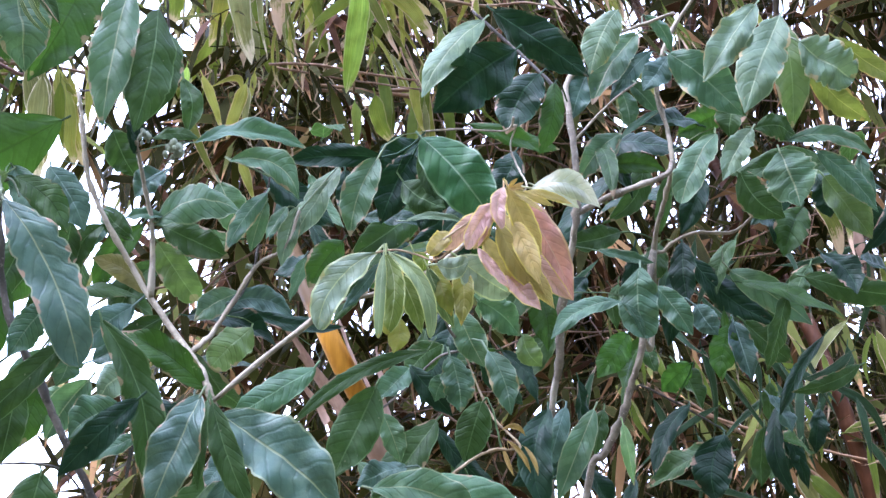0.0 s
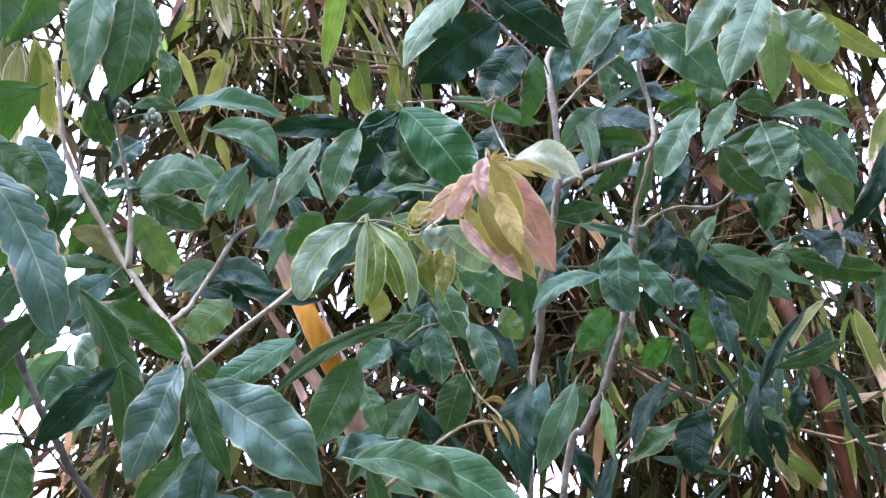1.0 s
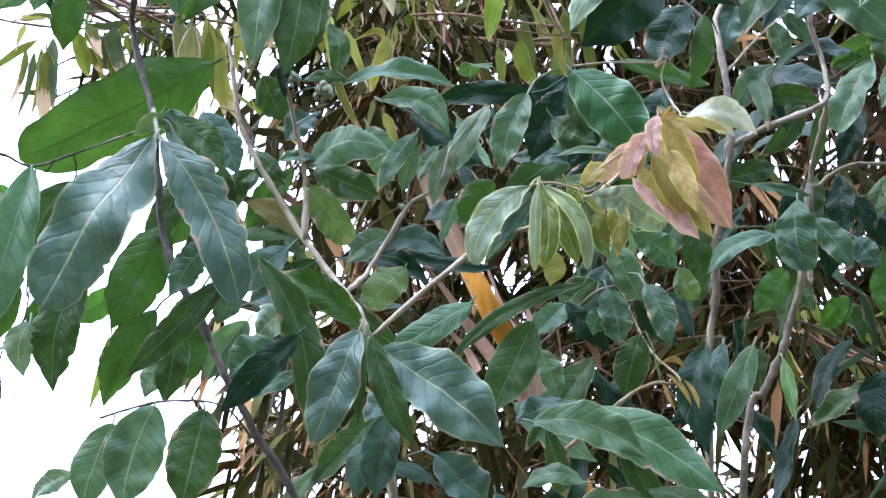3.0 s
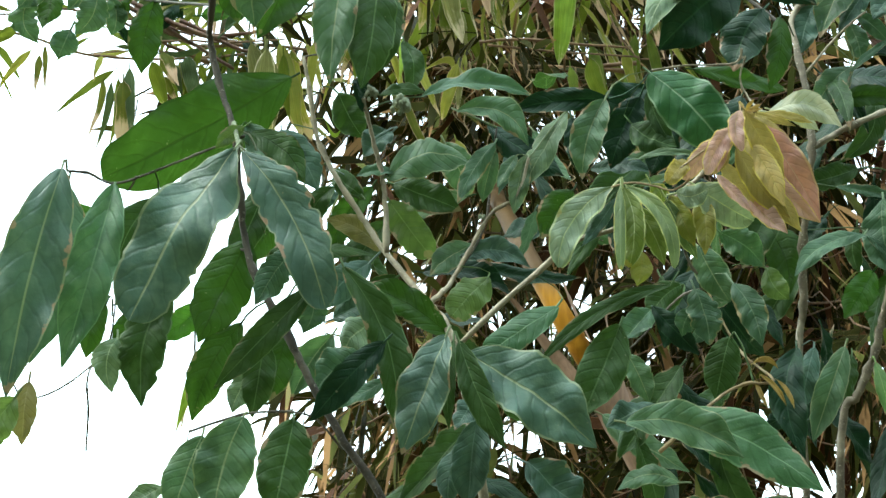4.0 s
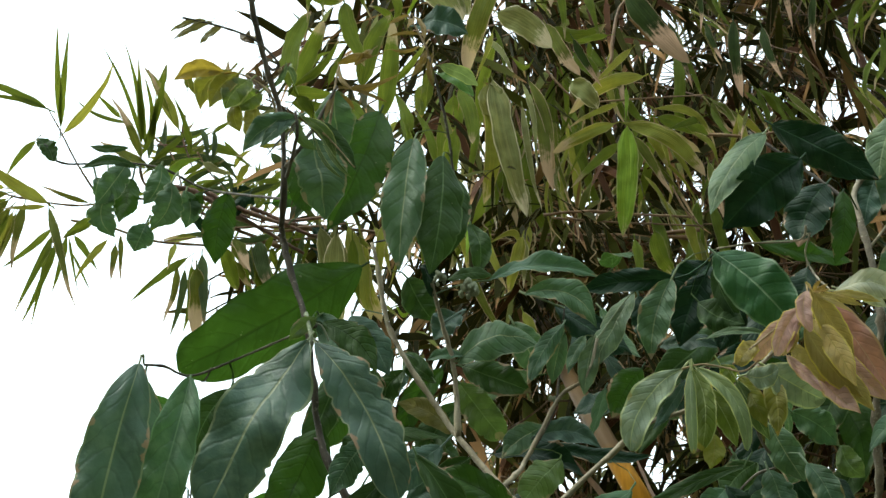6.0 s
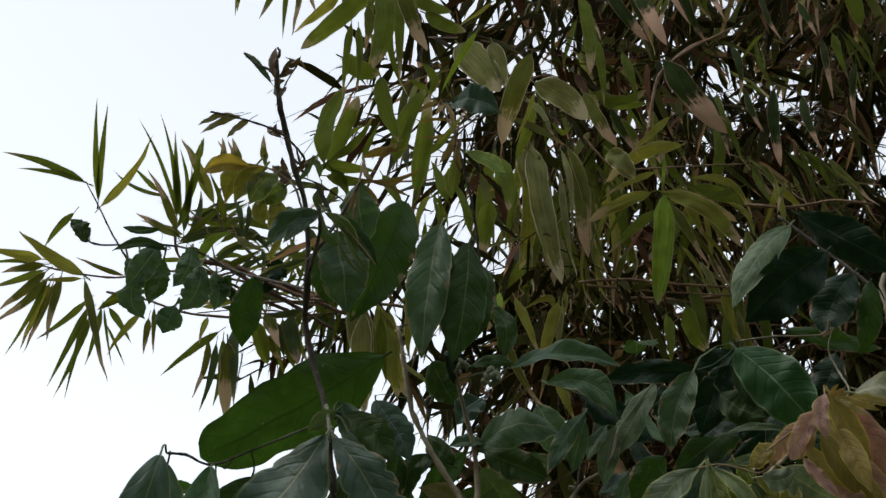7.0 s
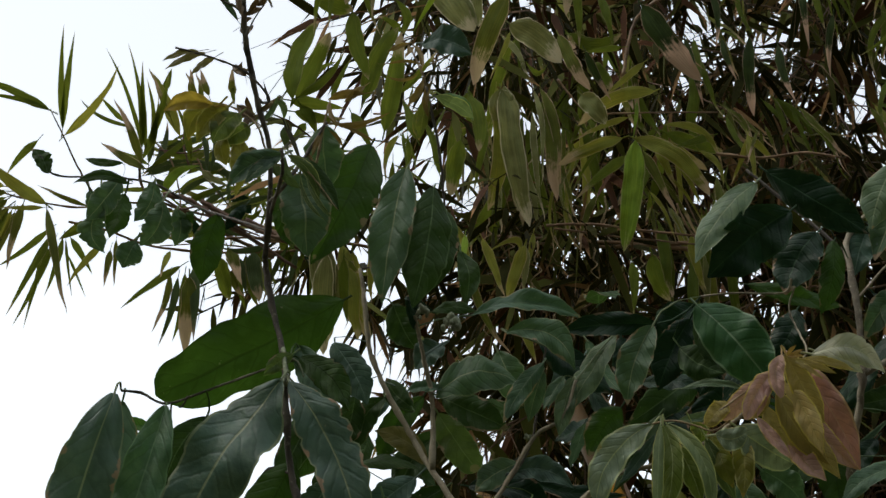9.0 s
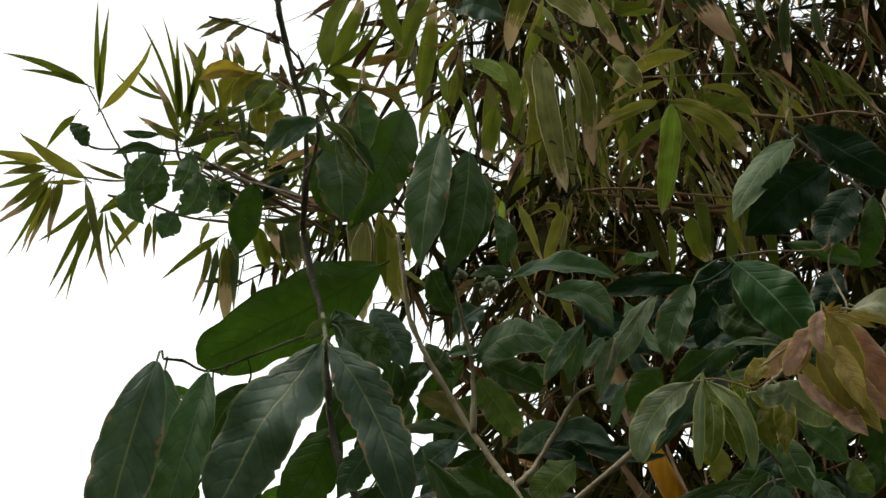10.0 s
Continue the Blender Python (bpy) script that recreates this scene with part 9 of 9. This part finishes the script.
# thick places: bearing, rise and their half-sizes
THICK = ((0.131, 0.601, 0.02, 0.02), (0.118, 0.538, 0.02, 0.02), (0.143, 0.554, 0.02, 0.02), (0.302, 0.215, 0.03, 0.03), (0.329, 0.197, 0.03, 0.025), (0.278, 0.226, 0.02, 0.02), (0.381, 0.186, 0.025, 0.03), (0.043, 0.401, 0.035, 0.03), (0.000, 0.388, 0.03, 0.025), (0.071, 0.448, 0.025, 0.03), (-0.012, 0.421, 0.02, 0.025), (0.066, 0.368, 0.03, 0.025), (-0.052, 0.429, 0.02, 0.02))
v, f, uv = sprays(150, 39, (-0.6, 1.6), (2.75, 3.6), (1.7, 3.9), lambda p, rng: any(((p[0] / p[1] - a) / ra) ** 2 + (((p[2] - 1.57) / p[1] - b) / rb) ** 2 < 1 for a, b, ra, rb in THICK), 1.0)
tagged(part("foliage", mesh_from("foliage", v, f, FOLIAGE, uv, False), bamboo, "bamboo leaves inside the clump, shade put into their dark colour"), kind="stuff")


def inside_arm(p, rng):
    """A leafy arm of the clump that reaches out over the open sky."""
    x, y, z = p
    out = max(0.0, (x + 0.52) / 0.4)
    return abs(z - (2.57 - 0.06 * out)) < (0.025 + 0.10 * min(1.0, out)) * (0.3 + 0.7 * rng.random())


v, f, uv = sprays(12, 34, (-0.34, -0.2), (2.05, 2.4), (2.3, 2.75), inside_arm, 0.68)
tagged(part("foliage", mesh_from("foliage", v, f, FOLIAGE, uv, False), bamboo, "slender leaves on an outer bamboo branch"), kind="stuff")

# looser sprays where the arm leaves the clump
v, f, uv = sprays(42, 38, (-0.36, 0.15), (2.6, 3.1), (2.3, 3.3), lambda p, rng: -0.085 < p[0] / p[1] < 0.05 and p[2] > 1.57 + (0.30 - 1.0 * min(0.0, p[0] / p[1] + 0.03)) * p[1], 0.9)
tagged(part("foliage", mesh_from("foliage", v, f, FOLIAGE, uv, False), bamboo, "loose sprays of slender bamboo leaves"), kind="stuff")

# fans of longer leaves along the arm, hanging steeply, some with brown tips
fan_rng = np.random.default_rng(61)
for _ in range(14):
    out = fan_rng.uniform(0.0, 1.0) ** 0.7
    knot = np.array((-0.5 + 0.40 * out, fan_rng.uniform(2.08, 2.35), 2.62 - 0.09 * out + fan_rng.normal(0, 0.02 + 0.05 * out)))
    lean = fan_rng.normal(-0.35, 0.35)
    for k in range(fan_rng.integers(2, 6)):
        way = unit(np.array((lean * 1.6 + fan_rng.normal(0, 0.45), fan_rng.normal(0, 0.3), fan_rng.normal(-0.8, 0.35))))
        face = unit(np.array((fan_rng.normal(0, 0.6), -1.0, fan_rng.normal(0.1, 0.3))))
        blade(bamboo, knot + fan_rng.normal(0, 0.006, 3), knot + way * fan_rng.uniform(0.06, 0.12), face, fan_rng.uniform(0.007, 0.014), fan_rng.normal(0, 0.07), 0.04,
              fan_rng.choice(("bg", "bg", "bg", "by", "bt")), fan_rng.uniform(0.0, 0.03))
# slender leaves that spread sideways above the arm
for _ in range(44):
    foot = np.array((fan_rng.uniform(-0.58, -0.28), fan_rng.uniform(2.12, 2.38), fan_rng.uniform(2.53, 2.68)))
    foot[2] += 0.12 * (foot[0] + 0.55)
    way = unit(np.array((fan_rng.choice((-1.0, 1.0)), fan_rng.normal(0, 0.3), fan_rng.normal(-0.05, 0.45))))
    face = unit(np.array((fan_rng.normal(0, 0.4), -1.0, fan_rng.normal(0.1, 0.6))))
    blade(bamboo, foot, foot + way * fan_rng.uniform(0.045, 0.085), face, fan_rng.uniform(0.007, 0.013), fan_rng.normal(0, 0.08), 0.04,
          fan_rng.choice(("bg", "bg", "bg", "by", "bt")))
# small crumpled leaves between them
for _ in range(8):
    foot = np.array((fan_rng.uniform(-0.46, -0.16), fan_rng.uniform(1.95, 2.1), 0.0))
    foot[2] = 2.47 - 0.12 * (foot[0] + 0.45) + fan_rng.normal(0, 0.035)
    way = unit(np.array((fan_rng.normal(0.2, 0.7), fan_rng.normal(0, 0.3), fan_rng.normal(-0.4, 0.5))))
    leaf(tree, foot, foot + way * fan_rng.uniform(0.035, 0.06), unit(np.array((fan_rng.normal(0, 0.6), -1.0, fan_rng.normal(0.3, 0.5)))), fan_rng.uniform(0.016, 0.030), fan_rng.normal(0, 0.1), 0.1,
         fan_rng.choice(("GD", "O", "OD", "GV")))

# yellowing leaves that hang in bunches on the clump's near side
hang_rng = np.random.default_rng(51)
for _ in range(17):
    knot = np.array((hang_rng.uniform(-0.12, 0.5), hang_rng.uniform(2.7, 2.98), hang_rng.uniform(2.72, 3.25)))
    for _ in range(hang_rng.integers(2, 5)):
        foot = knot + hang_rng.normal(0, 0.012, 3)
        way = unit(np.array((hang_rng.normal(0.05, 0.25), hang_rng.normal(0, 0.15), -1.0)))
        face = unit(np.array((hang_rng.normal(0, 0.6), -1.0, hang_rng.normal(0.1, 0.2))))
        blade(bamboo, foot, foot + way * hang_rng.uniform(0.13, 0.27), face, hang_rng.uniform(0.012, 0.030), hang_rng.normal(0, 0.07), 0.04,
              hang_rng.choice(("by", "bg", "bg", "bp", "bg", "bg", "bt", "bg")), hang_rng.uniform(0.0, 0.07))

# leaves low beside the culms, the clump's shade put into their deep green
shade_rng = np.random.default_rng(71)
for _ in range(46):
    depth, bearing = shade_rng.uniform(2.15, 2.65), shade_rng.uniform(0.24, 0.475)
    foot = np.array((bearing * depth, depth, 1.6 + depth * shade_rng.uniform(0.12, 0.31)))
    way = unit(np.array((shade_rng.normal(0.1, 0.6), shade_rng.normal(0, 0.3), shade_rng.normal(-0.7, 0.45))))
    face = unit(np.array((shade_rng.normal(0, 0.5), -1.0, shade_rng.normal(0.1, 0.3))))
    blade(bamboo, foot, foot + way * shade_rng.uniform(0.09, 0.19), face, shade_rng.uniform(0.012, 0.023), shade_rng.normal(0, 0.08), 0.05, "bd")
for _ in range(18):
    depth, bearing = shade_rng.uniform(2.02, 2.3), shade_rng.uniform(0.22, 0.44)
    foot = np.array((bearing * depth, depth, 1.6 + depth * shade_rng.uniform(0.15, 0.31)))
    way = unit(np.array((shade_rng.normal(0.0, 0.4), shade_rng.normal(0, 0.2), -1.0)))
    face = unit(np.array((shade_rng.normal(0, 0.5), -1.0, shade_rng.normal(0.2, 0.3))))
    leaf(tree, foot, foot + way * shade_rng.uniform(0.06, 0.10), face, shade_rng.uniform(0.026, 0.042), shade_rng.normal(0, 0.06), 0.06, shade_rng.choice(("GD", "U", "OD", "GD")))

# dry leaf tips shrivelled into curling threads
for _ in range(16):
    top = np.array((hang_rng.uniform(-0.02, 0.34), hang_rng.uniform(2.62, 2.74), hang_rng.uniform(2.5, 2.78)))
    drop, swing, turns = hang_rng.uniform(0.04, 0.1), hang_rng.uniform(0.003, 0.009), hang_rng.uniform(1.0, 2.4)
    limb(bamboo, "dry_tip", [top + np.array((swing * math.sin(turns * 6.28 * q) * q * 1.5, swing * math.cos(turns * 6.28 * q) * q, -drop * q)) for q in np.linspace(0, 1, 9)], 0.0016, 0.0007, "tan")

# higher bunches, greener, with dry tips
for _ in range(60):
    knot = np.array((hang_rng.uniform(-0.1, 1.25), hang_rng.uniform(2.72, 3.1), hang_rng.uniform(2.95, 3.95)))
    if knot[0] < -0.25 + 0.15 * (3.95 - knot[2]):
        continue
    lean = hang_rng.normal(0.0, 0.35)
    for _ in range(hang_rng.integers(3, 6)):
        foot = knot + hang_rng.normal(0, 0.010, 3)
        way = unit(np.array((lean + hang_rng.normal(0.0, 0.3), hang_rng.normal(0, 0.2), -1.0)))
        face = unit(np.array((hang_rng.normal(0, 0.6), -1.0, hang_rng.normal(0.1, 0.3))))
        blade(bamboo, foot, foot + way * hang_rng.uniform(0.09, 0.19), face, hang_rng.uniform(0.010, 0.022), hang_rng.normal(0, 0.07), 0.04,
              hang_rng.choice(("bg", "bg", "bg", "bt", "bt", "by")), hang_rng.uniform(0.0, 0.05))

# the clump carried on above and beside the view, added to block light
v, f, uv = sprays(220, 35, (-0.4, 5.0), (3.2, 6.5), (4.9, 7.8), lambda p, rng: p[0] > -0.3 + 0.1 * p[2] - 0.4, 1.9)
tagged(part("foliage", mesh_from("foliage", v, f, FOLIAGE, uv, False), bamboo, "dense dark bamboo leaves added above the view to block sky light"), kind="stuff")
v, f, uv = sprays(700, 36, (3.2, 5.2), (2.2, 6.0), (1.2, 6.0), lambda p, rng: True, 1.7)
tagged(part("foliage", mesh_from("foliage", v, f, FOLIAGE, uv, False), bamboo, "dense dark bamboo leaves added beside the view to block sky light"), kind="stuff")


def brushwood(count, seed, x_range, y_range, z_range, inside):
    """A tangle of thin bare twigs, joined."""
    rng = np.random.default_rng(seed)
    verts, faces = [], []
    while count:
        foot = np.array((rng.uniform(*x_range), rng.uniform(*y_range), rng.uniform(*z_range)))
        if not inside(foot, rng):
            continue
        count -= 1
        way = unit(np.array((rng.normal(0, 1.0), rng.normal(0, 0.4), rng.normal(0.1, 0.55))))
        long, dip = rng.uniform(0.3, 0.85), rng.uniform(0.05, 0.3)
        line = np.array([foot + way * long * (q - 0.5) + np.array((0, 0, -dip * long * (q - 0.3) ** 2)) for q in np.linspace(0, 1, 7)])
        line += rng.normal(0, 0.009, line.shape)
        tv, tf = tube(line, np.linspace(1.0, 0.5, 7) * rng.uniform(0.0012, 0.0032), 5)
        faces += [tuple(i + len(verts) for i in face) for face in tf]
        verts += tv
    return verts, faces


v, f = brushwood(600, 41, (-0.8, 2.6), (3.0, 4.2), (1.5, 5.0), inside_clump)
tagged(part("brushwood", mesh_from("brushwood", v, f, BARK["brush"]), bamboo, "tangle of thin reddish brown bamboo twigs"), kind="stuff")
